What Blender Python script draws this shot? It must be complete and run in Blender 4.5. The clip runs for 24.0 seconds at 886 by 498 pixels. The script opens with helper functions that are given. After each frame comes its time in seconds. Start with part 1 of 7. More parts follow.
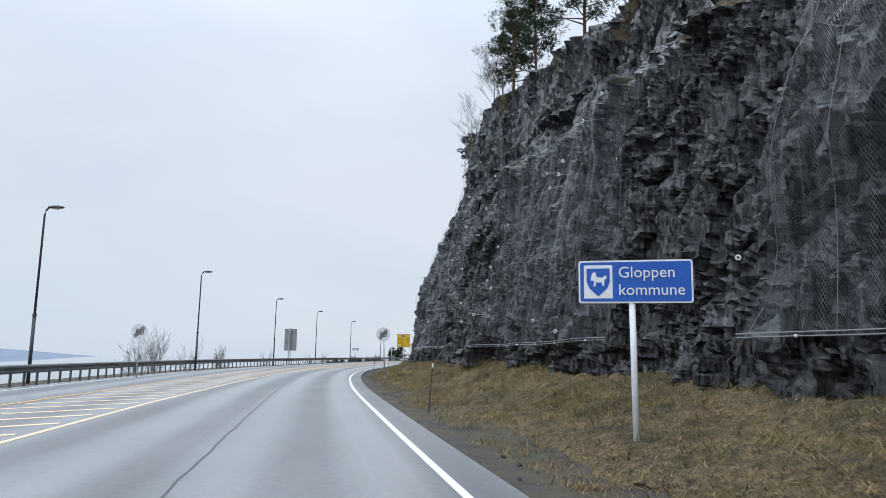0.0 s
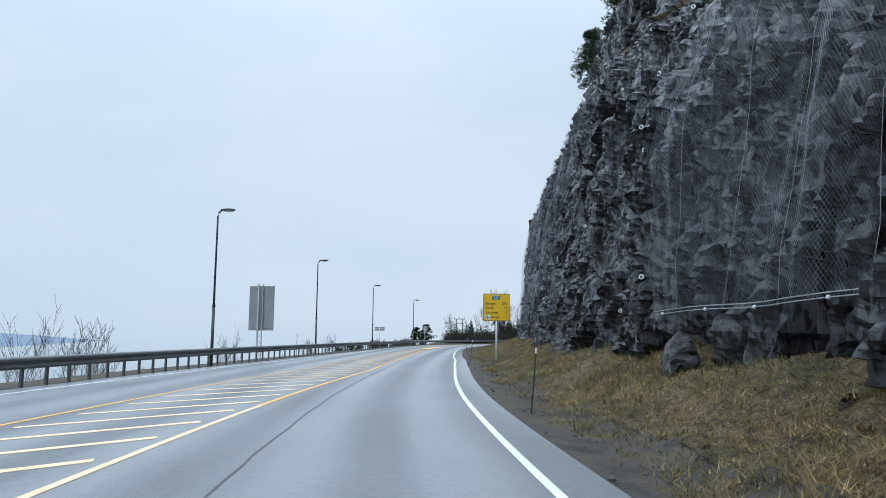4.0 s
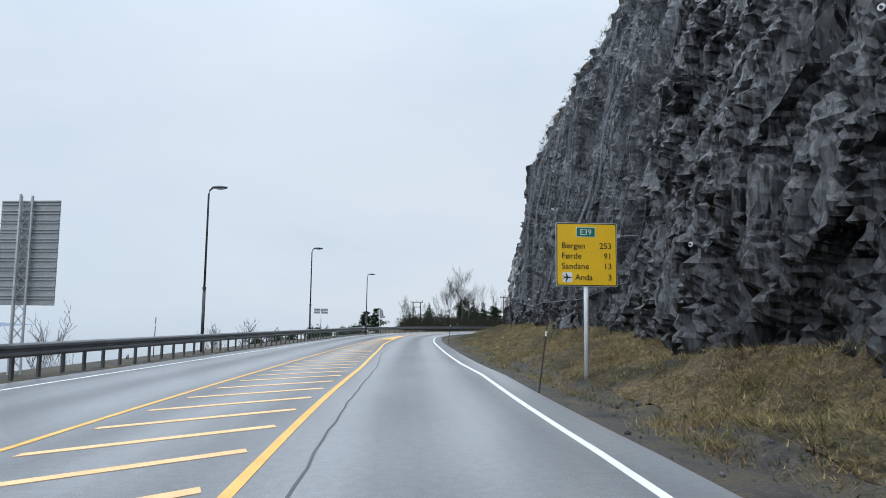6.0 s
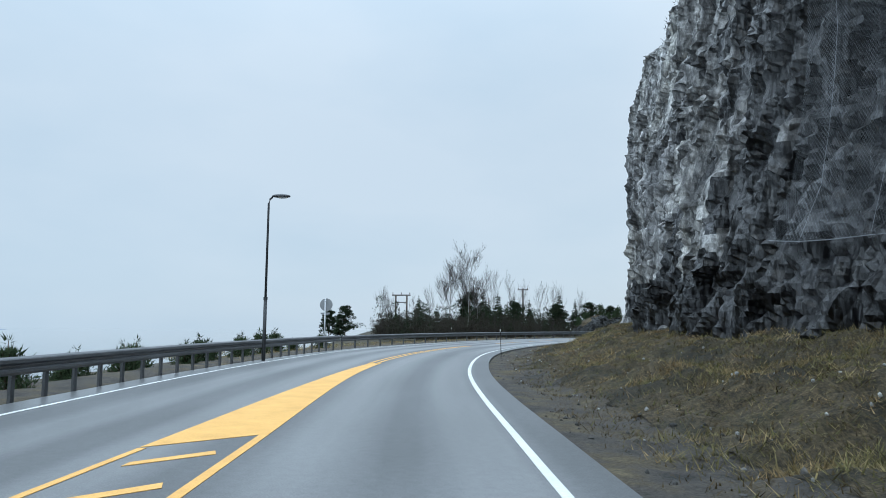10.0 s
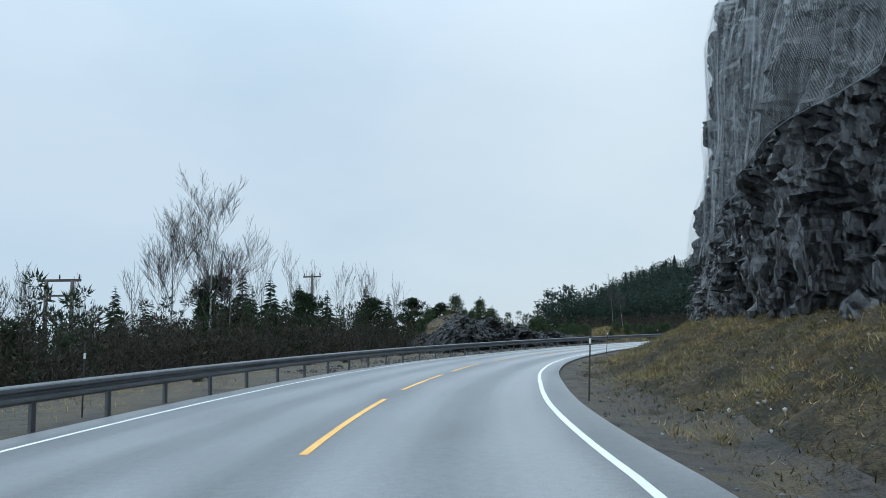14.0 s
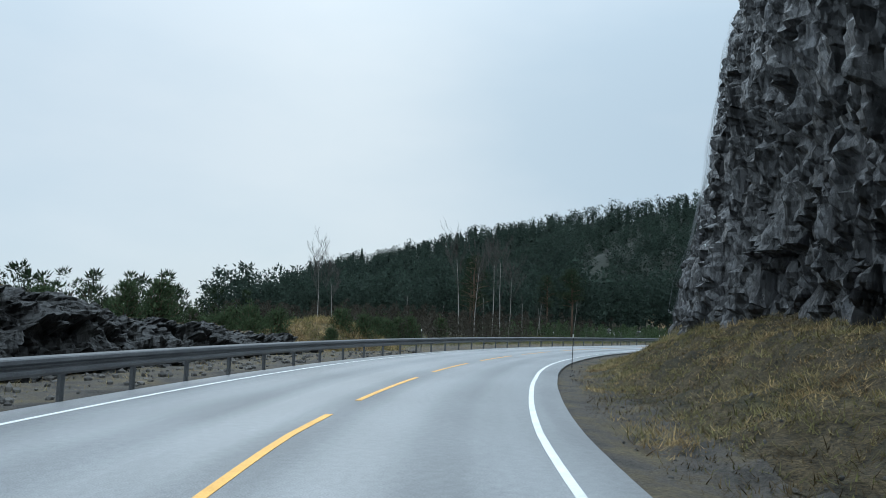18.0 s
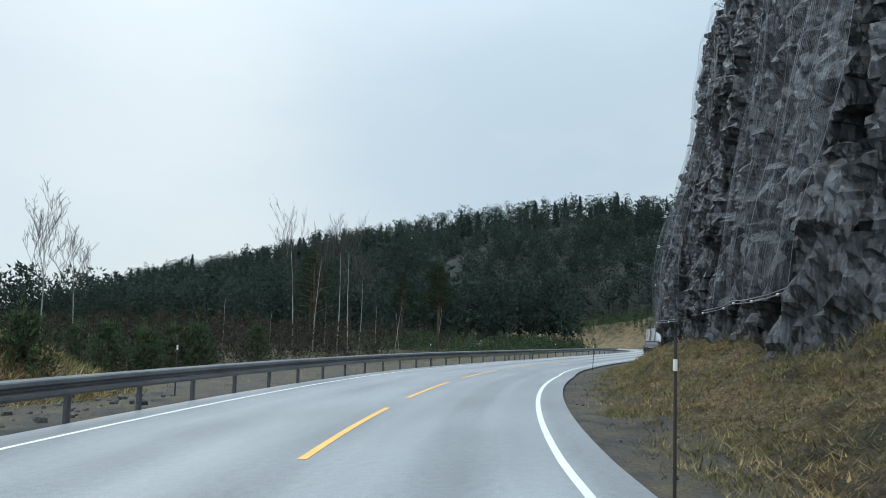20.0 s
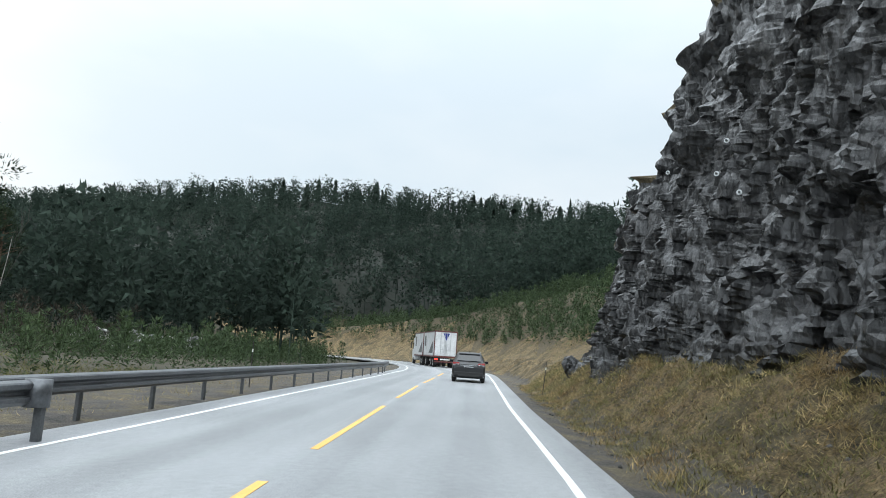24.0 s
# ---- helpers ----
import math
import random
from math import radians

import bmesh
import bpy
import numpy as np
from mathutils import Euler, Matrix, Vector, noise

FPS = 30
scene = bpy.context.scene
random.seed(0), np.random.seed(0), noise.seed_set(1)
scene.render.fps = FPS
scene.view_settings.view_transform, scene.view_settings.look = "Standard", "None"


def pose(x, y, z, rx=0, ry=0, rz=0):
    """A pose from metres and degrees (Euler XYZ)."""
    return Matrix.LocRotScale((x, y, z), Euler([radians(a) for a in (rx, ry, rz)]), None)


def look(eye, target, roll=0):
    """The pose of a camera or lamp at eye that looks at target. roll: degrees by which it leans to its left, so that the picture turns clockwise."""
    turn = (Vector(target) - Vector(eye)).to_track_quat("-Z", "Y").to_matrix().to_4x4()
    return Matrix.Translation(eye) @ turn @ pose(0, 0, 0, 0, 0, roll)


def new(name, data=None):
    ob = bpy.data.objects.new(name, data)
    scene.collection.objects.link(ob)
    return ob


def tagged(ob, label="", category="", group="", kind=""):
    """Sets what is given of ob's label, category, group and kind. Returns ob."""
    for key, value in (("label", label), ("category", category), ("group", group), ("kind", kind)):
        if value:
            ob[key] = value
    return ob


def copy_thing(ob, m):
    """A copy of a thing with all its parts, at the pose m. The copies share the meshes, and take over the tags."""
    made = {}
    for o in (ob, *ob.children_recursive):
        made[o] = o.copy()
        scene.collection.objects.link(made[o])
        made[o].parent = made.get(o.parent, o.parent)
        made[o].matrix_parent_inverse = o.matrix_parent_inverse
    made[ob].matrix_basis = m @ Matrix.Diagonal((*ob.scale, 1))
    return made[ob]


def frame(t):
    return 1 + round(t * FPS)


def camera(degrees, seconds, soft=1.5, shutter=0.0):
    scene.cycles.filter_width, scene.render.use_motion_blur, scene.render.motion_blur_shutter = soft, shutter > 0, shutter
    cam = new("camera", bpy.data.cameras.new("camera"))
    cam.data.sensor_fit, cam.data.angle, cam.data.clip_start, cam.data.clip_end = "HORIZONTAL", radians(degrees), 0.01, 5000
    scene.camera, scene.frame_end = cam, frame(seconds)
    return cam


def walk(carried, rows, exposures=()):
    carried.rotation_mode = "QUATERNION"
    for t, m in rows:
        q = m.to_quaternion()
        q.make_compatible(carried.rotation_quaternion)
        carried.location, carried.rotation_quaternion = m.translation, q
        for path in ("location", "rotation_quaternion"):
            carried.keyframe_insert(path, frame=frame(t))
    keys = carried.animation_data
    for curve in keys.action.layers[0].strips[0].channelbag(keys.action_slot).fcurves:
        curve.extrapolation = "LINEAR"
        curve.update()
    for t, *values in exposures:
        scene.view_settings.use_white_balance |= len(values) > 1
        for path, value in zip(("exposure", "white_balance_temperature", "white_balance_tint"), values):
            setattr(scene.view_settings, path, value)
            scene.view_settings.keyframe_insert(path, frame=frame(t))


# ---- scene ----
cam = camera(63.77, 24.0, soft=0.9)
PATH = [
    (0.0, pose(0.000, 0.000, 1.348, 98.497, -0.969, 1.657)),
    (0.5, pose(-1.098, 5.180, 1.346, 98.321, -0.633, 2.071)),
    (1.0, pose(-2.203, 10.388, 1.344, 98.234, -0.400, 2.540)),
    (1.5, pose(-3.343, 15.653, 1.343, 98.205, -0.318, 3.101)),
    (2.0, pose(-4.491, 20.981, 1.344, 98.246, -0.426, 3.479)),
    (2.5, pose(-5.612, 26.379, 1.348, 98.180, -0.605, 3.452)),
    (3.0, pose(-6.663, 31.889, 1.354, 97.993, -0.756, 3.098)),
    (3.5, pose(-7.498, 37.434, 1.355, 97.517, -0.646, 2.627)),
    (4.0, pose(-8.284, 43.003, 1.352, 96.988, -0.440, 2.299)),
    (4.5, pose(-9.038, 48.602, 1.347, 96.485, -0.232, 1.893)),
    (5.0, pose(-9.737, 54.243, 1.338, 96.086, -0.128, 1.186)),
    (5.5, pose(-10.355, 59.938, 1.326, 95.870, -0.247, -0.044)),
    (6.0, pose(-10.867, 65.700, 1.316, 95.916, -0.732, -2.019)),
    (6.5, pose(-11.076, 71.508, 1.321, 96.175, -1.511, -4.036)),
    (7.0, pose(-11.129, 77.230, 1.334, 96.561, -2.351, -5.580)),
    (7.5, pose(-11.056, 82.953, 1.345, 96.812, -2.757, -6.247)),
    (8.0, pose(-11.105, 88.667, 1.353, 96.747, -2.733, -6.132)),
    (8.5, pose(-11.147, 94.377, 1.355, 96.506, -2.294, -5.426)),
    (9.0, pose(-11.146, 100.090, 1.353, 96.299, -1.676, -4.540)),
    (9.5, pose(-11.088, 105.819, 1.349, 96.166, -1.068, -3.757)),
    (10.0, pose(-11.030, 111.544, 1.345, 96.122, -0.459, -3.320)),
    (10.5, pose(-11.048, 117.270, 1.341, 96.072, 0.112, -3.500)),
    (11.0, pose(-11.021, 123.047, 1.339, 96.133, 0.409, -4.337)),
    (11.5, pose(-10.835, 128.810, 1.338, 96.185, 0.736, -5.866)),
    (12.0, pose(-10.486, 134.552, 1.341, 96.227, 1.283, -8.133)),
    (12.5, pose(-9.803, 140.237, 1.342, 96.286, 1.864, -11.002)),
    (13.0, pose(-8.735, 145.849, 1.340, 96.387, 2.274, -14.338)),
    (13.5, pose(-7.305, 151.377, 1.338, 96.554, 2.276, -18.002)),
    (14.0, pose(-5.531, 156.810, 1.341, 96.813, 1.577, -21.860)),
    (14.5, pose(-3.506, 162.089, 1.348, 97.044, 0.622, -25.619)),
    (15.0, pose(-1.136, 167.270, 1.351, 97.164, -0.308, -29.091)),
    (15.5, pose(1.531, 172.338, 1.354, 97.086, -0.940, -32.419)),
    (16.0, pose(4.456, 177.192, 1.354, 96.852, -1.408, -35.377)),
    (16.5, pose(7.571, 181.760, 1.351, 96.577, -1.817, -38.275)),
    (17.0, pose(10.925, 186.022, 1.349, 96.323, -2.127, -41.226)),
    (17.5, pose(14.235, 190.120, 1.347, 96.188, -2.078, -44.395)),
    (18.0, pose(17.709, 194.030, 1.349, 96.206, -1.699, -47.558)),
    (18.5, pose(21.585, 197.586, 1.349, 96.299, -1.364, -50.612)),
    (19.0, pose(25.661, 200.923, 1.345, 96.604, -1.132, -53.610)),
    (19.5, pose(29.817, 204.135, 1.343, 97.043, -0.824, -56.729)),
    (20.0, pose(34.156, 207.232, 1.346, 97.328, -0.645, -59.933)),
    (20.5, pose(38.797, 210.024, 1.348, 97.508, -0.606, -63.128)),
    (21.0, pose(43.719, 212.546, 1.349, 97.629, -0.733, -66.221)),
    (21.5, pose(48.895, 214.840, 1.347, 97.740, -1.067, -69.119)),
    (22.0, pose(54.301, 216.947, 1.342, 97.888, -1.668, -71.726)),
    (22.5, pose(59.895, 218.780, 1.335, 98.067, -2.313, -74.278)),
    (23.0, pose(65.507, 220.319, 1.338, 98.243, -2.973, -76.892)),
    (23.5, pose(71.120, 221.553, 1.350, 98.337, -3.412, -79.217)),
    (24.0, pose(76.738, 222.364, 1.373, 98.458, -3.755, -80.597)),
]
EXPOSURES = [(0.0, -0.1, 6100, 10), (2.0, -0.12, 5750, 7), (3.5, -0.14, 5650, 5), (6.0, -0.12, 6000, 8), (7.5, -0.14, 6000, 8), (10.0, -0.22, 5600, 2), (12.0, -0.29, 5550, 1), (14.0, -0.24, 5550, 1), (15.5, -0.2, 5550, 1), (17.0, -0.2, 5650, 1), (19.5, -0.1, 5850, 2), (22.0, 0.02, 6200, 3), (24.0, 0.32, 6400, 6)]
walk(cam, PATH, EXPOSURES)

# ---- sky and light: an overcast winter day ----
world = bpy.data.worlds.new("overcast_sky")
scene.world = world
world.use_nodes = True
wn, wl = world.node_tree.nodes, world.node_tree.links
wn.clear()
w_out = wn.new("ShaderNodeOutputWorld")
w_bg = wn.new("ShaderNodeBackground")
w_sky = wn.new("ShaderNodeTexSky")
w_sky.sky_type = "NISHITA"
w_sky.sun_disc = False
w_sky.sun_elevation = radians(22)
w_sky.sun_rotation = radians(40)
w_tc = wn.new("ShaderNodeTexCoord")
w_map = wn.new("ShaderNodeMapping")
w_map.inputs["Scale"].default_value = (1.0, 1.0, 2.4)
w_noise = wn.new("ShaderNodeTexNoise")
w_noise.inputs["Scale"].default_value = 1.6
w_noise.inputs["Detail"].default_value = 5.0
w_noise.inputs["Roughness"].default_value = 0.5
w_ramp = wn.new("ShaderNodeValToRGB")
w_ramp.color_ramp.elements[0].position = 0.36
w_ramp.color_ramp.elements[0].color = (0.69, 0.77, 0.85, 1)
w_ramp.color_ramp.elements[1].position = 0.66
w_ramp.color_ramp.elements[1].color = (0.84, 0.87, 0.915, 1)
w_scale = wn.new("ShaderNodeMix")
w_scale.data_type = "RGBA"
w_scale.blend_type = "MULTIPLY"
w_scale.inputs["Factor"].default_value = 1.0
w_scale.inputs["B"].default_value = (0.1, 0.1, 0.1, 1)
w_mix = wn.new("ShaderNodeMix")
w_mix.data_type = "RGBA"
w_mix.inputs["Factor"].default_value = 0.93
wl.new(w_tc.outputs["Generated"], w_map.inputs["Vector"])
wl.new(w_map.outputs["Vector"], w_noise.inputs["Vector"])
wl.new(w_noise.outputs["Fac"], w_ramp.inputs["Fac"])
wl.new(w_sky.outputs["Color"], w_scale.inputs["A"])
wl.new(w_scale.outputs["Result"], w_mix.inputs["A"])
wl.new(w_ramp.outputs["Color"], w_mix.inputs["B"])
# an overcast sky is about three times as bright overhead as at the horizon
w_sep = wn.new("ShaderNodeSeparateXYZ")
w_up = wn.new("ShaderNodeMath")
w_up.operation = "MAXIMUM"
w_up.inputs[1].default_value = 0.0
w_pow = wn.new("ShaderNodeMath")
w_pow.operation = "POWER"
w_pow.inputs[1].default_value = 4.0
w_mad = wn.new("ShaderNodeMath")
w_mad.operation = "MULTIPLY_ADD"
w_mad.inputs[1].default_value = 5.2
w_mad.inputs[2].default_value = 1.0
w_lift = wn.new("ShaderNodeVectorMath")
w_lift.operation = "SCALE"
wl.new(w_tc.outputs["Generated"], w_sep.inputs["Vector"])
wl.new(w_sep.outputs["Z"], w_up.inputs[0])
wl.new(w_up.outputs[0], w_pow.inputs[0])
wl.new(w_pow.outputs[0], w_mad.inputs[0])
wl.new(w_mix.outputs["Result"], w_lift.inputs[0])
wl.new(w_mad.outputs[0], w_lift.inputs["Scale"])
# the cloud is thinner on the fjord side and denser inland
w_side = wn.new("ShaderNodeMapRange")
w_side.inputs["From Min"].default_value = -0.4
w_side.inputs["From Max"].default_value = 1.1
w_side.inputs["To Min"].default_value = 1.0
w_side.inputs["To Max"].default_value = 0.87
w_veil = wn.new("ShaderNodeVectorMath")
w_veil.operation = "SCALE"
wl.new(w_sep.outputs["X"], w_side.inputs["Value"])
wl.new(w_lift.outputs["Vector"], w_veil.inputs[0])
wl.new(w_side.outputs["Result"], w_veil.inputs["Scale"])
wl.new(w_veil.outputs["Vector"], w_bg.inputs["Color"])
w_bg.inputs["Strength"].default_value = 1.0
wl.new(w_bg.outputs["Background"], w_out.inputs["Surface"])

sun = new("sun", bpy.data.lights.new("sun", "SUN"))
sun.data.energy = 0.5
sun.data.angle = radians(25)
sun.data.color = (1.0, 0.97, 0.93)
sun.matrix_world = look((0, 0, 60), (40, 60, 10))


# ---- materials ----
def material(name, base, rough=0.8, metal=0.0):
    m = bpy.data.materials.new(name)
    m.use_nodes = True
    b = m.node_tree.nodes["Principled BSDF"]
    b.inputs["Base Color"].default_value = (*base, 1)
    b.inputs["Roughness"].default_value = rough
    b.inputs["Metallic"].default_value = metal
    return m


def shader(m):
    return m.node_tree.nodes["Principled BSDF"]


def noise_tex(m, scale, detail=4.0, stretch=None, rough=0.55):
    """A noise in object space; returns its factor socket."""
    n, l = m.node_tree.nodes, m.node_tree.links
    tc = n.new("ShaderNodeTexCoord")
    tex = n.new("ShaderNodeTexNoise")
    tex.inputs["Scale"].default_value = scale
    tex.inputs["Detail"].default_value = detail
    tex.inputs["Roughness"].default_value = rough
    if stretch:
        mp = n.new("ShaderNodeMapping")
        mp.inputs["Scale"].default_value = stretch
        l.new(tc.outputs["Object"], mp.inputs["Vector"])
        l.new(mp.outputs["Vector"], tex.inputs["Vector"])
    else:
        l.new(tc.outputs["Object"], tex.inputs["Vector"])
    return tex.outputs["Fac"]


def ramp(m, fac, stops):
    """A colour ramp over fac; stops are (position, (r, g, b))."""
    n, l = m.node_tree.nodes, m.node_tree.links
    r = n.new("ShaderNodeValToRGB")
    els = r.color_ramp.elements
    while len(els) < len(stops):
        els.new(0.5)
    for e, (p, c) in zip(els, stops):
        e.position, e.color = p, (*c, 1)
    l.new(fac, r.inputs["Fac"])
    return r.outputs["Color"]


def mixed(m, a, b, fac, mode="MIX"):
    n, l = m.node_tree.nodes, m.node_tree.links
    x = n.new("ShaderNodeMix")
    x.data_type = "RGBA"
    x.blend_type = mode
    for socket, value in (("A", a), ("B", b), ("Factor", fac)):
        if isinstance(value, (int, float)):
            x.inputs[socket].default_value = value
        elif isinstance(value, tuple):
            x.inputs[socket].default_value = (*value, 1)
        else:
            l.new(value, x.inputs[socket])
    return x.outputs["Result"]


def paint(m, colour=None, roughness=None, height=None, bump=0.3, depth=0.02):
    n, l = m.node_tree.nodes, m.node_tree.links
    b = shader(m)
    if colour is not None:
        l.new(colour, b.inputs["Base Color"])
    if roughness is not None:
        l.new(roughness, b.inputs["Roughness"])
    if height is not None:
        k = n.new("ShaderNodeBump")
        k.inputs["Strength"].default_value = bump
        k.inputs["Distance"].default_value = depth
        l.new(height, k.inputs["Height"])
        l.new(k.outputs["Normal"], b.inputs["Normal"])
    return m


def grainy(name, dark, light, scale, rough=0.85, metal=0.0, fine=None, bump=0.3, depth=0.02, stretch=None):
    """A surface that varies between two colours at a large and a small scale."""
    m = material(name, light, rough, metal)
    big = noise_tex(m, scale, 3.0, stretch)
    small = noise_tex(m, fine or scale * 14, 4.0, stretch)
    both = mixed(m, ramp(m, big, [(0.3, dark), (0.7, light)]), ramp(m, small, [(0.3, dark), (0.72, light)]), 0.5)
    return paint(m, both, None, small, bump, depth)


def vary(m, amount=0.35):
    """Lightens or darkens a material a little from object to object and island to island."""
    n, l = m.node_tree.nodes, m.node_tree.links
    b = shader(m)
    geo = n.new("ShaderNodeNewGeometry")
    hsv = n.new("ShaderNodeHueSaturation")
    rng = n.new("ShaderNodeMapRange")
    rng.inputs["To Min"].default_value = 1 - amount
    rng.inputs["To Max"].default_value = 1 + amount
    l.new(geo.outputs["Random Per Island"], rng.inputs["Value"])
    l.new(rng.outputs["Result"], hsv.inputs["Value"])
    if b.inputs["Base Color"].links:
        l.new(b.inputs["Base Color"].links[0].from_socket, hsv.inputs["Color"])
    else:
        hsv.inputs["Color"].default_value = b.inputs["Base Color"].default_value
    l.new(hsv.outputs["Color"], b.inputs["Base Color"])
    return m


def leafy(m, through_leaf=0.4):
    """Lets part of the light through, as thin leaves, needles and blades do."""
    n, l = m.node_tree.nodes, m.node_tree.links
    b = shader(m)
    for k in list(b.inputs["Normal"].links):
        l.remove(k)
    thin, mix = n.new("ShaderNodeBsdfTranslucent"), n.new("ShaderNodeMixShader")
    b.inputs["Specular IOR Level"].default_value = 0.15
    l.new(b.inputs["Base Color"].links[0].from_socket, thin.inputs["Color"])
    mix.inputs["Fac"].default_value = through_leaf
    l.new(b.outputs["BSDF"], mix.inputs[1])
    l.new(thin.outputs["BSDF"], mix.inputs[2])
    l.new(mix.outputs["Shader"], n["Material Output"].inputs["Surface"])
    return m

# ---- materials of the place ----
M_ASPHALT = material("damp_asphalt", (0.1, 0.1, 0.1), 0.5)


def along_road(m, scale, stretch, detail=3.0):
    """A noise drawn out along the road."""
    n, l = m.node_tree.nodes, m.node_tree.links
    uv, mp, tex = n.new("ShaderNodeUVMap"), n.new("ShaderNodeMapping"), n.new("ShaderNodeTexNoise")
    mp.inputs["Scale"].default_value = (1.0, stretch, 1.0)
    tex.inputs["Scale"].default_value, tex.inputs["Detail"].default_value = scale, detail
    l.new(uv.outputs["UV"], mp.inputs["Vector"])
    l.new(mp.outputs["Vector"], tex.inputs["Vector"])
    return tex.outputs["Fac"]


def wheel_tracks(m, period):
    """Bands along the road: light where tyres polish the lane, dark between them."""
    n, l = m.node_tree.nodes, m.node_tree.links
    uv, sep, wave, half = n.new("ShaderNodeUVMap"), n.new("ShaderNodeSeparateXYZ"), n.new("ShaderNodeMath"), n.new("ShaderNodeMath")
    k = n.new("ShaderNodeMath")
    k.operation, wave.operation, half.operation = "MULTIPLY", "COSINE", "MULTIPLY_ADD"
    k.inputs[1].default_value = 2 * math.pi / period
    half.inputs[1].default_value, half.inputs[2].default_value = -0.5, 0.5
    l.new(uv.outputs["UV"], sep.inputs["Vector"])
    l.new(sep.outputs["X"], k.inputs[0])
    l.new(k.outputs[0], wave.inputs[0])
    l.new(wave.outputs[0], half.inputs[0])
    return half.outputs[0]


_w = wheel_tracks(M_ASPHALT, 1.8)
_t = mixed(M_ASPHALT, _w, along_road(M_ASPHALT, 1.1, 0.02), 0.55)
_a = along_road(M_ASPHALT, 0.7, 0.3, 5.0)
_d = noise_tex(M_ASPHALT, 9.0, 4.0)
_b = noise_tex(M_ASPHALT, 60.0, 3.0)
_c = mixed(M_ASPHALT, ramp(M_ASPHALT, _t, [(0.28, (0.135, 0.14, 0.143)), (0.7, (0.275, 0.282, 0.288))]), ramp(M_ASPHALT, _a, [(0.35, (0.14, 0.144, 0.147)), (0.66, (0.26, 0.265, 0.272))]), 0.42)
_c = mixed(M_ASPHALT, _c, ramp(M_ASPHALT, _d, [(0.3, (0.8, 0.8, 0.8)), (0.7, (1.2, 1.2, 1.2))]), 0.7, "MULTIPLY")
_c = mixed(M_ASPHALT, _c, ramp(M_ASPHALT, _b, [(0.3, (0.5, 0.5, 0.5)), (0.7, (1.45, 1.45, 1.45))]), 0.75, "MULTIPLY")
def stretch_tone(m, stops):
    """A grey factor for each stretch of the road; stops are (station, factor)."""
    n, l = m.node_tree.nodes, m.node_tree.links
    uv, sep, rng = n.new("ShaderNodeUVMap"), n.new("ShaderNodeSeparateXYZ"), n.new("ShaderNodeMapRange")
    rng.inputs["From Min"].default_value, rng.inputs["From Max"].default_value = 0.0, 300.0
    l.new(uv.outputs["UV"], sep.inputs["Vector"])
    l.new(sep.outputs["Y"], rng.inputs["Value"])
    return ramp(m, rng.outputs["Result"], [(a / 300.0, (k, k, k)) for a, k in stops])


# a darker middle and paler last stretch, the daylight level painted into the asphalt
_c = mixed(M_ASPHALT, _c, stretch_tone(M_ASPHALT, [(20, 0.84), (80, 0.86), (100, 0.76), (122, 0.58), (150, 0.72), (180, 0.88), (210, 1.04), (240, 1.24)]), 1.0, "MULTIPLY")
_r = ramp(M_ASPHALT, _t, [(0.3, (0.5, 0.5, 0.5)), (0.7, (0.3, 0.3, 0.3))])
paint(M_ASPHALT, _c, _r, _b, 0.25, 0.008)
M_WHITE_LINE = grainy("worn_white_line", (0.55, 0.55, 0.53), (0.82, 0.82, 0.8), 2.0, 0.6, fine=40)
M_YELLOW_LINE = grainy("worn_yellow_line", (0.6, 0.31, 0.06), (0.86, 0.5, 0.13), 2.0, 0.6, fine=40)
M_PALE_YELLOW = grainy("faded_yellow_line", (0.62, 0.44, 0.25), (0.88, 0.68, 0.45), 2.0, 0.6, fine=40)
M_PEACH_LINE = grainy("peach_yellow_line", (0.64, 0.39, 0.17), (0.88, 0.58, 0.29), 2.0, 0.6, fine=40)
M_TAR = material("tar_seam", (0.05, 0.052, 0.055), 0.5)
M_GRAVEL = material("dark_gravel", (0.08, 0.07, 0.06), 0.95)
_a = noise_tex(M_GRAVEL, 1.1, 6.0, None, 0.65)
_b = noise_tex(M_GRAVEL, 22.0, 5.0, None, 0.7)
_c = ramp(M_GRAVEL, _a, [(0.34, (0.03, 0.028, 0.025)), (0.48, (0.066, 0.058, 0.049)), (0.58, (0.08, 0.065, 0.04)), (0.7, (0.125, 0.1, 0.057))])
_c = mixed(M_GRAVEL, _c, ramp(M_GRAVEL, _b, [(0.3, (0.35, 0.35, 0.35)), (0.7, (1.8, 1.8, 1.8))]), 0.85, "MULTIPLY")
paint(M_GRAVEL, _c, None, _b, 1.0, 0.05)
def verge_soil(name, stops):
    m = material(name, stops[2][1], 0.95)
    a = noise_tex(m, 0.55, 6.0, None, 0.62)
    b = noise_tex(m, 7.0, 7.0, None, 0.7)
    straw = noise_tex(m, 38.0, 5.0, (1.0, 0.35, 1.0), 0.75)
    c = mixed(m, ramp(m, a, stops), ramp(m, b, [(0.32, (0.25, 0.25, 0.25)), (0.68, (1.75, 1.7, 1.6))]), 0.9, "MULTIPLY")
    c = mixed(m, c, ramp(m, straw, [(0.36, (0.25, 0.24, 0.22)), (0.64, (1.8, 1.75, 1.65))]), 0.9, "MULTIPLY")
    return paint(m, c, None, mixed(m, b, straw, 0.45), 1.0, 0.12)


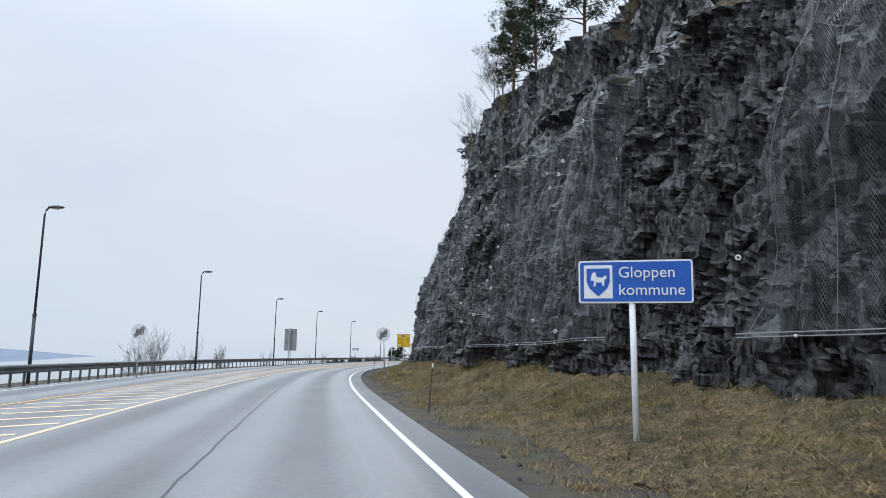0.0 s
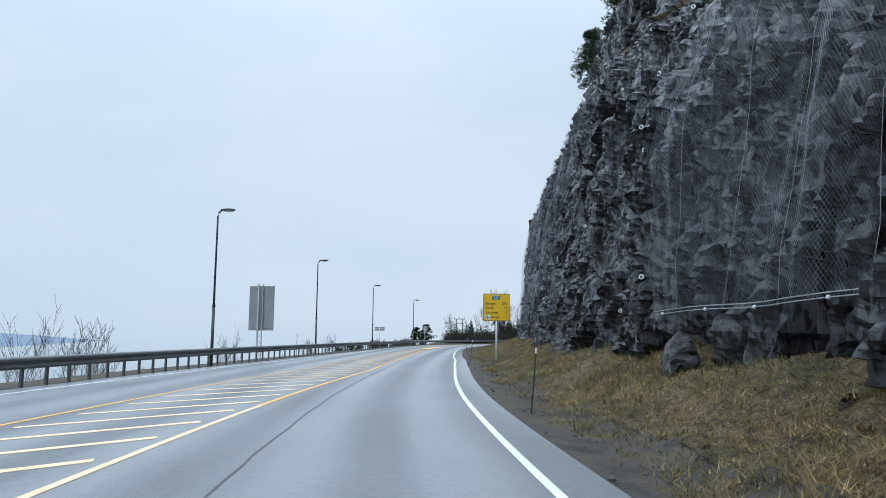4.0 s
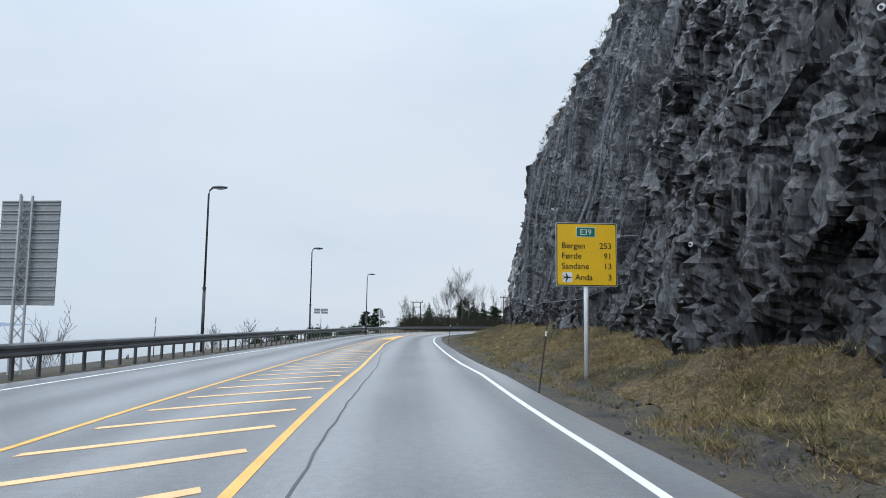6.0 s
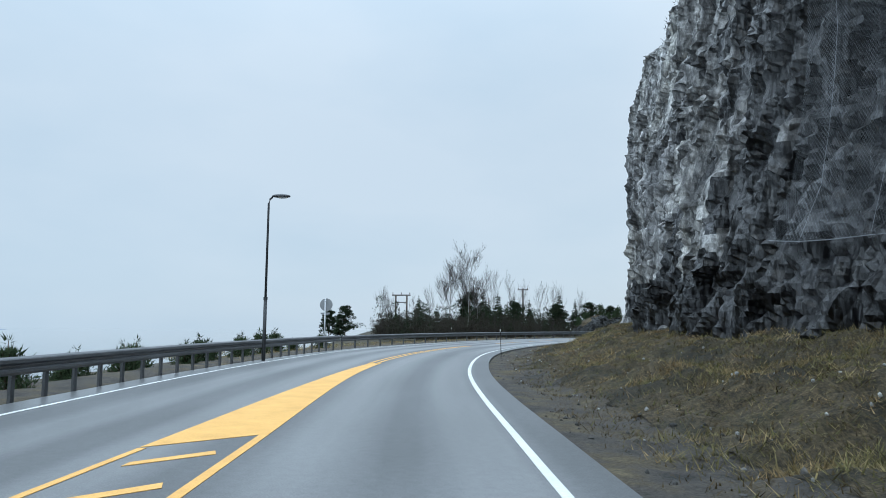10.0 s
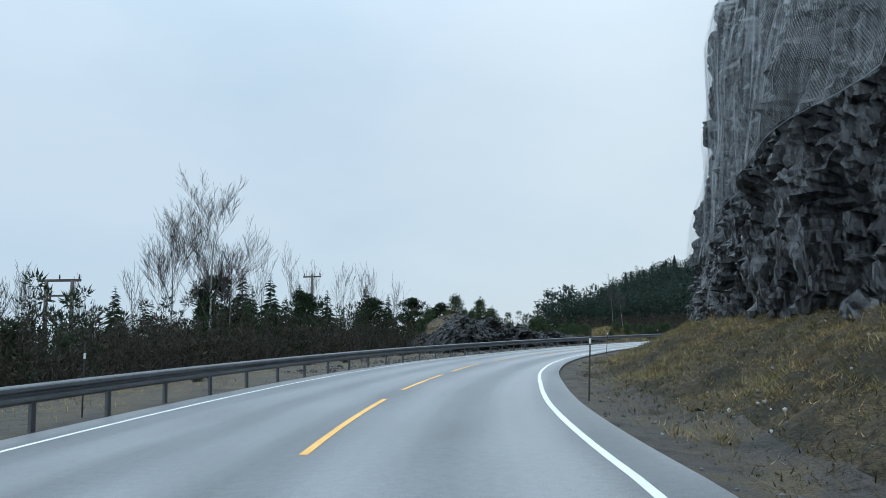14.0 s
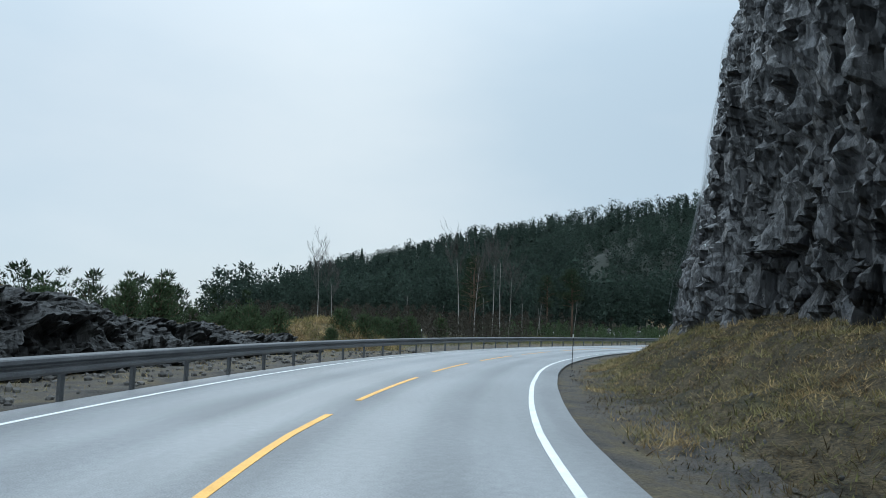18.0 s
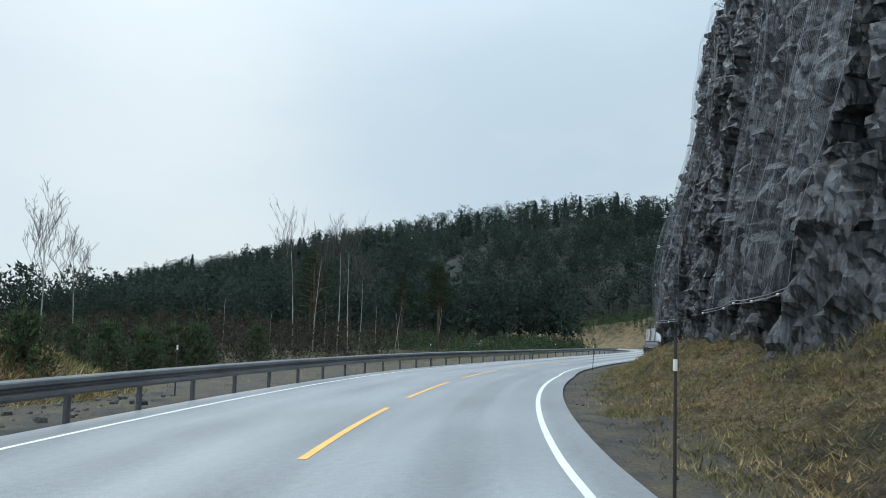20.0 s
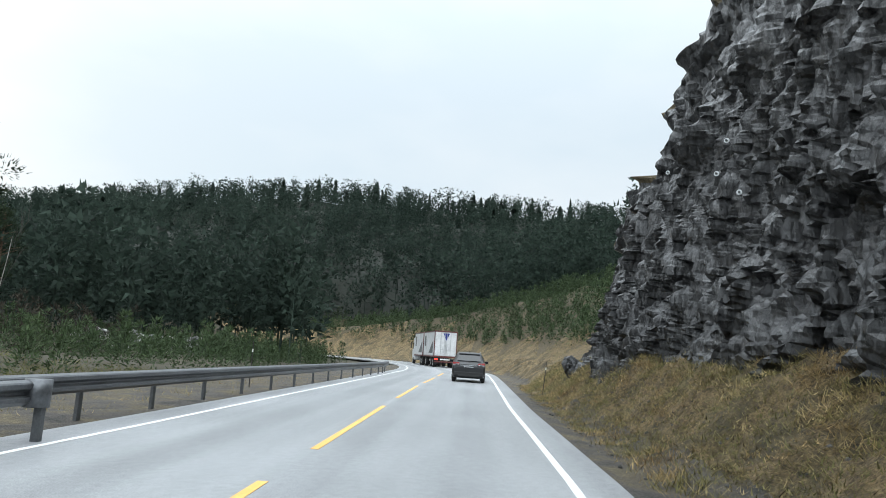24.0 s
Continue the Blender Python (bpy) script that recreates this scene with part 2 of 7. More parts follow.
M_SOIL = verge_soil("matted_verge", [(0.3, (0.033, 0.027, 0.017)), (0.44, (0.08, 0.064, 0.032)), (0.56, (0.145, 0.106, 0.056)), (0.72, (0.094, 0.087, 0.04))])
# stony soil of the middle stretch, also painted darker for its weaker daylight
M_SOIL_DARK = verge_soil("dimmed_stony_verge", [(0.3, (0.017, 0.015, 0.011)), (0.44, (0.04, 0.035, 0.02)), (0.56, (0.08, 0.063, 0.035)), (0.72, (0.05, 0.048, 0.024))])
M_STRAW = material("dry_grass", (0.25, 0.18, 0.08), 0.9)
_a = noise_tex(M_STRAW, 0.75, 5.0, None, 0.6)
_b = noise_tex(M_STRAW, 3.5, 4.0, None, 0.6)
_c = ramp(M_STRAW, _a, [(0.34, (0.12, 0.08, 0.04)), (0.44, (0.33, 0.24, 0.118)), (0.52, (0.2, 0.17, 0.078)), (0.58, (0.15, 0.14, 0.058)), (0.68, (0.44, 0.34, 0.18))])
_c = mixed(M_STRAW, _c, ramp(M_STRAW, _b, [(0.32, (0.5, 0.48, 0.45)), (0.68, (1.4, 1.4, 1.4))]), 0.9, "MULTIPLY")
leafy(vary(paint(M_STRAW, _c), 0.4))
M_BROWN_GRASS = leafy(vary(grainy("brown_dead_grass", (0.04, 0.03, 0.016), (0.13, 0.096, 0.05), 0.9, 0.9, fine=4), 0.45))
M_GREEN = leafy(vary(grainy("green_grass", (0.07, 0.072, 0.026), (0.17, 0.158, 0.062), 0.25, 0.9, fine=1.4), 0.35))
M_STEEL = grainy("galvanised_steel", (0.08, 0.084, 0.09), (0.18, 0.187, 0.195), 1.2, 0.42, 0.7, fine=25, bump=0.05)
M_STEEL_DARK = grainy("weathered_steel", (0.07, 0.075, 0.08), (0.16, 0.165, 0.17), 2.0, 0.6, 0.5, fine=30, bump=0.05)
M_WATER = material("fjord_water", (0.1, 0.13, 0.15), 0.02)
# dark litter colour, with the shade under the trees painted in
M_FLOOR = grainy("shaded_forest_floor", (0.006, 0.0085, 0.006), (0.018, 0.022, 0.014), 0.08, 0.95, fine=0.9, bump=0.6, depth=0.3)
M_FIELD = grainy("moorland", (0.016, 0.017, 0.009), (0.06, 0.048, 0.026), 0.04, 0.95, fine=0.6, bump=0.6, depth=0.3)
# hill colour with the blue haze of distance painted in
M_FAR_HILL = grainy("hazy_distant_hills", (0.13, 0.165, 0.22), (0.18, 0.22, 0.28), 0.002, 1.0)


def rock(name, dark, mid, light, wet, shards=1.0, gloss=0.05):
    m = material(name, mid, 0.6)
    shader(m).inputs["Specular IOR Level"].default_value = 0.6
    shader(m).inputs["Coat Weight"].default_value = gloss
    shader(m).inputs["Coat Roughness"].default_value = 0.16
    n, l = m.node_tree.nodes, m.node_tree.links
    big = noise_tex(m, 0.2, 4.0, (1.0, 1.0, 0.45))
    vein = noise_tex(m, 1.0, 7.0, (1.0, 1.0, 0.3), 0.68)
    fine = noise_tex(m, 7.0, 8.0, (1.0, 1.0, 0.4), 0.75)
    tc, mp, vor = n.new("ShaderNodeTexCoord"), n.new("ShaderNodeMapping"), n.new("ShaderNodeTexVoronoi")
    mp.inputs["Scale"].default_value = (1.0, 1.0, 0.42)
    mp.inputs["Rotation"].default_value = (0.35, 0.25, 0)
    vor.feature = "DISTANCE_TO_EDGE"
    vor.inputs["Scale"].default_value = 1.7
    l.new(tc.outputs["Object"], mp.inputs["Vector"])
    warp = n.new("ShaderNodeMix")
    warp.data_type = "VECTOR"
    warp.inputs["Factor"].default_value = 0.12
    wob = n.new("ShaderNodeTexNoise")
    wob.inputs["Scale"].default_value = 2.5
    l.new(tc.outputs["Object"], wob.inputs["Vector"])
    l.new(mp.outputs["Vector"], warp.inputs["A"])
    l.new(wob.outputs["Color"], warp.inputs["B"])
    l.new(warp.outputs["Result"], vor.inputs["Vector"])
    # crevice shade is painted in as dark lines along the cracks
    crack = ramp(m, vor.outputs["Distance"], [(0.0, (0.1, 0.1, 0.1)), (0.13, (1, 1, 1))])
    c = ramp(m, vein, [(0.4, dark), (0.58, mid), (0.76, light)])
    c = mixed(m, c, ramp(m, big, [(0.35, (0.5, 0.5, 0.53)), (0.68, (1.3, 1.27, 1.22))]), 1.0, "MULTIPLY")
    # shaded gaps and pale glints are painted in by this strong fine contrast
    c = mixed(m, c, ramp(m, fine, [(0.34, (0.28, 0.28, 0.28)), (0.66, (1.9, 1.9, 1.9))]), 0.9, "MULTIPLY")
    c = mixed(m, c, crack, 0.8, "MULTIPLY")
    r = ramp(m, fine, [(0.35, (wet, wet, wet)), (0.7, (0.62, 0.62, 0.62))])
    h = mixed(m, mixed(m, fine, vein, 0.4), crack, 0.6, "MULTIPLY")
    paint(m, c, r, h, 0.8, 0.22)
    # splintered facets: every shard leans its own way
    b = shader(m)
    facing = b.inputs["Normal"].links[0].from_socket
    for size, stretch, turn, amount in ((1.3, 0.25, 0.5, 0.4), (4.5, 0.22, 0.6, 0.85), (13.0, 0.25, 0.35, 1.0)):
        mp2, vo = n.new("ShaderNodeMapping"), n.new("ShaderNodeTexVoronoi")
        wp, wn2 = n.new("ShaderNodeMix"), n.new("ShaderNodeTexNoise")
        mp2.inputs["Scale"].default_value = (1.0, 1.0, stretch)
        mp2.inputs["Rotation"].default_value = (turn, turn * 0.7, 0.2)
        wp.data_type = "VECTOR"
        wp.inputs["Factor"].default_value = 0.35 / size
        wn2.inputs["Scale"].default_value = size * 1.3
        vo.inputs["Scale"].default_value = size
        l.new(tc.outputs["Object"], mp2.inputs["Vector"])
        l.new(tc.outputs["Object"], wn2.inputs["Vector"])
        l.new(mp2.outputs["Vector"], wp.inputs["A"])
        l.new(wn2.outputs["Color"], wp.inputs["B"])
        l.new(wp.outputs["Result"], vo.inputs["Vector"])
        cen, add, unit = n.new("ShaderNodeVectorMath"), n.new("ShaderNodeVectorMath"), n.new("ShaderNodeVectorMath")
        cen.operation, add.operation, unit.operation = "SUBTRACT", "MULTIPLY_ADD", "NORMALIZE"
        cen.inputs[1].default_value = (0.5, 0.5, 0.5)
        add.inputs[1].default_value = (amount * shards, amount * shards, amount * shards)
        l.new(vo.outputs["Color"], cen.inputs[0])
        l.new(cen.outputs["Vector"], add.inputs[0])
        l.new(facing, add.inputs[2])
        l.new(add.outputs["Vector"], unit.inputs[0])
        facing = unit.outputs["Vector"]
    l.new(facing, b.inputs["Normal"])
    return m


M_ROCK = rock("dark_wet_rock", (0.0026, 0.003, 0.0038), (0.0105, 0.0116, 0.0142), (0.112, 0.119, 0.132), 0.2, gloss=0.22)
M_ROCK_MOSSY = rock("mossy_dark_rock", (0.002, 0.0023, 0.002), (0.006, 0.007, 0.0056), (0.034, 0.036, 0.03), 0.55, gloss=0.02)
M_ROCK_PALE = rock("pale_gneiss", (0.07, 0.07, 0.07), (0.44, 0.44, 0.43), (0.78, 0.775, 0.76), 0.4, 0.35)
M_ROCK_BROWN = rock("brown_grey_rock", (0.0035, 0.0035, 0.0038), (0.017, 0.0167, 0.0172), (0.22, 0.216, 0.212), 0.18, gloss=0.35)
M_MOSS = grainy("heather_and_moss", (0.03, 0.028, 0.015), (0.12, 0.09, 0.05), 0.4, 0.95, fine=5, bump=0.8, depth=0.2)


def wire_net(name, colour, wire, folds):
    """A see-through mesh of crossing wires, denser where it hangs doubled in folds."""
    m = material(name, colour, 0.55, 0.3)
    n, l = m.node_tree.nodes, m.node_tree.links

    def calc(op, a, b=None):
        q = n.new("ShaderNodeMath")
        q.operation = op
        for i, v in enumerate((a, b)):
            if isinstance(v, (int, float)):
                q.inputs[i].default_value = v
            elif v is not None:
                l.new(v, q.inputs[i])
        return q.outputs[0]

    uv, sep = n.new("ShaderNodeUVMap"), n.new("ShaderNodeSeparateXYZ")
    l.new(uv.outputs["UV"], sep.inputs["Vector"])
    # diamonds 6 cm wide and 10 cm high
    across, down = calc("MULTIPLY", sep.outputs["X"], 15.0), calc("MULTIPLY", sep.outputs["Y"], 9.5)
    fold, fmap = n.new("ShaderNodeTexNoise"), n.new("ShaderNodeMapping")
    fmap.inputs["Scale"].default_value = (2.6, 0.07, 1.0)
    fold.inputs["Scale"].default_value, fold.inputs["Detail"].default_value = 1.0, 4.0
    l.new(uv.outputs["UV"], fmap.inputs["Vector"])
    l.new(fmap.outputs["Vector"], fold.inputs["Vector"])
    thick = calc("ADD", wire, calc("MULTIPLY", calc("POWER", fold.outputs["Fac"], 8.0), folds))
    wires = None
    for v in (calc("ADD", across, down), calc("SUBTRACT", across, down)):
        t = calc("LESS_THAN", calc("ABSOLUTE", calc("SUBTRACT", calc("FRACT", v), 0.5)), thick)
        wires = t if wires is None else calc("MAXIMUM", wires, t)
    clear, mix = n.new("ShaderNodeBsdfTransparent"), n.new("ShaderNodeMixShader")
    l.new(wires, mix.inputs["Fac"])
    l.new(clear.outputs["BSDF"], mix.inputs[1])
    l.new(shader(m).outputs["BSDF"], mix.inputs[2])
    l.new(mix.outputs["Shader"], n["Material Output"].inputs["Surface"])
    return m


M_NET = wire_net("wire_net", (0.21, 0.22, 0.24), 0.019, 1.5)
M_NET_NEW = wire_net("new_wire_net", (0.4, 0.42, 0.43), 0.024, 2.6)


# ---- mesh helpers ----
def mesh_of(name, verts, faces, mats=(), index=None, smooth=False):
    """A mesh from arrays; faces is (n, 3) or (n, 4)."""
    verts = np.asarray(verts, dtype=np.float32)
    faces = np.asarray(faces, dtype=np.int32)
    me = bpy.data.meshes.new(name)
    k = faces.shape[1]
    me.vertices.add(len(verts))
    me.vertices.foreach_set("co", verts.ravel())
    me.loops.add(faces.size)
    me.loops.foreach_set("vertex_index", faces.ravel())
    me.polygons.add(len(faces))
    me.polygons.foreach_set("loop_start", np.arange(0, faces.size, k, dtype=np.int32))
    me.polygons.foreach_set("loop_total", np.full(len(faces), k, dtype=np.int32))
    for m in mats:
        me.materials.append(m)
    if index is not None:
        me.polygons.foreach_set("material_index", np.asarray(index, dtype=np.int32))
    me.polygons.foreach_set("use_smooth", np.full(len(faces), smooth))
    me.update(calc_edges=True)
    me.validate()
    return me


def soft_mesh(name, verts, faces, mat, normals):
    """Blades and needles that take the light of the whole crown or turf: its own normals, one for each corner point."""
    v, f, nn = np.asarray(verts, np.float32), np.array(faces, np.int32), np.asarray(normals, np.float32)
    nn = nn / (np.linalg.norm(nn, axis=1)[:, None] + 1e-9)
    a, b, c = v[f[:, 0]], v[f[:, 1]], v[f[:, 2]]
    away = (np.cross(b - a, c - a) * nn[f[:, 0]]).sum(1) < 0
    f[away] = f[away][:, [0, 2, 1]]
    me = mesh_of(name, v, f, [mat], smooth=True)
    me.normals_split_custom_set_from_vertices(nn)
    return me


def crown_normals(v, lift=0.55, jitter=0.35, seed=1):
    """Normals that point away from a trunk on the z axis and a little up."""
    v = np.asarray(v, float)
    r = np.hypot(v[:, 0], v[:, 1])[:, None] + 1e-6
    n = np.concatenate([v[:, :2] / r, np.full((len(v), 1), lift)], 1)
    return n + np.random.RandomState(seed).normal(0, jitter, n.shape)


def grid_faces(rows, cols):
    i = np.arange((rows - 1) * cols).reshape(rows - 1, cols)[:, :-1].ravel()
    return np.stack([i, i + cols, i + cols + 1, i + 1], 1)


def part(name, bm, mat, parent=None, label="", smooth=False):
    """Links a bmesh as one mesh object, under its parent if there is one."""
    me = bpy.data.meshes.new(name)
    bm.to_mesh(me)
    bm.free()
    me.materials.append(mat)
    if smooth:
        me.polygons.foreach_set("use_smooth", np.full(len(me.polygons), True))
    ob = new(name, me)
    ob.parent = parent
    if label:
        ob["label"] = label
    return ob


def box(sx, sy, sz, at=(0, 0, 0), bevel=0.0, bm=None):
    b = bmesh.new()
    bmesh.ops.create_cube(b, size=1.0)
    bmesh.ops.scale(b, vec=(sx, sy, sz), verts=b.verts)
    if bevel:
        bmesh.ops.bevel(b, geom=b.edges[:], offset=bevel, segments=2, affect="EDGES", profile=0.6)
    bmesh.ops.translate(b, vec=at, verts=b.verts)
    return joined(bm, b)


def joined(bm, b):
    if bm is None:
        return b
    me = bpy.data.meshes.new("tmp")
    b.to_mesh(me)
    b.free()
    bm.from_mesh(me)
    bpy.data.meshes.remove(me)
    return bm


def tube(points, radii, sides=8, caps=True, bm=None):
    """A tube through points, with a radius at each of them."""
    b = bm or bmesh.new()
    rings = []
    pts = [Vector(p) for p in points]
    for i, p in enumerate(pts):
        d = (pts[min(i + 1, len(pts) - 1)] - pts[max(i - 1, 0)]).normalized()
        u = d.cross(Vector((0, 0, 1)) if abs(d.z) < 0.9 else Vector((1, 0, 0))).normalized()
        v = d.cross(u)
        rings.append([b.verts.new(p + (u * math.cos(a) + v * math.sin(a)) * radii[i]) for a in (2 * math.pi * k / sides for k in range(sides))])
    for r0, r1 in zip(rings, rings[1:]):
        for k in range(sides):
            b.faces.new((r0[k], r0[(k + 1) % sides], r1[(k + 1) % sides], r1[k]))
    if caps:
        b.faces.new(rings[0][::-1])
        b.faces.new(rings[-1])
    return b


def prism(outline, depth, axis="y", bm=None, at=0.0):
    """A flat outline (a, b) in the plane across axis, made depth thick."""
    b = bm or bmesh.new()
    def place(a, c, d):
        return {"y": (a, d, c), "x": (d, a, c), "z": (a, c, d)}[axis]
    front = [b.verts.new(place(a, c, at)) for a, c in outline]
    back = [b.verts.new(place(a, c, at + depth)) for a, c in outline]
    b.faces.new(front)
    b.faces.new(back[::-1])
    n = len(outline)
    for k in range(n):
        b.faces.new((front[k], back[k], back[(k + 1) % n], front[(k + 1) % n]))
    bmesh.ops.recalc_face_normals(b, faces=b.faces[:])
    return b


def thing(name, m, label, category, group="", kind=""):
    ob = new(name)
    ob.matrix_world = m
    ob.empty_display_size = 0.3
    return tagged(ob, label, category, group, kind)


# ---- alignment of the road: points every 15 m along the lane ----
LANE = [(0.0, 0.0), (-3.05, 14.68), (-5.95, 29.38), (-8.44, 44.18), (-10.2, 59.07), (-11.0, 74.04), (-11.2, 89.04), (-11.2, 104.04), (-11.04, 119.04), (-10.35, 134.02), (-7.98, 148.79), (-3.11, 162.96), (3.87, 176.22), (12.75, 188.29), (23.25, 198.95), (35.27, 207.9), (48.61, 214.71), (62.79, 219.57)]
_dir = Vector((LANE[1][0] - LANE[0][0], LANE[1][1] - LANE[0][1])).normalized()
_pts = [(-_dir.x * k, -_dir.y * k) for k in (60, 45, 30, 15)] + LANE
_h = math.atan2(LANE[-1][1] - LANE[-2][1], LANE[-1][0] - LANE[-2][0])
for _turn in (-8.5, -2.6, -0.6, 0, 1.0, 5, 7, 9, 11, 12, 12, 12):
    _h += radians(_turn)
    _pts.append((_pts[-1][0] + 15 * math.cos(_h), _pts[-1][1] + 15 * math.sin(_h)))
_pts = np.array(_pts)
_fine = []
for _i in range(1, len(_pts) - 2):
    _p0, _p1, _p2, _p3 = _pts[_i - 1:_i + 3]
    for _u in np.arange(0, 1, 1 / 15):
        _fine.append(0.5 * (2 * _p1 + (_p2 - _p0) * _u + (2 * _p0 - 5 * _p1 + 4 * _p2 - _p3) * _u ** 2 + (3 * _p1 - _p0 - 3 * _p2 + _p3) * _u ** 3))
AXIS = np.array(_fine)
STATION = -45.0 + np.concatenate([[0], np.cumsum(np.linalg.norm(np.diff(AXIS, axis=0), axis=1))])
_tan = np.gradient(AXIS, axis=0)
_tan /= np.linalg.norm(_tan, axis=1)[:, None]
S_END = float(STATION[-1])


def spot(s, lat):
    """World x, y at station s, lat metres to the left of the lane's line; arrays welcome."""
    s, lat = np.broadcast_arrays(np.asarray(s, float), np.asarray(lat, float))
    x, y = np.interp(s, STATION, AXIS[:, 0]), np.interp(s, STATION, AXIS[:, 1])
    tx, ty = np.interp(s, STATION, _tan[:, 0]), np.interp(s, STATION, _tan[:, 1])
    over = np.where(s < STATION[0], s - STATION[0], np.where(s > S_END, s - S_END, 0))
    return x - ty * lat + tx * over, y + tx * lat + ty * over


def bearing(s):
    return math.degrees(math.atan2(np.interp(s, STATION, _tan[:, 1]), np.interp(s, STATION, _tan[:, 0]))) - 90


def table(rows):
    a = np.array(rows, float)
    return lambda s: np.interp(s, a[:, 0], a[:, 1])


# offsets from the lane's line, positive to the left
edge_right = table([(-60, -1.65), (0, -1.55), (20, -1.45), (30, -1.41), (40, -1.47), (60, -1.75), (74, -2.0), (85, -1.98), (90, -1.76), (98, -1.6), (107, -1.48), (116, -1.38), (125, -1.4), (137, -1.48), (150, -1.63), (165, -1.76), (172, -1.55), (177, -1.45), (183, -1.2), (189, -1.02), (196, -0.97), (201, -1.08), (206, -1.05), (212, -1.12), (218, -1.3), (223, -1.38), (232, -1.3), (245, -1.4), (253, -1.5), (260, -1.2), (268, -1.05), (278, -1.2), (290, -1.2), (306, -1.35), (330, -1.6), (450, -1.7)])
yellow_right = table([(-60, 5.6), (10, 4.4), (20, 4.2), (27, 3.9), (40, 3.5), (46, 3.15), (60, 2.2), (72, 1.38), (88, 1.3), (100, 1.45), (109, 1.7), (121, 1.68), (139, 1.75), (150, 1.7)])
yellow_left = table([(-60, 9.5), (10, 7.7), (27, 6.9), (45, 6.1), (54, 5.6), (64, 4.8), (74, 4.0), (88, 3.75), (102, 3.5), (112, 3.2), (121, 2.75), (130, 2.3), (140, 1.95), (150, 1.75)])
edge_left = table([(-60, 11.2), (0, 10.4), (30, 9.6), (53, 8.9), (66, 8.1), (80, 7.25), (92, 6.8), (103, 6.4), (113, 6.1), (123, 5.85), (139, 5.8), (167, 5.75), (180, 5.95), (191, 6.05), (202, 5.55), (212, 5.5), (222, 5.35), (254, 5.3), (265, 5.2), (280, 5.05), (450, 5.1)])
rail_line = table([(-60, 12.4), (0, 11.3), (30, 10.4), (54, 9.6), (66, 9.0), (82, 8.35), (96, 7.95), (112, 7.2), (125, 6.6), (142, 6.5), (172, 6.75), (192, 6.8), (203, 6.3), (226, 6.1), (260, 5.95), (279, 5.7)])
foot_z = table([(-60, 0.9), (60, 0.9), (100, 1.2), (135, 1.3), (165, 1.7), (230, 1.7), (262, 1.35), (290, 1.6), (300, 1.2), (330, 1.0)])
cliff_0 = table([(-60, 9.5), (0, 9.0), (30, 7.7), (42, 6.4), (58, 6.3), (75, 7.2), (100, 7.4), (130, 8.7), (148, 9.4), (165, 8.6), (180, 8.1), (212, 7.6), (240, 7.0), (268, 6.0), (285, 5.2), (296, 4.7), (306, 4.9)])


centre = table([(139, 1.95), (150, 1.7), (166, 1.65), (176, 1.92), (183, 2.0), (188, 2.2), (193, 2.2), (199, 2.1), (205, 1.83), (211, 1.95), (216, 1.82), (221, 1.68), (230, 1.62), (240, 1.66), (253, 1.75), (266, 2.0), (287, 2.12), (300, 2.2), (340, 1.8)])


def strip(name, s0, s1, left, right, z, mat, step=1.0, cols=2, thick=0.0, zfun=None):
    """A ribbon along the road between two offsets (numbers or tables)."""
    n = max(2, int((s1 - s0) / step) + 1)
    s = np.linspace(s0, s1, n)
    a = right(s) if callable(right) else np.full(n, right)
    b = left(s) if callable(left) else np.full(n, left)
    u = np.linspace(0, 1, cols)
    lat = a[:, None] + (b - a)[:, None] * u
    ss = np.repeat(s[:, None], cols, 1)
    x, y = spot(ss, lat)
    zz = zfun(ss, lat) if zfun else np.full(x.shape, z)
    v = np.stack([x, y, zz], -1).reshape(-1, 3)
    f = grid_faces(n, cols)[:, ::-1]
    if thick:
        m = len(v)
        v = np.vstack([v, v - (0, 0, thick)])
        ring = []
        for i in range(n - 1):
            ring += [(i * cols, (i + 1) * cols, (i + 1) * cols + m, i * cols + m), ((i + 1) * cols - 1, (i + 1) * cols - 1 + m, (i + 2) * cols - 1 + m, (i + 2) * cols - 1)]
        ring += [(0, m, m + cols - 1, cols - 1), (m - cols, m - 1, 2 * m - 1, 2 * m - cols)]
        f = np.vstack([f, np.array(ring)])
    me = mesh_of(name, v, f, [mat])
    flat = np.stack([lat, ss], -1).reshape(-1, 2)
    flat = np.vstack([flat, flat]) if thick else flat
    idx = np.zeros(len(me.loops), np.int32)
    me.loops.foreach_get("vertex_index", idx)
    me.uv_layers.new(name="UVMap").data.foreach_set("uv", flat[idx].astype(np.float32).ravel())
    return new(name, me)


# ---- jointed rock relief ----
def hash3(ix, iy, iz, k):
    h = (ix * 374761393 + iy * 668265263 + iz * 2147483647 + k * 974634287) & 0xFFFFFFFF
    h = ((h ^ (h >> 13)) * 1274126177) & 0xFFFFFFFF
    return ((h ^ (h >> 16)) & 0xFFFF) / 65535.0


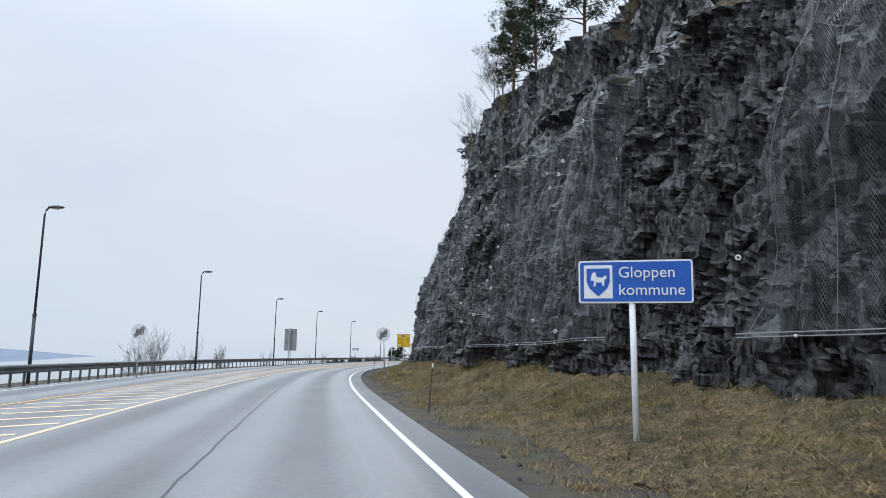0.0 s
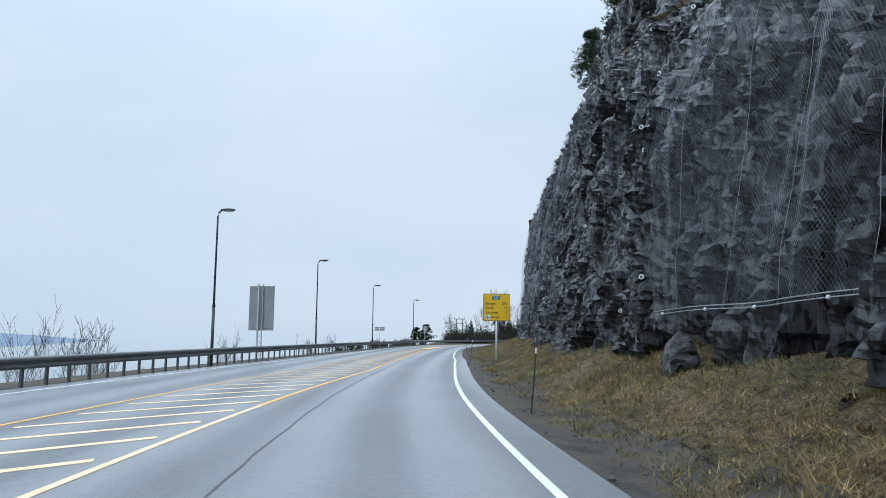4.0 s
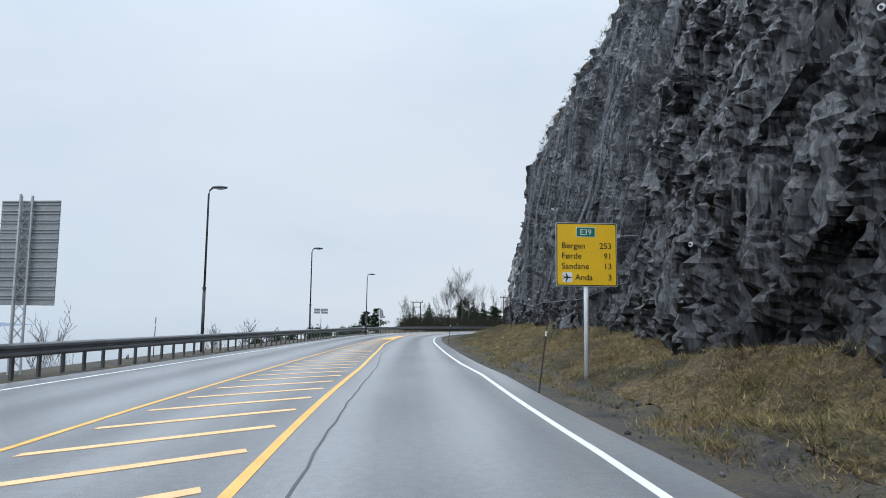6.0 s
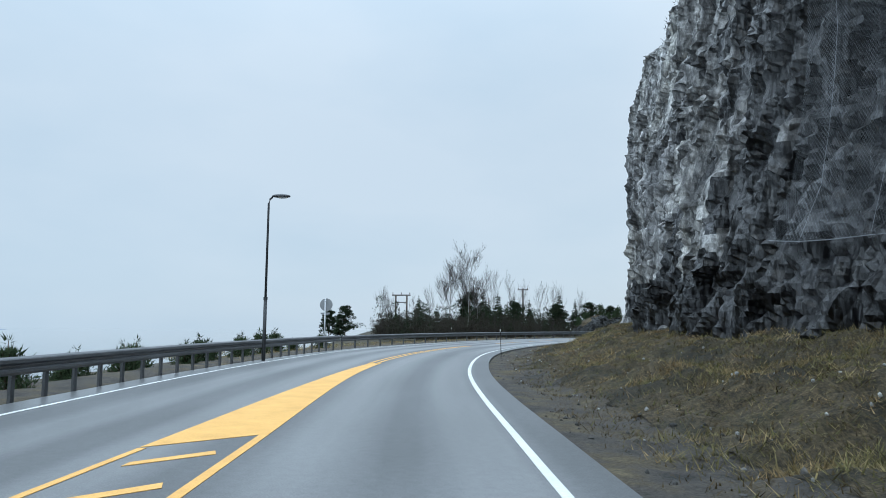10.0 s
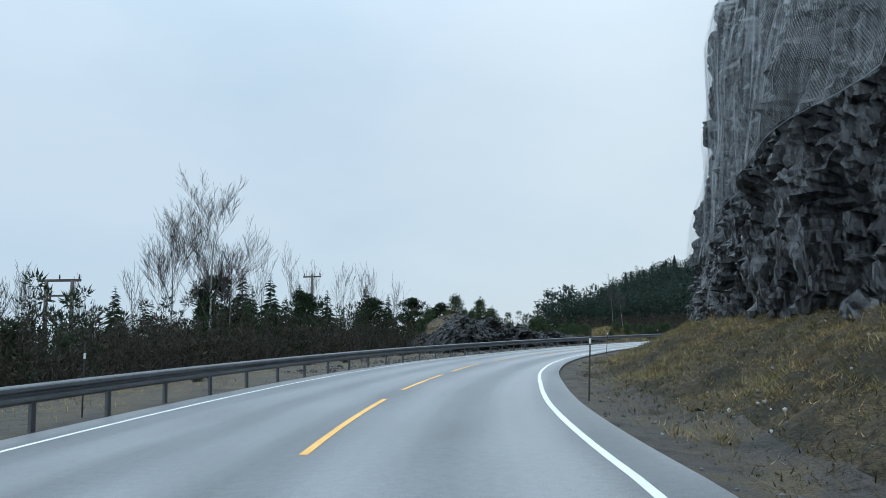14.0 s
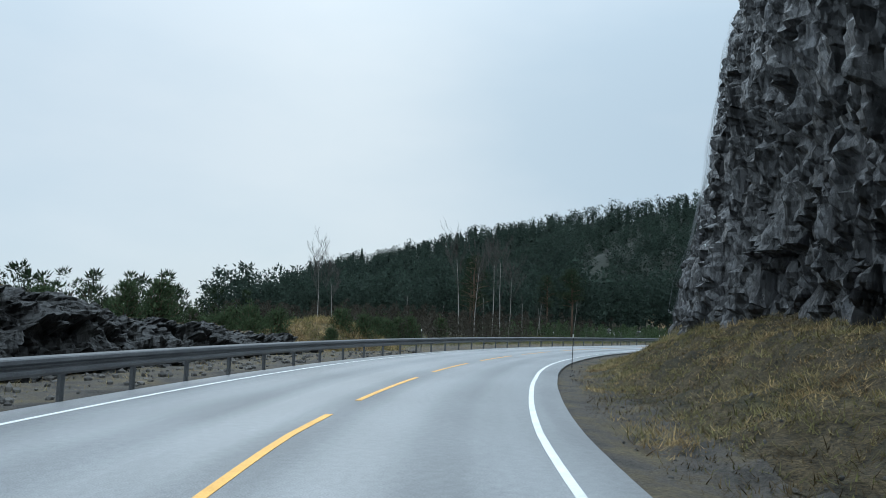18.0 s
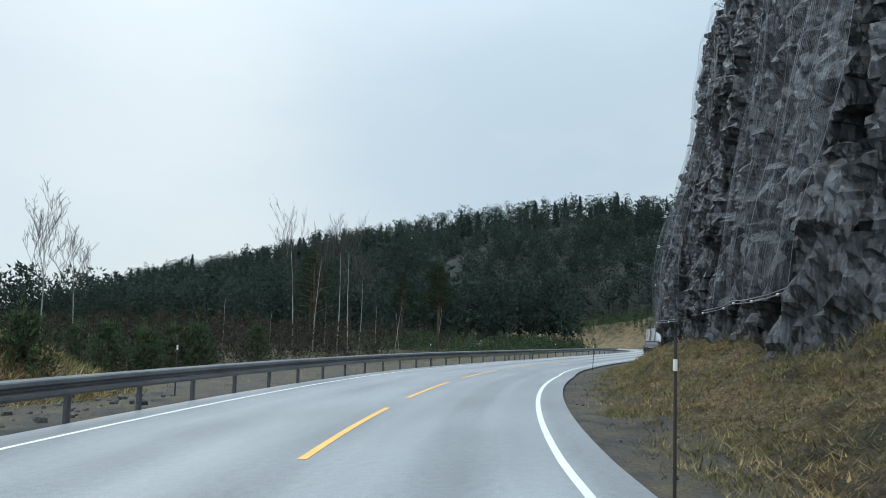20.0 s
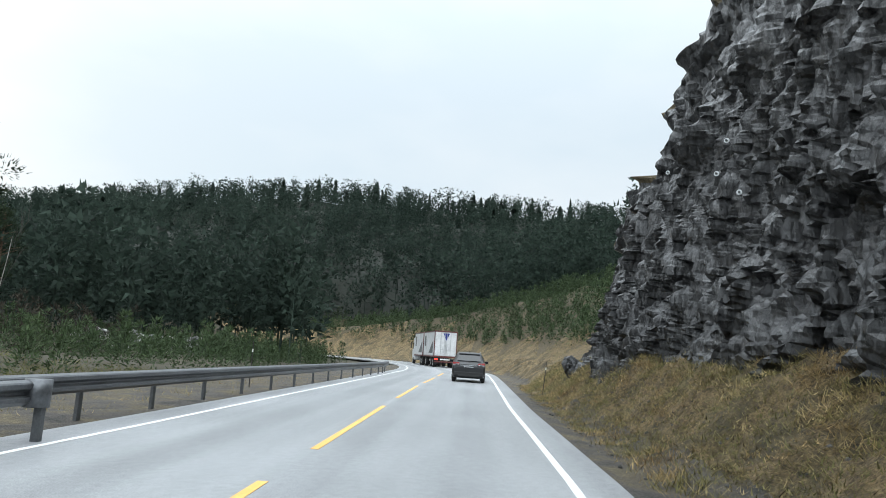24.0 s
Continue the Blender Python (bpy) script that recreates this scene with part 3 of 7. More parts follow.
def blocks(p, size, seed, lean=(1, 1, 1)):
    """Relief of broken blocks: every cell of a jittered lattice is a tilted facet, about -1 to 1."""
    q = p / np.asarray(size)
    base = np.floor(q).astype(np.int64)
    best = np.full(len(p), 9e9)
    out = np.zeros(len(p))
    for dx in (-1, 0, 1):
        for dy in (-1, 0, 1):
            for dz in (-1, 0, 1):
                c = base + (dx, dy, dz)
                j = np.stack([hash3(c[:, 0], c[:, 1], c[:, 2], seed + k) for k in (1, 2, 3)], 1)
                d = q - (c + j)
                r = (d ** 2).sum(1)
                tilt = np.stack([hash3(c[:, 0], c[:, 1], c[:, 2], seed + k) for k in (4, 5, 6)], 1) - 0.5
                val = (hash3(c[:, 0], c[:, 1], c[:, 2], seed + 7) - 0.5) * 1.3 + (d * tilt * lean).sum(1) * 1.9
                near = r < best
                out = np.where(near, val, out)
                best = np.where(near, r, best)
    return out


def rolling(p, scale, seed=0.0):
    """Smooth waves of a few lengths, about -1 to 1."""
    r = np.random.RandomState(int(seed) + 5)
    out = np.zeros(len(p))
    for k in range(7):
        d = r.normal(size=p.shape[1])
        d /= np.linalg.norm(d)
        out += np.sin(p @ d * (2 * math.pi / scale) * r.uniform(0.6, 1.9) + r.uniform(0, 6.28))
    return out / 3.2


# ---- road ----
road = strip("road", -45, S_END - 2, lambda s: edge_left(s) + 0.75, lambda s: edge_right(s) - 0.6, 0.0, M_ASPHALT, 1.0, 14, 0.12)
tagged(road, "damp grey asphalt road with worn wheel tracks", "road", kind="structure")


def marking(name, s0, s1, lat0, width, mat, label, step=1.0):
    lo = (lambda s: lat0(s) - width / 2) if callable(lat0) else lat0 - width / 2
    hi = (lambda s: lat0(s) + width / 2) if callable(lat0) else lat0 + width / 2
    ob = strip(name, s0, s1, hi, lo, 0.006, mat, step, 2, 0.005)
    return tagged(ob, label, "road marking", kind="structure")


marking("edge_line_right", -45, S_END - 3, edge_right, 0.1, M_WHITE_LINE, "solid white painted edge line on asphalt")
marking("edge_line_left", -45, S_END - 3, edge_left, 0.09, M_WHITE_LINE, "thin white painted edge line on asphalt")
marking("hatch_border_pale", -45, 58, yellow_right, 0.11, M_PALE_YELLOW, "pale worn border line of a painted island")
marking("hatch_border_right", 58, 121.45, yellow_right, 0.11, M_YELLOW_LINE, "faded yellow border line of a painted island")
marking("hatch_border_left", -45, 120.45, yellow_left, 0.09, M_YELLOW_LINE, "thin yellow border line of a painted island")
def slanted(name, s0, s1, left, right, lean, mat):
    """A painted strip whose near end slants back towards the left border."""
    ob = strip(name, s0, s1, left, right, 0.006, mat, 0.5, 2, 0.005)
    for v in ob.data.vertices:
        near = max(0.0, 1 - math.hypot(v.co.x - float(spot(s0, float(left(s0)))[0]), v.co.y - float(spot(s0, float(left(s0)))[1])) / 0.05)
        if near > 0:
            dx, dy = spot(s0 - lean, float(left(s0 - lean)))
            v.co.x, v.co.y = float(dx), float(dy)
    return ob


wedge = slanted("painted_wedge", 121.5, 137.9, lambda s: yellow_left(s) + 0.045, lambda s: yellow_right(s) - 0.055, 1.0, M_YELLOW_LINE)
tagged(wedge, "solid yellow painted wedge ending the traffic island", "road marking", kind="structure")
for _o in (0.13, -0.13):
    marking("double_line", 137.5, 160.0, (lambda s, o=_o: centre(s) + o), 0.11, M_YELLOW_LINE, "double yellow centre line on asphalt")
DASHES = [(166.7, 173.6), (176, 182), (183.9, 189.9), (192, 197.6), (199.3, 205.4), (207.2, 213.2), (215.2, 221.2), (223.6, 229.3), (231.8, 238), (240.5, 247), (249.5, 256.9), (259.5, 266.2), (268.7, 276.5), (279, 287.5), (291, 300), (303.5, 312), (315.5, 324)]
for _s0, _s1 in DASHES:
    marking("centre_dash", _s0, _s1, centre, 0.11, M_YELLOW_LINE, "yellow painted centre line dash")
_bars = np.concatenate([39.88 - 1.83 * np.arange(44, 0, -1), np.interp(np.arange(50), [0, 26, 34, 41, 48, 49], [39.88, 84.3, 97.06, 107.92, 118.56, 120.1])])
for _s in _bars:
    _a = float(yellow_right(_s)) + 0.21
    _b = float(yellow_left(_s - 1.5)) - 0.28
    _lean = 0.92 * (_b - _a)
    _v = []
    for _ds, _z in ((0, 0.006), (0.2, 0.006), (0, 0.001), (0.2, 0.001)):
        for _q, _l in ((0, _a), (-_lean, _b)):
            _x, _y = spot(_s + _ds + _q, _l + (0.06 if _ds and not _q else 0))
            _v.append((float(_x), float(_y), _z))
    _f = [(0, 2, 3, 1), (0, 1, 5, 4), (2, 6, 7, 3), (0, 4, 6, 2), (1, 3, 7, 5)]
    _bar = new("hatch_bar", mesh_of("hatch_bar", _v, _f, [M_PALE_YELLOW if _s < 66 else M_PEACH_LINE if _s < 112 else M_YELLOW_LINE]))
    tagged(_bar, "yellow painted hatch bar of the traffic island", "road marking", "hatch bars", kind="structure")

# a tar seam that wanders along the lane
_n = 200
_ss = np.linspace(-45, 104, _n)
_lat = np.interp(_ss, [-45, 30, 45, 60, 72, 80, 88, 97, 121], [1.2, 1.4, 1.5, 1.2, 0.92, 0.88, 0.85, 1.15, 0.9]) + 0.012 * np.sin(_ss * 1.7) + 0.01 * np.sin(_ss * 4.1)
_va, _vb = spot(_ss, _lat - 0.014), spot(_ss, _lat + 0.016)
_v = np.stack([np.concatenate([_va[0], _vb[0]]), np.concatenate([_va[1], _vb[1]]), np.full(2 * _n, 0.004)], 1)
_i = np.arange(_n - 1)
seam = new("tar_seam", mesh_of("tar_seam", _v, np.stack([_i, _i + 1, _i + 1 + _n, _i + _n], 1), [M_TAR]))
tagged(seam, "dark tar-filled seam in the asphalt", "road seam", kind="structure")


# ---- verge on the rock side ----
def verge_height(s, lat):
    """Height of the right verge: gravel shoulder, then a grass bank up to the rock."""
    out = -lat + edge_right(s) - 0.6            # metres beyond the asphalt
    span = np.maximum(cliff_0(s) + edge_right(s) - 0.6 - 1.2, 1.5)
    u = np.clip((out - 1.3) / span, 0, 1.6)
    z = -0.07 + foot_z(s) * (0.25 * u + 0.75 * u * u * (3 - 2 * np.minimum(u, 1)) / 1.0)
    z = np.minimum(z, foot_z(s) + 0.15)
    p = np.stack([s.ravel(), lat.ravel() * 1.4], 1)
    bumps = (rolling(p, 6.0, 1) * 0.16 + rolling(p, 2.2, 2) * 0.11 + np.abs(rolling(p, 1.3, 5)) * 0.1 - 0.05).reshape(s.shape)
    return z + bumps * np.clip(out / 3.0, 0, 1) - 0.06 * np.exp(-((out - 1.0) / 0.6) ** 2)


shoulder = strip("gravel_shoulder", -45, S_END - 2, lambda s: edge_right(s) - 0.5, lambda s: edge_right(s) - 2.3, 0, M_GRAVEL, 0.5, 8, zfun=lambda s, l: verge_height(s, l))
tagged(shoulder, "dark gravel shoulder beside the asphalt", "shoulder", kind="structure")
for _s0, _s1, _m, _label in ((-45, 117, M_SOIL, "grassy soil bank of the verge below the rock cutting"), (117, 232, M_SOIL_DARK, "stony soil bank with sparse dead grass, painted darker for dim light"), (232, 345, M_SOIL, "grassy soil bank of the verge below the rock cutting")):
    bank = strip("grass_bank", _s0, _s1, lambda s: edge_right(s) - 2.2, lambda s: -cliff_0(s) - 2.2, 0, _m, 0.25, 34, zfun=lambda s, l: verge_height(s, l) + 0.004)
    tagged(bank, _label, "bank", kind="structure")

# ---- rock cutting ----
ledge_z = table([(-60, 10), (0, 10), (30, 10.2), (55, 11), (70, 13), (100, 15.5), (130, 15), (150, 16), (180, 17), (212, 17.5), (240, 17), (268, 12.5), (282, 10.5), (292, 7), (299, 3.5), (306, 1.2)])
cliff_1 = table([(-60, 11), (0, 10.5), (30, 9.6), (50, 8.7), (60, 9.0), (70, 9.9), (100, 10.5), (130, 10.3), (148, 10.7), (180, 9.7), (212, 9.8), (240, 9.6), (255, 8.7), (268, 7.6), (282, 6.7), (290, 6.2), (300, 5.6), (306, 5.4)])
top_z = table([(-60, 16), (0, 16), (30, 16.5), (50, 18.5), (75, 20), (100, 20), (130, 19), (150, 18.5), (180, 20), (212, 21), (240, 20), (268, 18.5), (282, 17), (290, 13), (297, 8), (303, 3.2), (306, 1.6)])
cliff_2 = table([(-60, 14.5), (0, 13.6), (30, 12.4), (45, 10.7), (60, 10.7), (75, 11.6), (100, 12.2), (130, 11.8), (148, 11.9), (180, 11.4), (212, 11.9), (240, 11.5), (255, 10.2), (268, 8.8), (282, 7.7), (290, 7.2), (297, 6.6), (306, 6.0)])


def cliff_base(s, v):
    """The unbroken face: v runs from 0 at the foot over 1 at the ledge to 2 at the rim and 3 on the hillside."""
    z0 = foot_z(s) - 1.3
    hz1, hz2 = ledge_z(s), top_z(s)
    a, b, c = cliff_0(s) - 0.3, cliff_1(s), cliff_2(s)
    k = np.minimum(v, 1.0)
    z = z0 + (hz1 - z0) * k
    lat = a + (b - a) * k ** 1.15
    k = np.clip(v - 1, 0, 1)
    lat = lat + (c - b) * (1 - (1 - k) ** 2.2)
    z = z + (hz2 - hz1) * k ** 1.3
    k = np.clip(v - 2, 0, 1)
    lat = lat + k * np.minimum(30, 3 + hz2 * 1.5)
    z = z + k * np.minimum(13, hz2 * 0.6)
    return lat, z


def rock_relief(p, s):
    """How far the rock stands out from the unbroken face."""
    warp = np.stack([rolling(p, 4.5, k) for k in (21, 22, 23)], 1) * (0.45, 0.45, 1.1) + np.stack([rolling(p, 1.5, k) for k in (24, 25, 26)], 1) * 0.16
    q = p + warp
    q = np.stack([q[:, 0] + q[:, 2] * 0.2, q[:, 1] + q[:, 2] * 0.2, q[:, 2]], 1)
    steep = (1.3, 1.3, 0.35)
    d = blocks(q, (2.4, 2.4, 6.5), 11, steep) * 0.42 + blocks(q, (0.8, 0.8, 3.4), 31, steep) * 0.22
    sheet = np.clip(np.minimum(s - 124, 172 - s) / 8, 0, 1) * 0.8
    d *= 1 - sheet * 0.7
    d += sheet * blocks(np.stack([q[:, 0], q[:, 1], p[:, 2]], 1), (1.6, 1.6, 18.0), 41, steep) * 0.4
    # upright splinters and flutes, then small chips
    d += blocks(q, (0.36, 0.36, 1.9), 51, (1.4, 1.4, 0.3)) * 0.12 * (1 - sheet * 0.6)
    flute = np.stack([q[:, 0], q[:, 1], q[:, 2] * 0.22], 1)
    d += np.abs(rolling(flute, 1.6, 27)) * 0.24 - 0.08 + np.abs(rolling(flute, 0.7, 29)) * 0.13
    rough = np.stack([q[:, 0], q[:, 1], q[:, 2] * 0.5], 1)
    d += np.abs(rolling(rough, 0.62, 28)) * 0.07 + rolling(p, 0.9, 30) * 0.05
    # deep upright clefts here and there
    d -= 0.5 * np.clip(rolling(flute, 5.5, 33) - 0.8, 0, 0.5) * (1 - sheet)
    d += rolling(p, 17.0, 3) * 0.45
    return d


CS = np.concatenate([np.arange(-45, 0, 0.5), np.arange(0, 306.01, 0.14)])
CV = np.concatenate([np.linspace(0, 1, 112), np.linspace(1, 2, 30)[1:], np.linspace(2, 3, 14)[1:]])
_S, _V = np.meshgrid(CS, CV, indexing="ij")
_lat, _z = cliff_base(_S, _V)
_x, _y = spot(_S, -_lat)
_p = np.stack([_x.ravel(), _y.ravel(), _z.ravel()], 1)
_rel = rock_relief(_p, _S.ravel()).reshape(_S.shape)
_fade = np.clip((3.1 - _V) / 1.1, 0.25, 1) * np.clip((307 - _S) / 6, 0.15, 1)
_rel = _rel * _fade
_x, _y = spot(_S, -_lat + _rel)
_z2 = _z + _rel * 0.12 * np.clip(_V, 0, 1)
CLIFF = (_lat - _rel, _z2)
_v = np.stack([_x, _y, _z2], -1).reshape(-1, 3)
_f = grid_faces(len(CS), len(CV))
_fs = _S[:-1, :-1].ravel()
_fv = _V[:-1, :-1].ravel()
_fz = _z[:-1, :-1].ravel()
_wob = rolling(_p, 5.0, 9).reshape(_S.shape)[:-1, :-1].ravel() + blocks(_p, (1.6, 1.6, 2.4), 71).reshape(_S.shape)[:-1, :-1].ravel()
_idx = np.zeros(len(_f), int)
_pale = (_fs > 135 + _wob * 3) & (_fs < 165 + _wob * 5) & (_fz > 1.5 + (150 - _fs) * 0.16 + _wob)
_idx[_pale] = 1
_idx[(_fs > 266 + _wob * 4)] = 2
_idx[(_fv > 2.0 + _wob * 0.12) | ((_fv > 1.03) & (_fv < 1.12) & (_wob > 0.1) & (_fs < 75))] = 3
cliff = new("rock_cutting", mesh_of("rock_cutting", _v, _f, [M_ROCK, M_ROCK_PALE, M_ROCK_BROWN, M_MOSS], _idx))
tagged(cliff, "tall dark blasted rock face with fractured ledges beside the road", "cliff", kind="structure")

# ---- rest of the land: water, moor and hills on one sheet ----
RIDGE = [(255, 640, 6), (320, 560, 38), (370, 480, 60), (362, 385, 63), (352, 320, 64), (368, 250, 62), (372, 190, 60), (340, 90, 56), (250, -40, 50)]


def nearest_station(x, y):
    best = np.full(x.shape, 1e18)
    ss = np.zeros(x.shape)
    ll = np.zeros(x.shape)
    for k in range(0, len(AXIS), 3):
        d = (x - AXIS[k, 0]) ** 2 + (y - AXIS[k, 1]) ** 2
        near = d < best
        best = np.where(near, d, best)
        ss = np.where(near, STATION[k], ss)
        ll = np.where(near, (y - AXIS[k, 1]) * _tan[k, 0] - (x - AXIS[k, 0]) * _tan[k, 1], ll)
    return ss, np.where(ll >= 0, 1, -1) * np.sqrt(best)


def land_height(x, y):
    s, lat = nearest_station(x, y)
    p = np.stack([x.ravel(), y.ravel()], 1)
    wave = rolling(p, 38.0, 4).reshape(x.shape)
    fine = rolling(p, 9.0, 6).reshape(x.shape)
    out = np.maximum(lat - 7.5, 0)
    # towards the fjord the ground falls away; further on it lies level with the road
    fall = np.clip((175 - s) / 50, 0, 1)
    fall = np.maximum(fall, np.clip((-14 - x) / 22, 0, 1))
    fall = np.maximum(fall, np.clip((y - 290 - np.maximum(x - 60, 0) * 1.1) / 50, 0, 1))
    drop = np.where(s < 150, np.minimum(out * 0.55, 70), np.clip(np.maximum((-14 - x) * 0.6, (y - 290 - np.maximum(x - 60, 0) * 1.1) * 0.5), 0, 70))
    left = -0.35 - fall * drop + (1 - fall) * (np.minimum(out, 60) * 0.012 + wave * 0.4 * np.clip(out / 20, 0, 1))
    left = left + fine * 0.2 * np.clip(out / 6, 0, 1)
    z = np.where(lat > 0, left, -0.6)
    # the wooded hill
    hill = np.full(x.shape, -50.0)
    for (x0, y0, h0), (x1, y1, h1) in zip(RIDGE, RIDGE[1:]):
        vx, vy = x1 - x0, y1 - y0
        u = np.clip(((x - x0) * vx + (y - y0) * vy) / (vx * vx + vy * vy), 0, 1)
        d = np.hypot(x - x0 - u * vx, y - y0 - u * vy)
        hill = np.maximum(hill, (h0 + u * (h1 - h0)) * (1.0 - np.clip(d / 175, 0, 1.4)) - 2)
    hill = np.where(hill > -2, hill + wave * np.clip(hill, 0, 20) * 0.12, hill)
    z = np.where(np.abs(lat) > 12, np.maximum(z, hill * np.clip((np.abs(lat) - 12) / 25, 0, 1) + np.minimum(z, 0)), z)
    # behind the rock face the ground stays under the rim
    z = np.where((lat < -6) & (s < 306) & (s > -50), np.minimum(z, 0.3), z)
    # young plantation on the slope past the end of the rock
    crest = np.interp(s, [303, 318, 340, 360, 375, 390, 410, 440], [0, 6, 11.5, 12, 10.6, 8.6, 6, 2])
    crest = np.where(s >= S_END - 1, np.interp(np.hypot(x - AXIS[-1, 0], y - AXIS[-1, 1]), [0, 20, 60], [1, 0.8, 0.1]) * crest, crest)
    rise = np.minimum(np.clip((-lat - 5.5) * 0.8, 0, 30), crest + np.clip(-lat - 20, 0, 30) * 0.05)
    z = np.where(lat < -6, np.maximum(z, rise - 0.2), z)
    z = np.where((lat < 0) & (lat > -6), -0.5, z)
    far = np.hypot(x - 60, y - 200)
    return np.where(far > 900, np.minimum(z, 0) * 0 - 45, z)


_gx = np.concatenate([np.linspace(-4500, -220, 24), np.arange(-200, 480, 5.0), np.linspace(500, 4500, 24)])
_gy = np.concatenate([np.linspace(-4500, -120, 24), np.arange(-100, 700, 5.0), np.linspace(720, 4800, 24)])
_X, _Y = np.meshgrid(_gx, _gy, indexing="ij")
_Z = land_height(_X, _Y)
_f = grid_faces(len(_gx), len(_gy))[:, ::-1]
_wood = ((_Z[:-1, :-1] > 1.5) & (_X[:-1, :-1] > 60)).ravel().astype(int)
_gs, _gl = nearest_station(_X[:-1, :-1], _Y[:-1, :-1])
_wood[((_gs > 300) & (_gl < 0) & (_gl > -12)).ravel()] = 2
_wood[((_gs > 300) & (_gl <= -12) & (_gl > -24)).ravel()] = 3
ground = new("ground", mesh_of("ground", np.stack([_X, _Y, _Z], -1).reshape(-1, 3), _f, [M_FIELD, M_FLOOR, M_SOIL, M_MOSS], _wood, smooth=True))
tagged(ground, "brown moorland falling towards the fjord", "ground", kind="structure")
_w = 4700.0
water = new("water", mesh_of("water", [(-_w, -_w, -32), (_w, -_w, -32), (_w, _w, -32), (-_w, _w, -32)], [(0, 1, 2, 3)], [M_WATER]))
tagged(water, "still grey fjord water under low cloud", "water", kind="structure")

left_verge = strip("left_verge", -45, 345, lambda s: edge_left(s) + 6.5, lambda s: edge_left(s) + 0.7, 0, M_GRAVEL, 1.0, 8, zfun=lambda s, l: -0.03 + 0.03 * np.sin(s * 2.1 + l * 3) - 0.12 * np.clip(l - edge_left(s) - 2.5, 0, 9) * np.clip((190 - s) / 60, 0, 1))
tagged(left_verge, "gravel and withered grass behind the guardrail", "verge", kind="structure")
# far shore under the cloud
_n = 60
_a = np.linspace(radians(116), radians(150), _n)
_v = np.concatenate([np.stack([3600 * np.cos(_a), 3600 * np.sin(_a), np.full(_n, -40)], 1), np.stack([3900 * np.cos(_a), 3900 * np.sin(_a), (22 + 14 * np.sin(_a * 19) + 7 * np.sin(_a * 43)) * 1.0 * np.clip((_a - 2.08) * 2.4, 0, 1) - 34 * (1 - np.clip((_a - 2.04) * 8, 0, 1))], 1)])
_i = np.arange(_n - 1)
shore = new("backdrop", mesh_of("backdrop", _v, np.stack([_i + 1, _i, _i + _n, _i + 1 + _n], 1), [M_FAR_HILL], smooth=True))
tagged(shore, "low hills across the fjord, painted blue for mist", "backdrop", kind="structure")


# ---- guardrail on the fjord side ----
BEAM = [(0.0, 0.0), (0.03, 0.02), (0.08, 0.05), (0.085, 0.1), (0.02, 0.135), (0.02, 0.17), (0.08, 0.21), (0.09, 0.265), (0.075, 0.285), (0.03, 0.3), (0.0, 0.31)]


def beam_mesh(s0, s1, line, top, low=0.0):
    """A pressed steel beam along a line beside the road, its ridges towards the traffic."""
    n = max(2, int((s1 - s0) / 1.0) + 1)
    s = np.linspace(s0, s1, n)
    prof = BEAM + [(a - 0.012, b) for a, b in BEAM[::-1]]
    v = []
    for a, b in prof:
        x, y = spot(s, line(s) - a)
        v.append(np.stack([x, y, np.full(n, top - 0.31 + b)], 1))
    k = len(prof)
    v = np.stack(v, 1).reshape(-1, 3)
    f = []
    for i in range(n - 1):
        for j in range(k):
            f.append((i * k + j, i * k + (j + 1) % k, (i + 1) * k + (j + 1) % k, (i + 1) * k + j))
    return mesh_of("rail_beam", v, f, [M_STEEL])


post_bm = box(0.06, 0.12, 1.1, (0, 0, 0.13), 0.008)
_me = bpy.data.meshes.new("post")
post_bm.to_mesh(_me)
post_bm.free()
_me.materials.append(M_STEEL_DARK)
POST = _me

def guardrail(s0, s1, line, spacing, top, label, piece=12.0):
    x, y = spot(s0, line(s0))
    rail = thing("guardrail", pose(float(x), float(y), 0), label, "guardrail")
    inv = rail.matrix_world.inverted()
    s = s0
    while s < s1 - 0.5:
        e = min(s + piece, s1)
        ob = new("rail_beam", beam_mesh(s, e + (0.15 if e < s1 else 0), line, top))
        ob.parent, ob.matrix_parent_inverse = rail, inv
        s = e
    s = s0 + 0.4
    while s < s1:
        x, y = spot(s, float(line(s)) + 0.1)
        ob = new("post", POST)
        ob.parent, ob.matrix_parent_inverse = rail, inv
        ob.matrix_basis = pose(float(x), float(y), top - 0.72, 0, 0, bearing(s))
        s += spacing
    return rail


guardrail(-44, 150, rail_line, 1.06, 0.76, "long galvanised steel guardrail on closely set posts above the fjord")
rail_one = lambda s: rail_line(s) - np.clip((s - 268) / 10, 0, 1) * 0.3
guardrail(150.2, 277.8, rail_one, 2.1, 0.74, "galvanised steel guardrail along the outside of the bend")
rail_two = table([(274, 6.3), (284, 6.1), (300, 5.7), (313, 5.3), (318, 5.6)])
guardrail(275, 318, rail_two, 2.6, 0.72, "second galvanised guardrail starting behind the end of the first")
# flared end piece
_b = tube([(0, 0, 0), (0, 0, 0.34)], [0.16, 0.16], 14)
_x, _y = spot(277.95, float(rail_one(277.8)) - 0.06)
terminal = thing("rail_terminal", pose(float(_x), float(_y), 0.41, 0, 0, bearing(279)), "rounded steel end cap of a guardrail", "guardrail end")
part("end_cap", _b, M_STEEL, terminal, smooth=True)
part("post", box(0.1, 0.1, 1.0, (0.06, 0, -0.3), 0.01), M_STEEL_DARK, terminal)

# ---- street lamps ----
M_POLE = grainy("lamp_pole_steel", (0.025, 0.027, 0.03), (0.07, 0.073, 0.078), 1.0, 0.55, 0.3, fine=20, bump=0.05)
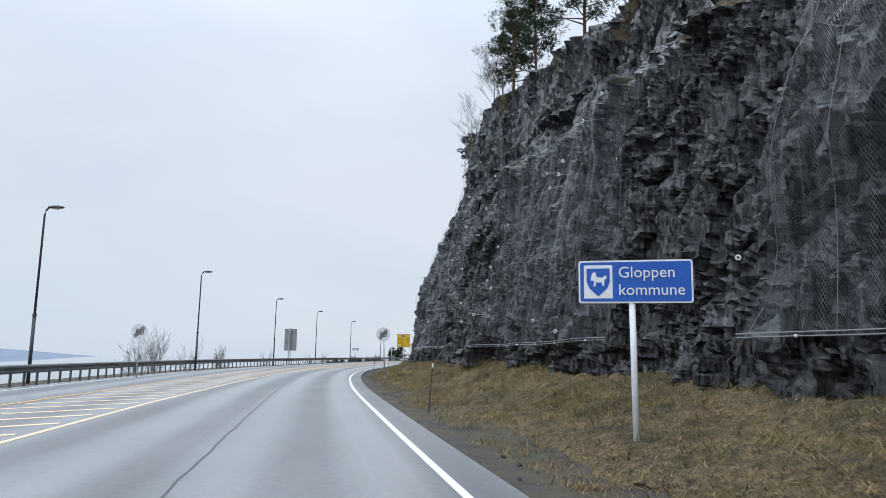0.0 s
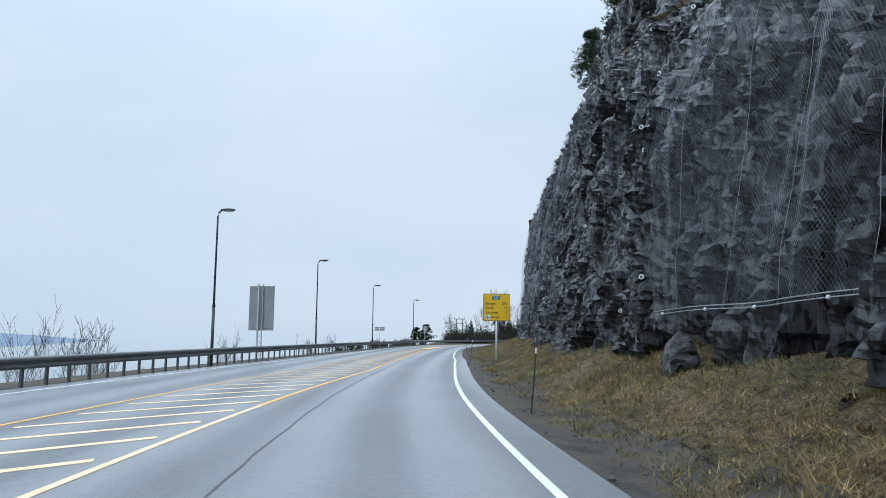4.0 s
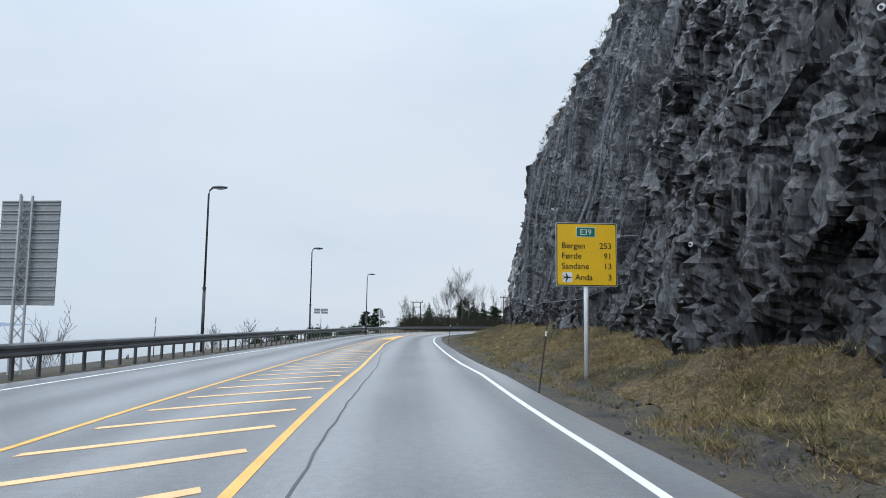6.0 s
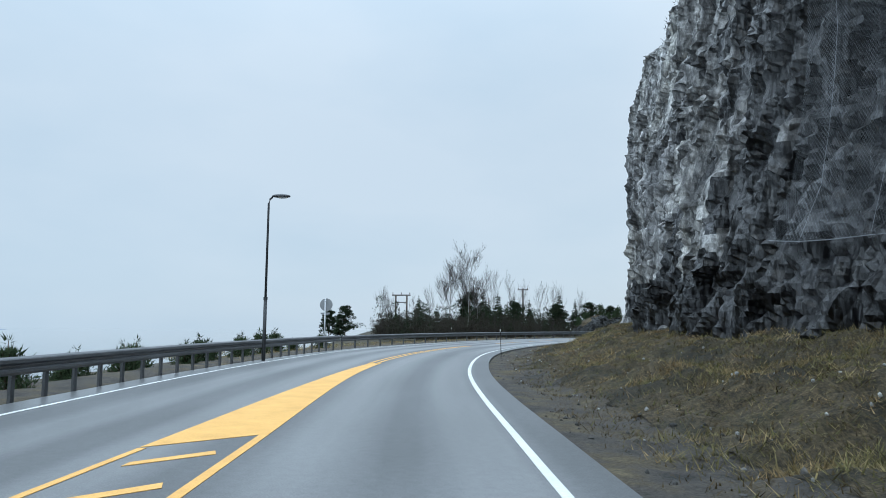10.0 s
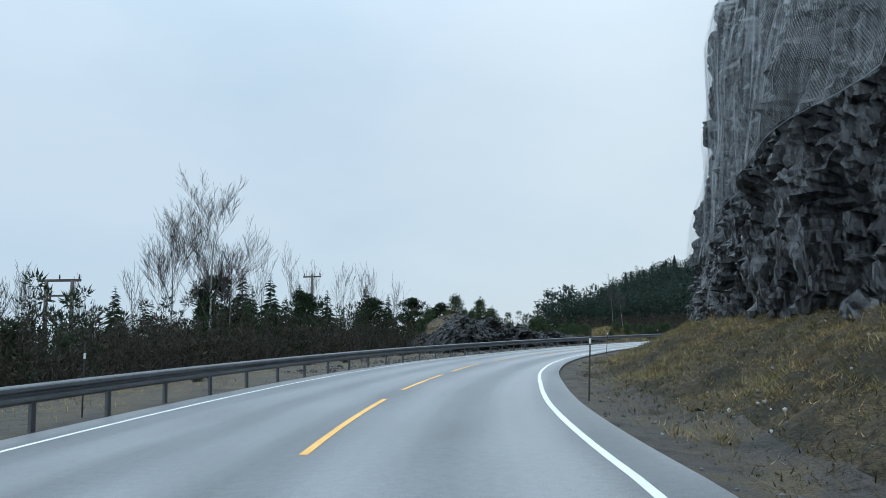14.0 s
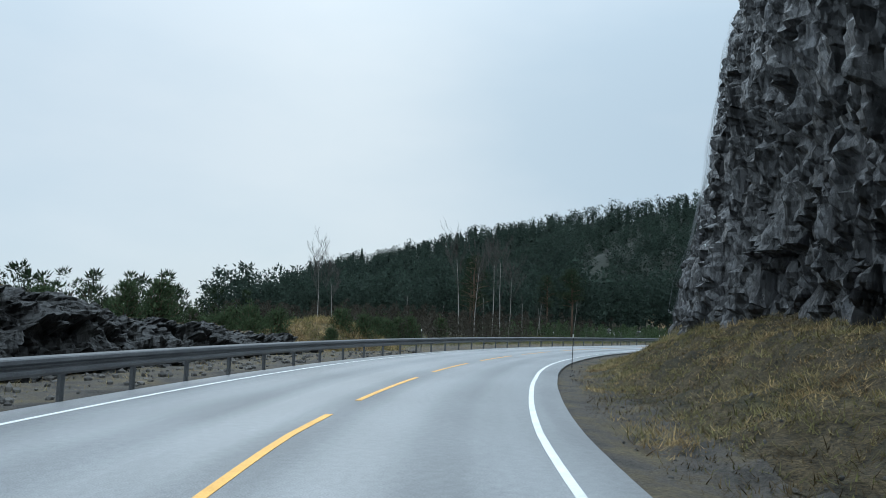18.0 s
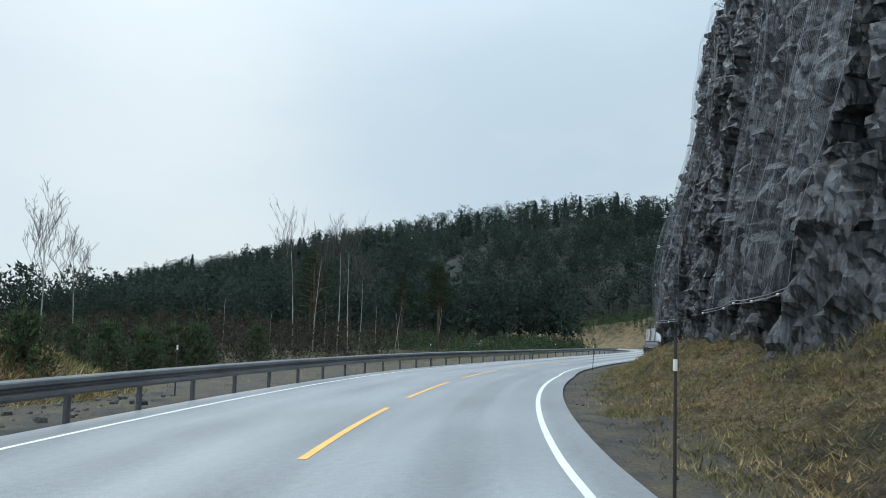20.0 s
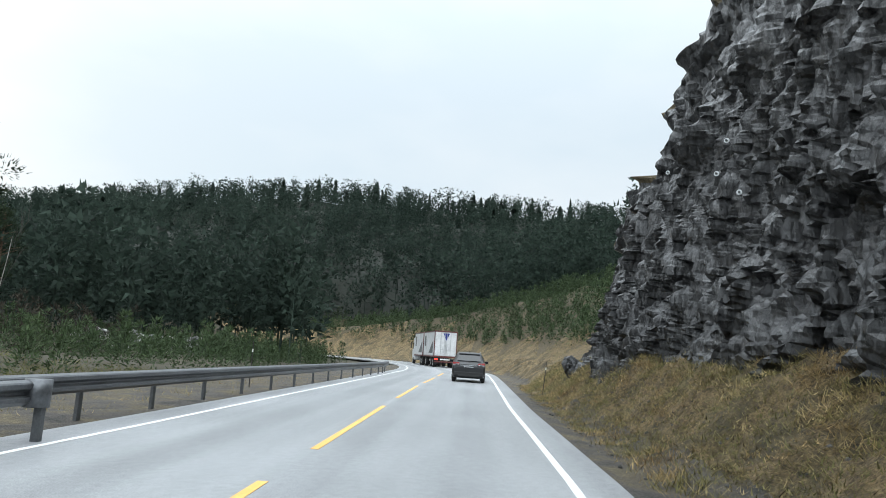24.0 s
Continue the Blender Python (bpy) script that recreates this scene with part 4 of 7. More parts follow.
M_LAMP = material("lamp_housing", (0.07, 0.073, 0.078), 0.5, 0.3)
M_GLASS = material("lamp_glass", (0.5, 0.52, 0.52), 0.15)


def street_lamp(x, y, base, top, toward):
    lamp = thing("street_lamp", pose(x, y, base, 0, 0, toward), "tall slim grey street lamp with a flat head", "street lamp", "lamps along the rail")
    h = top - base
    part("lower_pole", tube([(0, 0, 0), (0, 0, h * 0.42)], [0.07, 0.065], 12), M_POLE, lamp, smooth=True)
    part("upper_pole", tube([(0, 0, h * 0.42), (0, 0, h - 0.25), (0.05, 0, h - 0.08), (0.14, 0, h)], [0.048, 0.04, 0.04, 0.036], 12), M_POLE, lamp, smooth=True)
    part("collar", tube([(0, 0, h * 0.415), (0, 0, h * 0.43)], [0.08, 0.076], 12), M_POLE, lamp)
    part("base_plate", box(0.3, 0.3, 0.03, (0, 0, 0.015), 0.004), M_POLE, lamp)
    b = bmesh.new()
    bmesh.ops.create_uvsphere(b, u_segments=16, v_segments=8, radius=1)
    bmesh.ops.scale(b, vec=(0.36, 0.16, 0.085), verts=b.verts)
    for v in b.verts:
        v.co.z = max(v.co.z, -0.03)
    bmesh.ops.translate(b, vec=(0.46, 0, h + 0.03), verts=b.verts)
    head = part("head", b, M_LAMP, lamp, smooth=True)
    b = bmesh.new()
    bmesh.ops.create_uvsphere(b, u_segments=12, v_segments=6, radius=1)
    bmesh.ops.scale(b, vec=(0.24, 0.12, 0.05), verts=b.verts)
    bmesh.ops.translate(b, vec=(0.5, 0, h - 0.005), verts=b.verts)
    part("lens", b, M_GLASS, head, smooth=True)
    return lamp


for _x, _y, _z in ((-14.5, 9.0, 7.0), (-16.95, 27.7, 6.95), (-18.85, 50.2, 6.95), (-19.75, 74.3, 6.9), (-19.95, 96.3, 6.95), (-18.75, 118.3, 6.62), (-16.08, 138.35, 6.1)):
    street_lamp(_x, _y, -0.5, _z, -4)

# ---- signs ----
M_GALV = grainy("sign_post_metal", (0.4, 0.41, 0.42), (0.62, 0.63, 0.64), 1.5, 0.5, 0.5, fine=25, bump=0.05)
M_SIGN_WHITE = grainy("sign_white", (0.66, 0.67, 0.68), (0.84, 0.85, 0.86), 2.0, 0.4, fine=12, bump=0.02)
M_SIGN_BLUE = grainy("sign_blue", (0.006, 0.07, 0.36), (0.01, 0.11, 0.5), 1.5, 0.4, bump=0.02)
M_SIGN_YELLOW = grainy("sign_yellow", (0.75, 0.44, 0.01), (0.9, 0.55, 0.015), 1.5, 0.4, bump=0.02)
M_SIGN_GREEN = material("sign_green", (0.01, 0.16, 0.1), 0.4)
M_BLACK = material("sign_black", (0.012, 0.012, 0.013), 0.5)
M_FADED = material("sign_faded_grey", (0.06, 0.063, 0.066), 0.5)
M_ALU = grainy("sign_back_aluminium", (0.26, 0.27, 0.28), (0.4, 0.41, 0.42), 1.0, 0.5, 0.5, fine=15, bump=0.05)


def letters(text, size, at, mat, parent, align="LEFT", thick=0.004):
    """Built-in lettering, stood up on a sign's face that looks along -y."""
    cu = bpy.data.curves.new("lettering", "FONT")
    cu.body, cu.size, cu.align_x, cu.extrude, cu.resolution_u = text, size, align, thick, 3
    tmp = bpy.data.objects.new("tmp_text", cu)
    scene.collection.objects.link(tmp)
    me = bpy.data.meshes.new_from_object(tmp.evaluated_get(bpy.context.evaluated_depsgraph_get()))
    bpy.data.objects.remove(tmp)
    me.transform(pose(*at, 90, 0, 0))
    me.materials.append(mat)
    ob = new("lettering", me)
    ob.parent = parent
    return ob


def rounded(w, h, r, steps=4):
    pts = []
    for cx, cz, a0 in ((w / 2 - r, h / 2 - r, 0), (-w / 2 + r, h / 2 - r, 90), (-w / 2 + r, -h / 2 + r, 180), (w / 2 - r, -h / 2 + r, 270)):
        for k in range(steps + 1):
            a = radians(a0 + 90 * k / steps)
            pts.append((cx + r * math.cos(a), cz + r * math.sin(a)))
    return pts


def shifted(pts, x, z):
    return [(a + x, b + z) for a, b in pts]


def disc(r, n=40):
    return [(r * math.cos(2 * math.pi * k / n), r * math.sin(2 * math.pi * k / n)) for k in range(n)]


# municipal boundary sign
_x, _y = 2.5, 10.6
town_sign = thing("boundary_sign", pose(_x, _y, -0.05, 0, 0, -14), "blue municipal boundary sign on a white post in the grass", "road sign")
part("post", tube([(0.0, 0.06, -0.2), (-0.03, 0.06, 2.8)], [0.048, 0.048], 14), M_SIGN_WHITE, town_sign, "white painted post", True)
part("base", tube([(0, 0.06, -0.02), (0, 0.06, 0.06)], [0.085, 0.075], 12), M_GALV, town_sign)
_pan = part("panel", prism(rounded(1.64, 0.64, 0.04), 0.03, "y"), M_SIGN_WHITE, town_sign)
_pan.location = (0.02, 0, 2.53)
_blue = part("blue_field", prism(rounded(1.59, 0.59, 0.03), 0.006, "y", at=-0.006), M_SIGN_BLUE, _pan)
_crest = part("crest_field", prism(rounded(0.42, 0.5, 0.01), 0.004, "y", at=-0.011), M_SIGN_WHITE, _pan)
_crest.location = (-0.53, 0, 0)
part("shield", prism([(-0.7, 0.2), (-0.36, 0.2), (-0.36, 0.0), (-0.4, -0.1), (-0.53, -0.22), (-0.66, -0.1), (-0.7, 0.0)], 0.004, "y", at=-0.0155), M_SIGN_BLUE, _pan)
part("emblem", prism([(-0.64, 0.02), (-0.62, 0.13), (-0.57, 0.15), (-0.55, 0.07), (-0.47, 0.06), (-0.42, 0.1), (-0.4, 0.06), (-0.44, 0.02), (-0.44, -0.06), (-0.47, -0.06), (-0.48, -0.01), (-0.56, -0.01), (-0.57, -0.07), (-0.6, -0.07), (-0.59, 0.01)], 0.003, "y", at=-0.019), M_SIGN_WHITE, _pan)
letters("Gloppen", 0.235, (-0.24, -0.012, 0.06), M_SIGN_WHITE, _pan)
letters("kommune", 0.235, (-0.24, -0.012, -0.2), M_SIGN_WHITE, _pan)


def speed_sign(x, y, base, centre_z, turn, lean, r, crossed):
    """A round sign that ends a speed limit of 50."""
    sign = thing("speed_sign", pose(x, y, base, 0, lean, turn), "round white end-of-limit sign with faded digits and black slashes", "road sign", "speed signs")
    h = centre_z - base
    part("post", tube([(0, 0.05, -0.15), (0, 0.05, h + r * 0.8)], [0.036, 0.036], 14), M_GALV, sign, smooth=True)
    part("base", tube([(0, 0.05, -0.02), (0, 0.05, 0.05)], [0.07, 0.06], 12), M_GALV, sign)
    face = part("face", prism(disc(r), 0.025, "y"), M_SIGN_WHITE, sign)
    face.location = (0, 0, h)
    part("back_ring", prism(disc(r * 1.015), 0.012, "y", at=0.014), M_GALV, face)
    letters("50", r * 1.12, (0, -0.004, -r * 0.4), M_FADED, face, "CENTER")
    if crossed:
        for k in (-1.5, -0.5, 0.5, 1.5):
            o = k * r * 0.135
            half = math.sqrt(max(r * r * 0.92 - o * o, 0.01)) * 0.9
            u, v, w = math.cos(radians(48)), math.sin(radians(48)), r * 0.032
            q = [(-half * u - o * v - w * v, -half * v + o * u + w * u), (half * u - o * v - w * v, half * v + o * u + w * u), (half * u - o * v + w * v, half * v + o * u - w * u), (-half * u - o * v + w * v, -half * v + o * u - w * u)]
            part("slash", prism(q[::-1], 0.004, "y", at=-0.012), M_BLACK, face)
    for sx in (-0.12, 0.12):
        for sz in (-r * 0.86, r * 0.86):
            part("bolt", prism(shifted(disc(0.014, 8), sx * 0.3, sz), 0.006, "y", at=-0.006), M_GALV, face)
    return sign


speed_sign(-4.22, 38.6, 0.12, 2.42, 5, -3.4, 0.37, True)
speed_sign(-16.6, 36.2, -0.2, 2.28, 12, 0, 0.4, True)

# direction sign
_x, _y = spot(83.1, -4.22)
dsign = thing("direction_sign", pose(float(_x), float(_y), 0.05, 0, 0, 2), "yellow distance sign with black lettering on a white post", "road sign")
part("post", tube([(0, 0.07, -0.2), (0, 0.07, 3.5)], [0.055, 0.055], 14), M_SIGN_WHITE, dsign, "white painted post", True)
_pan = part("panel", prism(rounded(1.46, 1.5, 0.03), 0.03, "y"), M_GALV, dsign)
_pan.location = (0, 0, 2.9)
_blk = part("border", prism(rounded(1.43, 1.47, 0.03), 0.004, "y", at=-0.004), M_BLACK, _pan)
part("yellow_field", prism(rounded(1.39, 1.43, 0.03), 0.004, "y", at=-0.008), M_SIGN_YELLOW, _pan)
_g = part("route_border", prism(shifted(rounded(0.46, 0.24, 0.02), -0.02, 0.53), 0.004, "y", at=-0.012), M_SIGN_WHITE, _pan)
part("route_field", prism(shifted(rounded(0.43, 0.21, 0.02), -0.02, 0.53), 0.004, "y", at=-0.016), M_SIGN_GREEN, _pan)
letters("E39", 0.19, (-0.02, -0.02, 0.465), M_SIGN_WHITE, _pan, "CENTER", 0.002)
for _t, _n, _z in (("Bergen", "253", 0.14), ("Førde", "91", -0.1), ("Sandane", "13", -0.34)):
    letters(_t, 0.2, (-0.6, -0.012, _z), M_BLACK, _pan)
    letters(_n, 0.2, (0.6, -0.012, _z), M_BLACK, _pan, "RIGHT")
letters("Anda", 0.2, (-0.28, -0.012, -0.6), M_BLACK, _pan)
letters("3", 0.2, (0.6, -0.012, -0.6), M_BLACK, _pan, "RIGHT")
part("airport_field", prism(shifted(rounded(0.23, 0.23, 0.01), -0.46, -0.54), 0.004, "y", at=-0.012), M_SIGN_WHITE, _pan)
_px, _pz = -0.46, -0.54
part("airport_symbol", prism(shifted([(0.1, 0.0), (0.08, 0.015), (0.02, 0.017), (-0.03, 0.1), (-0.05, 0.1), (-0.025, 0.017), (-0.07, 0.015), (-0.09, 0.045), (-0.1, 0.045), (-0.09, 0.0), (-0.1, -0.045), (-0.09, -0.045), (-0.07, -0.015), (-0.025, -0.017), (-0.05, -0.1), (-0.03, -0.1), (0.02, -0.017), (0.08, -0.015)], _px, _pz), 0.003, "y", at=-0.016), M_BLACK, _pan)

# back of a large sign on a lattice mast, seen from behind
_x, _y = spot(83.8, 9.05)
bsign = thing("sign_back", pose(float(_x), float(_y), -0.3, 0, 0, -8), "ribbed grey back of a large road sign on a lattice mast", "road sign")
_pan = part("panel", box(1.5, 0.02, 2.5, (0.05, 0.1, 3.15), 0.004), M_ALU, bsign)
for _k in range(11):
    for _d in (0.0, 0.07):
        part("rib", box(1.48, 0.035, 0.022, (0.05, 0.075, 2.05 + _k * 0.225 + _d), 0.003), M_ALU, bsign)
for _sx, _sy in ((-0.14, 0.0), (0.14, 0.0), (0.0, -0.22)):
    part("mast_tube", tube([(_sx, _sy, -0.3), (_sx, _sy, 4.5)], [0.03, 0.03], 8), M_GALV, bsign)
for _k in range(13):
    _z0 = 0.1 + _k * 0.33
    for (_ax, _ay), (_bx, _by) in (((-0.14, 0), (0.14, 0)), ((0.14, 0), (0, -0.22)), ((0, -0.22), (-0.14, 0))):
        part("lacing", tube([(_ax, _ay, _z0), (_bx, _by, _z0 + 0.33)], [0.012, 0.012], 5), M_GALV, bsign)

# two small plates on one post, seen from behind
_x, _y = spot(124.3, 7.75)
psign = thing("plate_sign", pose(float(_x), float(_y), -0.4, 0, 0, 2), "two narrow grey sign plates on a steel post behind the guardrail", "road sign")
part("post", tube([(0, 0, -0.2), (0, 0, 2.72)], [0.04, 0.04], 10), M_GALV, psign, smooth=True)
for _z in (2.42, 2.64):
    part("plate", box(1.1, 0.025, 0.18, (0, 0.05, _z), 0.008), M_ALU, psign)
    part("clamp", box(0.1, 0.05, 0.05, (0, 0.02, _z), 0.006), M_GALV, psign)

# round sign with a plate, seen from behind
rsign = thing("round_sign", pose(-15.6, 154.6, -0.6, 0, 0, -6), "grey back of a round sign above a small plate", "road sign")
part("post", tube([(0, 0, -0.3), (0, 0, 3.5)], [0.045, 0.045], 10), M_GALV, rsign, smooth=True)
_fc = part("face", prism(shifted(disc(0.37), 0.05, 3.12), 0.03, "y", at=0.05), M_ALU, rsign)
part("rim", prism(shifted(disc(0.385), 0.05, 3.12), 0.012, "y", at=0.06), M_GALV, _fc)
part("plate", box(0.55, 0.025, 0.1, (0, 0.06, 2.6), 0.006), M_ALU, rsign)
part("plate", box(0.4, 0.025, 0.05, (0.0, 0.06, 2.52), 0.006), M_ALU, rsign)

# ---- marker stakes ----
M_STAKE = material("stake_dark", (0.035, 0.03, 0.028), 0.6)
M_REFLECT = material("stake_reflector", (0.75, 0.74, 0.7), 0.35)
stake = None
STAKES = [(18.4, -2.9, 4), (57.6, -2.85, 5), (81.2, -2.75, 7), (113.8, -2.3, 6), (146.0, -2.45, -2), (173.4, -2.4, 4), (201.4, -2.0, 7), (230.5, -2.15, 2), (261.2, -2.05, 4), (300.0, -3.1, 5), (92.5, 9.0, 1), (152.5, 8.4, 0), (171.5, 7.3, 1), (262, 7.0, 1), (292, 7.0, 0), (240, 7.2, 0)]
for _s, _l, _lean in STAKES:
    _x, _y = spot(_s, _l)
    _z = float(verge_height(np.array([_s]), np.array([_l]))[0]) if _l < 0 else -0.1
    _m = pose(float(_x), float(_y), _z, 0, _lean, bearing(_s))
    if stake is None:
        stake = thing("marker_stake", _m, "thin dark snow marker stake with a pale reflector band", "marker stake", "marker stakes")
        part("stake", tube([(0, 0, -0.1), (0, 0, 1.5)], [0.018, 0.014], 7), M_STAKE, stake)
        part("reflector", tube([(0, 0, 1.16), (0, 0, 1.27)], [0.022, 0.022], 7), M_REFLECT, stake)
    else:
        copy_thing(stake, _m)

# ---- wire nets hung over the rock ----
M_NET_WIRE = material("net_wire", (0.25, 0.26, 0.28), 0.55, 0.3)
M_CABLE = material("steel_cable", (0.4, 0.41, 0.42), 0.5, 0.5)
M_PLATE = grainy("galvanised_plate", (0.6, 0.61, 0.62), (0.85, 0.86, 0.86), 4.0, 0.4, 0.2, fine=30, bump=0.05)
_clat, _cz = CLIFF


def face_at(s, v):
    """Offset and height of the rock surface at station s, step v of the face (0 to 2)."""
    i = int(np.clip(np.searchsorted(CS, s), 1, len(CS) - 2))
    j = int(np.clip(np.searchsorted(CV, v), 1, len(CV) - 2))
    return float(_clat[i - 1:i + 2, j - 1:j + 2].min()), float(_cz[i, j])


def step_at(s, z):
    i = int(np.clip(np.searchsorted(CS, s), 1, len(CS) - 2))
    j = int(np.argmin(np.abs(_cz[i, :len(CV) - 14] - z)))
    return CV[j]


def rock_net(s0, s1, low, high, label, mat=M_NET, cable=M_CABLE, clamps=True):
    """A net from height low(s) up to step high(s) on the face, lying on the outermost rock."""
    ss = np.arange(s0, s1 + 0.01, 0.4)
    rows = 44
    lat = np.zeros((len(ss), rows))
    zz = np.zeros((len(ss), rows))
    for a, s in enumerate(ss):
        v0, v1 = step_at(s, float(low(s))), float(high(s))
        for b in range(rows):
            lat[a, b], zz[a, b] = face_at(s, v0 + (v1 - v0) * b / (rows - 1))
    out = lat.copy()
    for k in range(1, 3):
        out[k:] = np.minimum(out[k:], lat[:-k] + 0.06 * k)
        out[:-k] = np.minimum(out[:-k], lat[k:] + 0.06 * k)
    hang = np.minimum.accumulate(out[:, ::-1] + 0.012 * np.arange(rows), axis=1)[:, ::-1] - 0.012 * np.arange(rows)[::-1]
    out = np.minimum(out, hang * 0.55 + out * 0.45)
    for _ in range(2):
        out[1:-1] = (out[:-2] + out[1:-1] * 2 + out[2:]) / 4
        out[:, 1:-1] = (out[:, :-2] + out[:, 1:-1] * 2 + out[:, 2:]) / 4
    fold = (0.06 * np.sin(ss * 2.3)[:, None] + 0.05 * np.sin(ss * 5.1 + 1)[:, None] + 0.07 * np.sin(ss * 1.1 + 2)[:, None]) * np.linspace(0.6, 1.2, rows)[None, ::-1]
    out = out - 0.14 + fold
    x, y = spot(ss[:, None], -out)
    v = np.stack([x, y, zz], -1)
    me = mesh_of("net", v.reshape(-1, 3), grid_faces(len(ss), rows), [mat], smooth=True)
    drop = np.concatenate([np.zeros((len(ss), 1)), np.cumsum(np.linalg.norm(np.diff(v, axis=1), axis=2), axis=1)], 1)
    uv = np.stack([np.repeat(ss[:, None], rows, 1), drop], -1).reshape(-1, 2)
    layer = me.uv_layers.new(name="UVMap")
    idx = np.zeros(len(me.loops), np.int32)
    me.loops.foreach_get("vertex_index", idx)
    layer.data.foreach_set("uv", uv[idx].astype(np.float32).ravel())
    net = thing("rock_net", pose(*[float(q) for q in v[0, 0]]), label, "rockfall net", "rockfall nets")
    inv = net.matrix_world.inverted()
    sheet = new("mesh_sheet", me)
    sheet.parent, sheet.matrix_parent_inverse = net, inv
    edge = v[:, 0].copy()
    for _ in range(6):
        edge[1:-1] = (edge[:-2] + edge[1:-1] * 2 + edge[2:]) / 4
    for up in (0.0, 0.07) if clamps else (0.0,):
        line = [(float(q[0]), float(q[1]), float(q[2]) + up) for q in edge[::2]]
        ob = part("bottom_cable", tube(line, [0.01] * len(line), 5), cable, net)
        ob.matrix_parent_inverse = inv
    # seams where the widths of mesh are laced together
    for a in range(0, len(ss), 5):
        line = [tuple(float(c) for c in q) for q in v[a, ::2]]
        ob = part("seam_wire", tube(line, [0.0045] * len(line), 4, False), M_NET_WIRE, net)
        ob.matrix_parent_inverse = inv
    for a in range(2, len(ss), 5) if clamps else ():
        q = edge[a]
        b = bmesh.new()
        bmesh.ops.create_uvsphere(b, u_segments=8, v_segments=5, radius=0.035)
        bmesh.ops.translate(b, vec=tuple(q), verts=b.verts)
        ob = part("clamp", b, M_PLATE, net)
        ob.matrix_parent_inverse = inv
    return net


rock_net(-6, 12.6, table([(-10, 1.9), (20, 1.7)]), table([(-10, 1.5), (20, 1.3)]), "wire net pinned over dark rock above a bottom cable")
rock_net(19.5, 33.2, table([(19, 1.85), (34, 1.75)]), table([(20, 1.05), (34, 1.1)]), "wire net draped over dark rock with bolts")
rock_net(38.4, 47.5, table([(38, 1.8), (48, 1.75)]), table([(38, 1.02), (48, 1.05)]), "wire net lying close over dark rock above a low cable")
rock_net(52.5, 60, table([(50, 1.9), (62, 1.9)]), table([(50, 1.9), (62, 1.9)]), "narrow hanging drape of wire net on dark rock")
rock_net(91, 128, table([(91, 2.85), (95, 2.4), (112, 2.4), (128, 3.2)]), table([(80, 1.9), (130, 1.9)]), "large wire net hanging in long folds over dark rock", cable=M_NET_WIRE, clamps=False)
rock_net(172, 207.6, table([(170, 6.3), (173, 6.1), (184, 5.7), (190, 5.1), (197, 4.8), (205, 4.5), (208, 3.9)]), table([(170, 1.9), (210, 1.8)]), "pale wire net hanging in deep folds with a slanting lower edge", M_NET_NEW, M_NET_WIRE, False)
rock_net(237, 246, table([(230, 2.4), (250, 2.2)]), table([(230, 1.8), (250, 1.8)]), "wire net drape at the edge of the rock face")
rock_net(252, 269, table([(250, 2.2), (257, 2.15), (262, 1.95), (270, 2.0)]), table([(250, 1.7), (272, 1.5)]), "wire net pinned over rock with rows of bolts")

# rock bolts
bolt = None
pinned = None
_r = random.Random(8)
NETTED = [(-6, 12.6), (19.5, 33.2), (38.4, 47.5), (91, 128), (252, 269)]
BOLTED = [(-4, 14, 9), (20, 33, 15), (34, 48, 14), (58, 84, 12), (92, 112, 8), (226, 240, 6), (252, 269, 24)]
PLACES = [(_r.uniform(a, b), _r.uniform(0.18, 1.12)) for a, b, n in BOLTED for k in range(n)]
PLACES += [(s, step_at(s, z)) for s, z in ((286.2, 7.0), (290.9, 7.4), (285.6, 5.6), (286.4, 6.2), (36.3, 9.1), (34.0, 5.7), (33.0, 3.3), (31.9, 3.4))]
for _s, _v in PLACES:
    _la, _zz = face_at(_s, _v)
    _net = any(a < _s < b for a, b in NETTED)
    _x, _y = spot(_s, -_la + (0.3 if _net else 0.12))
    _m = pose(float(_x), float(_y), _zz, 0, 0, bearing(_s) + _r.uniform(25, 70))
    if (pinned if _net else bolt) is not None:
        copy_thing(pinned if _net else bolt, _m)
        continue
    _b = thing("rock_bolt", _m, "bright bolt plate with anchor cables pinning the wire net" if _net else "round galvanised bolt plate anchored in the rock", "rock bolt", "net bolts" if _net else "rock bolts")
    part("plate", prism(disc(0.065, 14), 0.02, "x", at=-0.05), M_PLATE, _b)
    part("nut", prism(disc(0.03, 6), 0.05, "x", at=-0.09), M_STEEL, _b)
    part("rod", tube([(-0.12, 0, 0), (0.5, 0, 0)], [0.014, 0.014], 6), M_STEEL_DARK, _b)
    if _net:
        part("anchor_cable", tube([(0, 0, 0), (0.1, -0.35, 0.01), (0.18, -0.7, -0.02)], [0.006, 0.006, 0.006], 5), M_CABLE, _b)
        part("anchor_cable", tube([(0, 0, 0), (0.0, 0.2, -0.03)], [0.006, 0.006], 5), M_CABLE, _b)
        pinned = _b
    else:
        bolt = _b


# ---- plants ----
M_BARK = grainy("pine_bark", (0.05, 0.035, 0.025), (0.16, 0.1, 0.065), 2.0, 0.9, fine=14, bump=0.6, depth=0.03)
M_BIRCH = grainy("birch_bark", (0.1, 0.09, 0.08), (0.38, 0.365, 0.34), 1.5, 0.85, fine=9, bump=0.4, depth=0.02)
M_TWIG = grainy("bare_twigs", (0.034, 0.028, 0.026), (0.085, 0.072, 0.065), 1.0, 0.9, fine=8)
M_NEEDLE = leafy(vary(grainy("pine_needles", (0.012, 0.021, 0.011), (0.04, 0.056, 0.027), 0.5, 0.8, fine=4), 0.5))
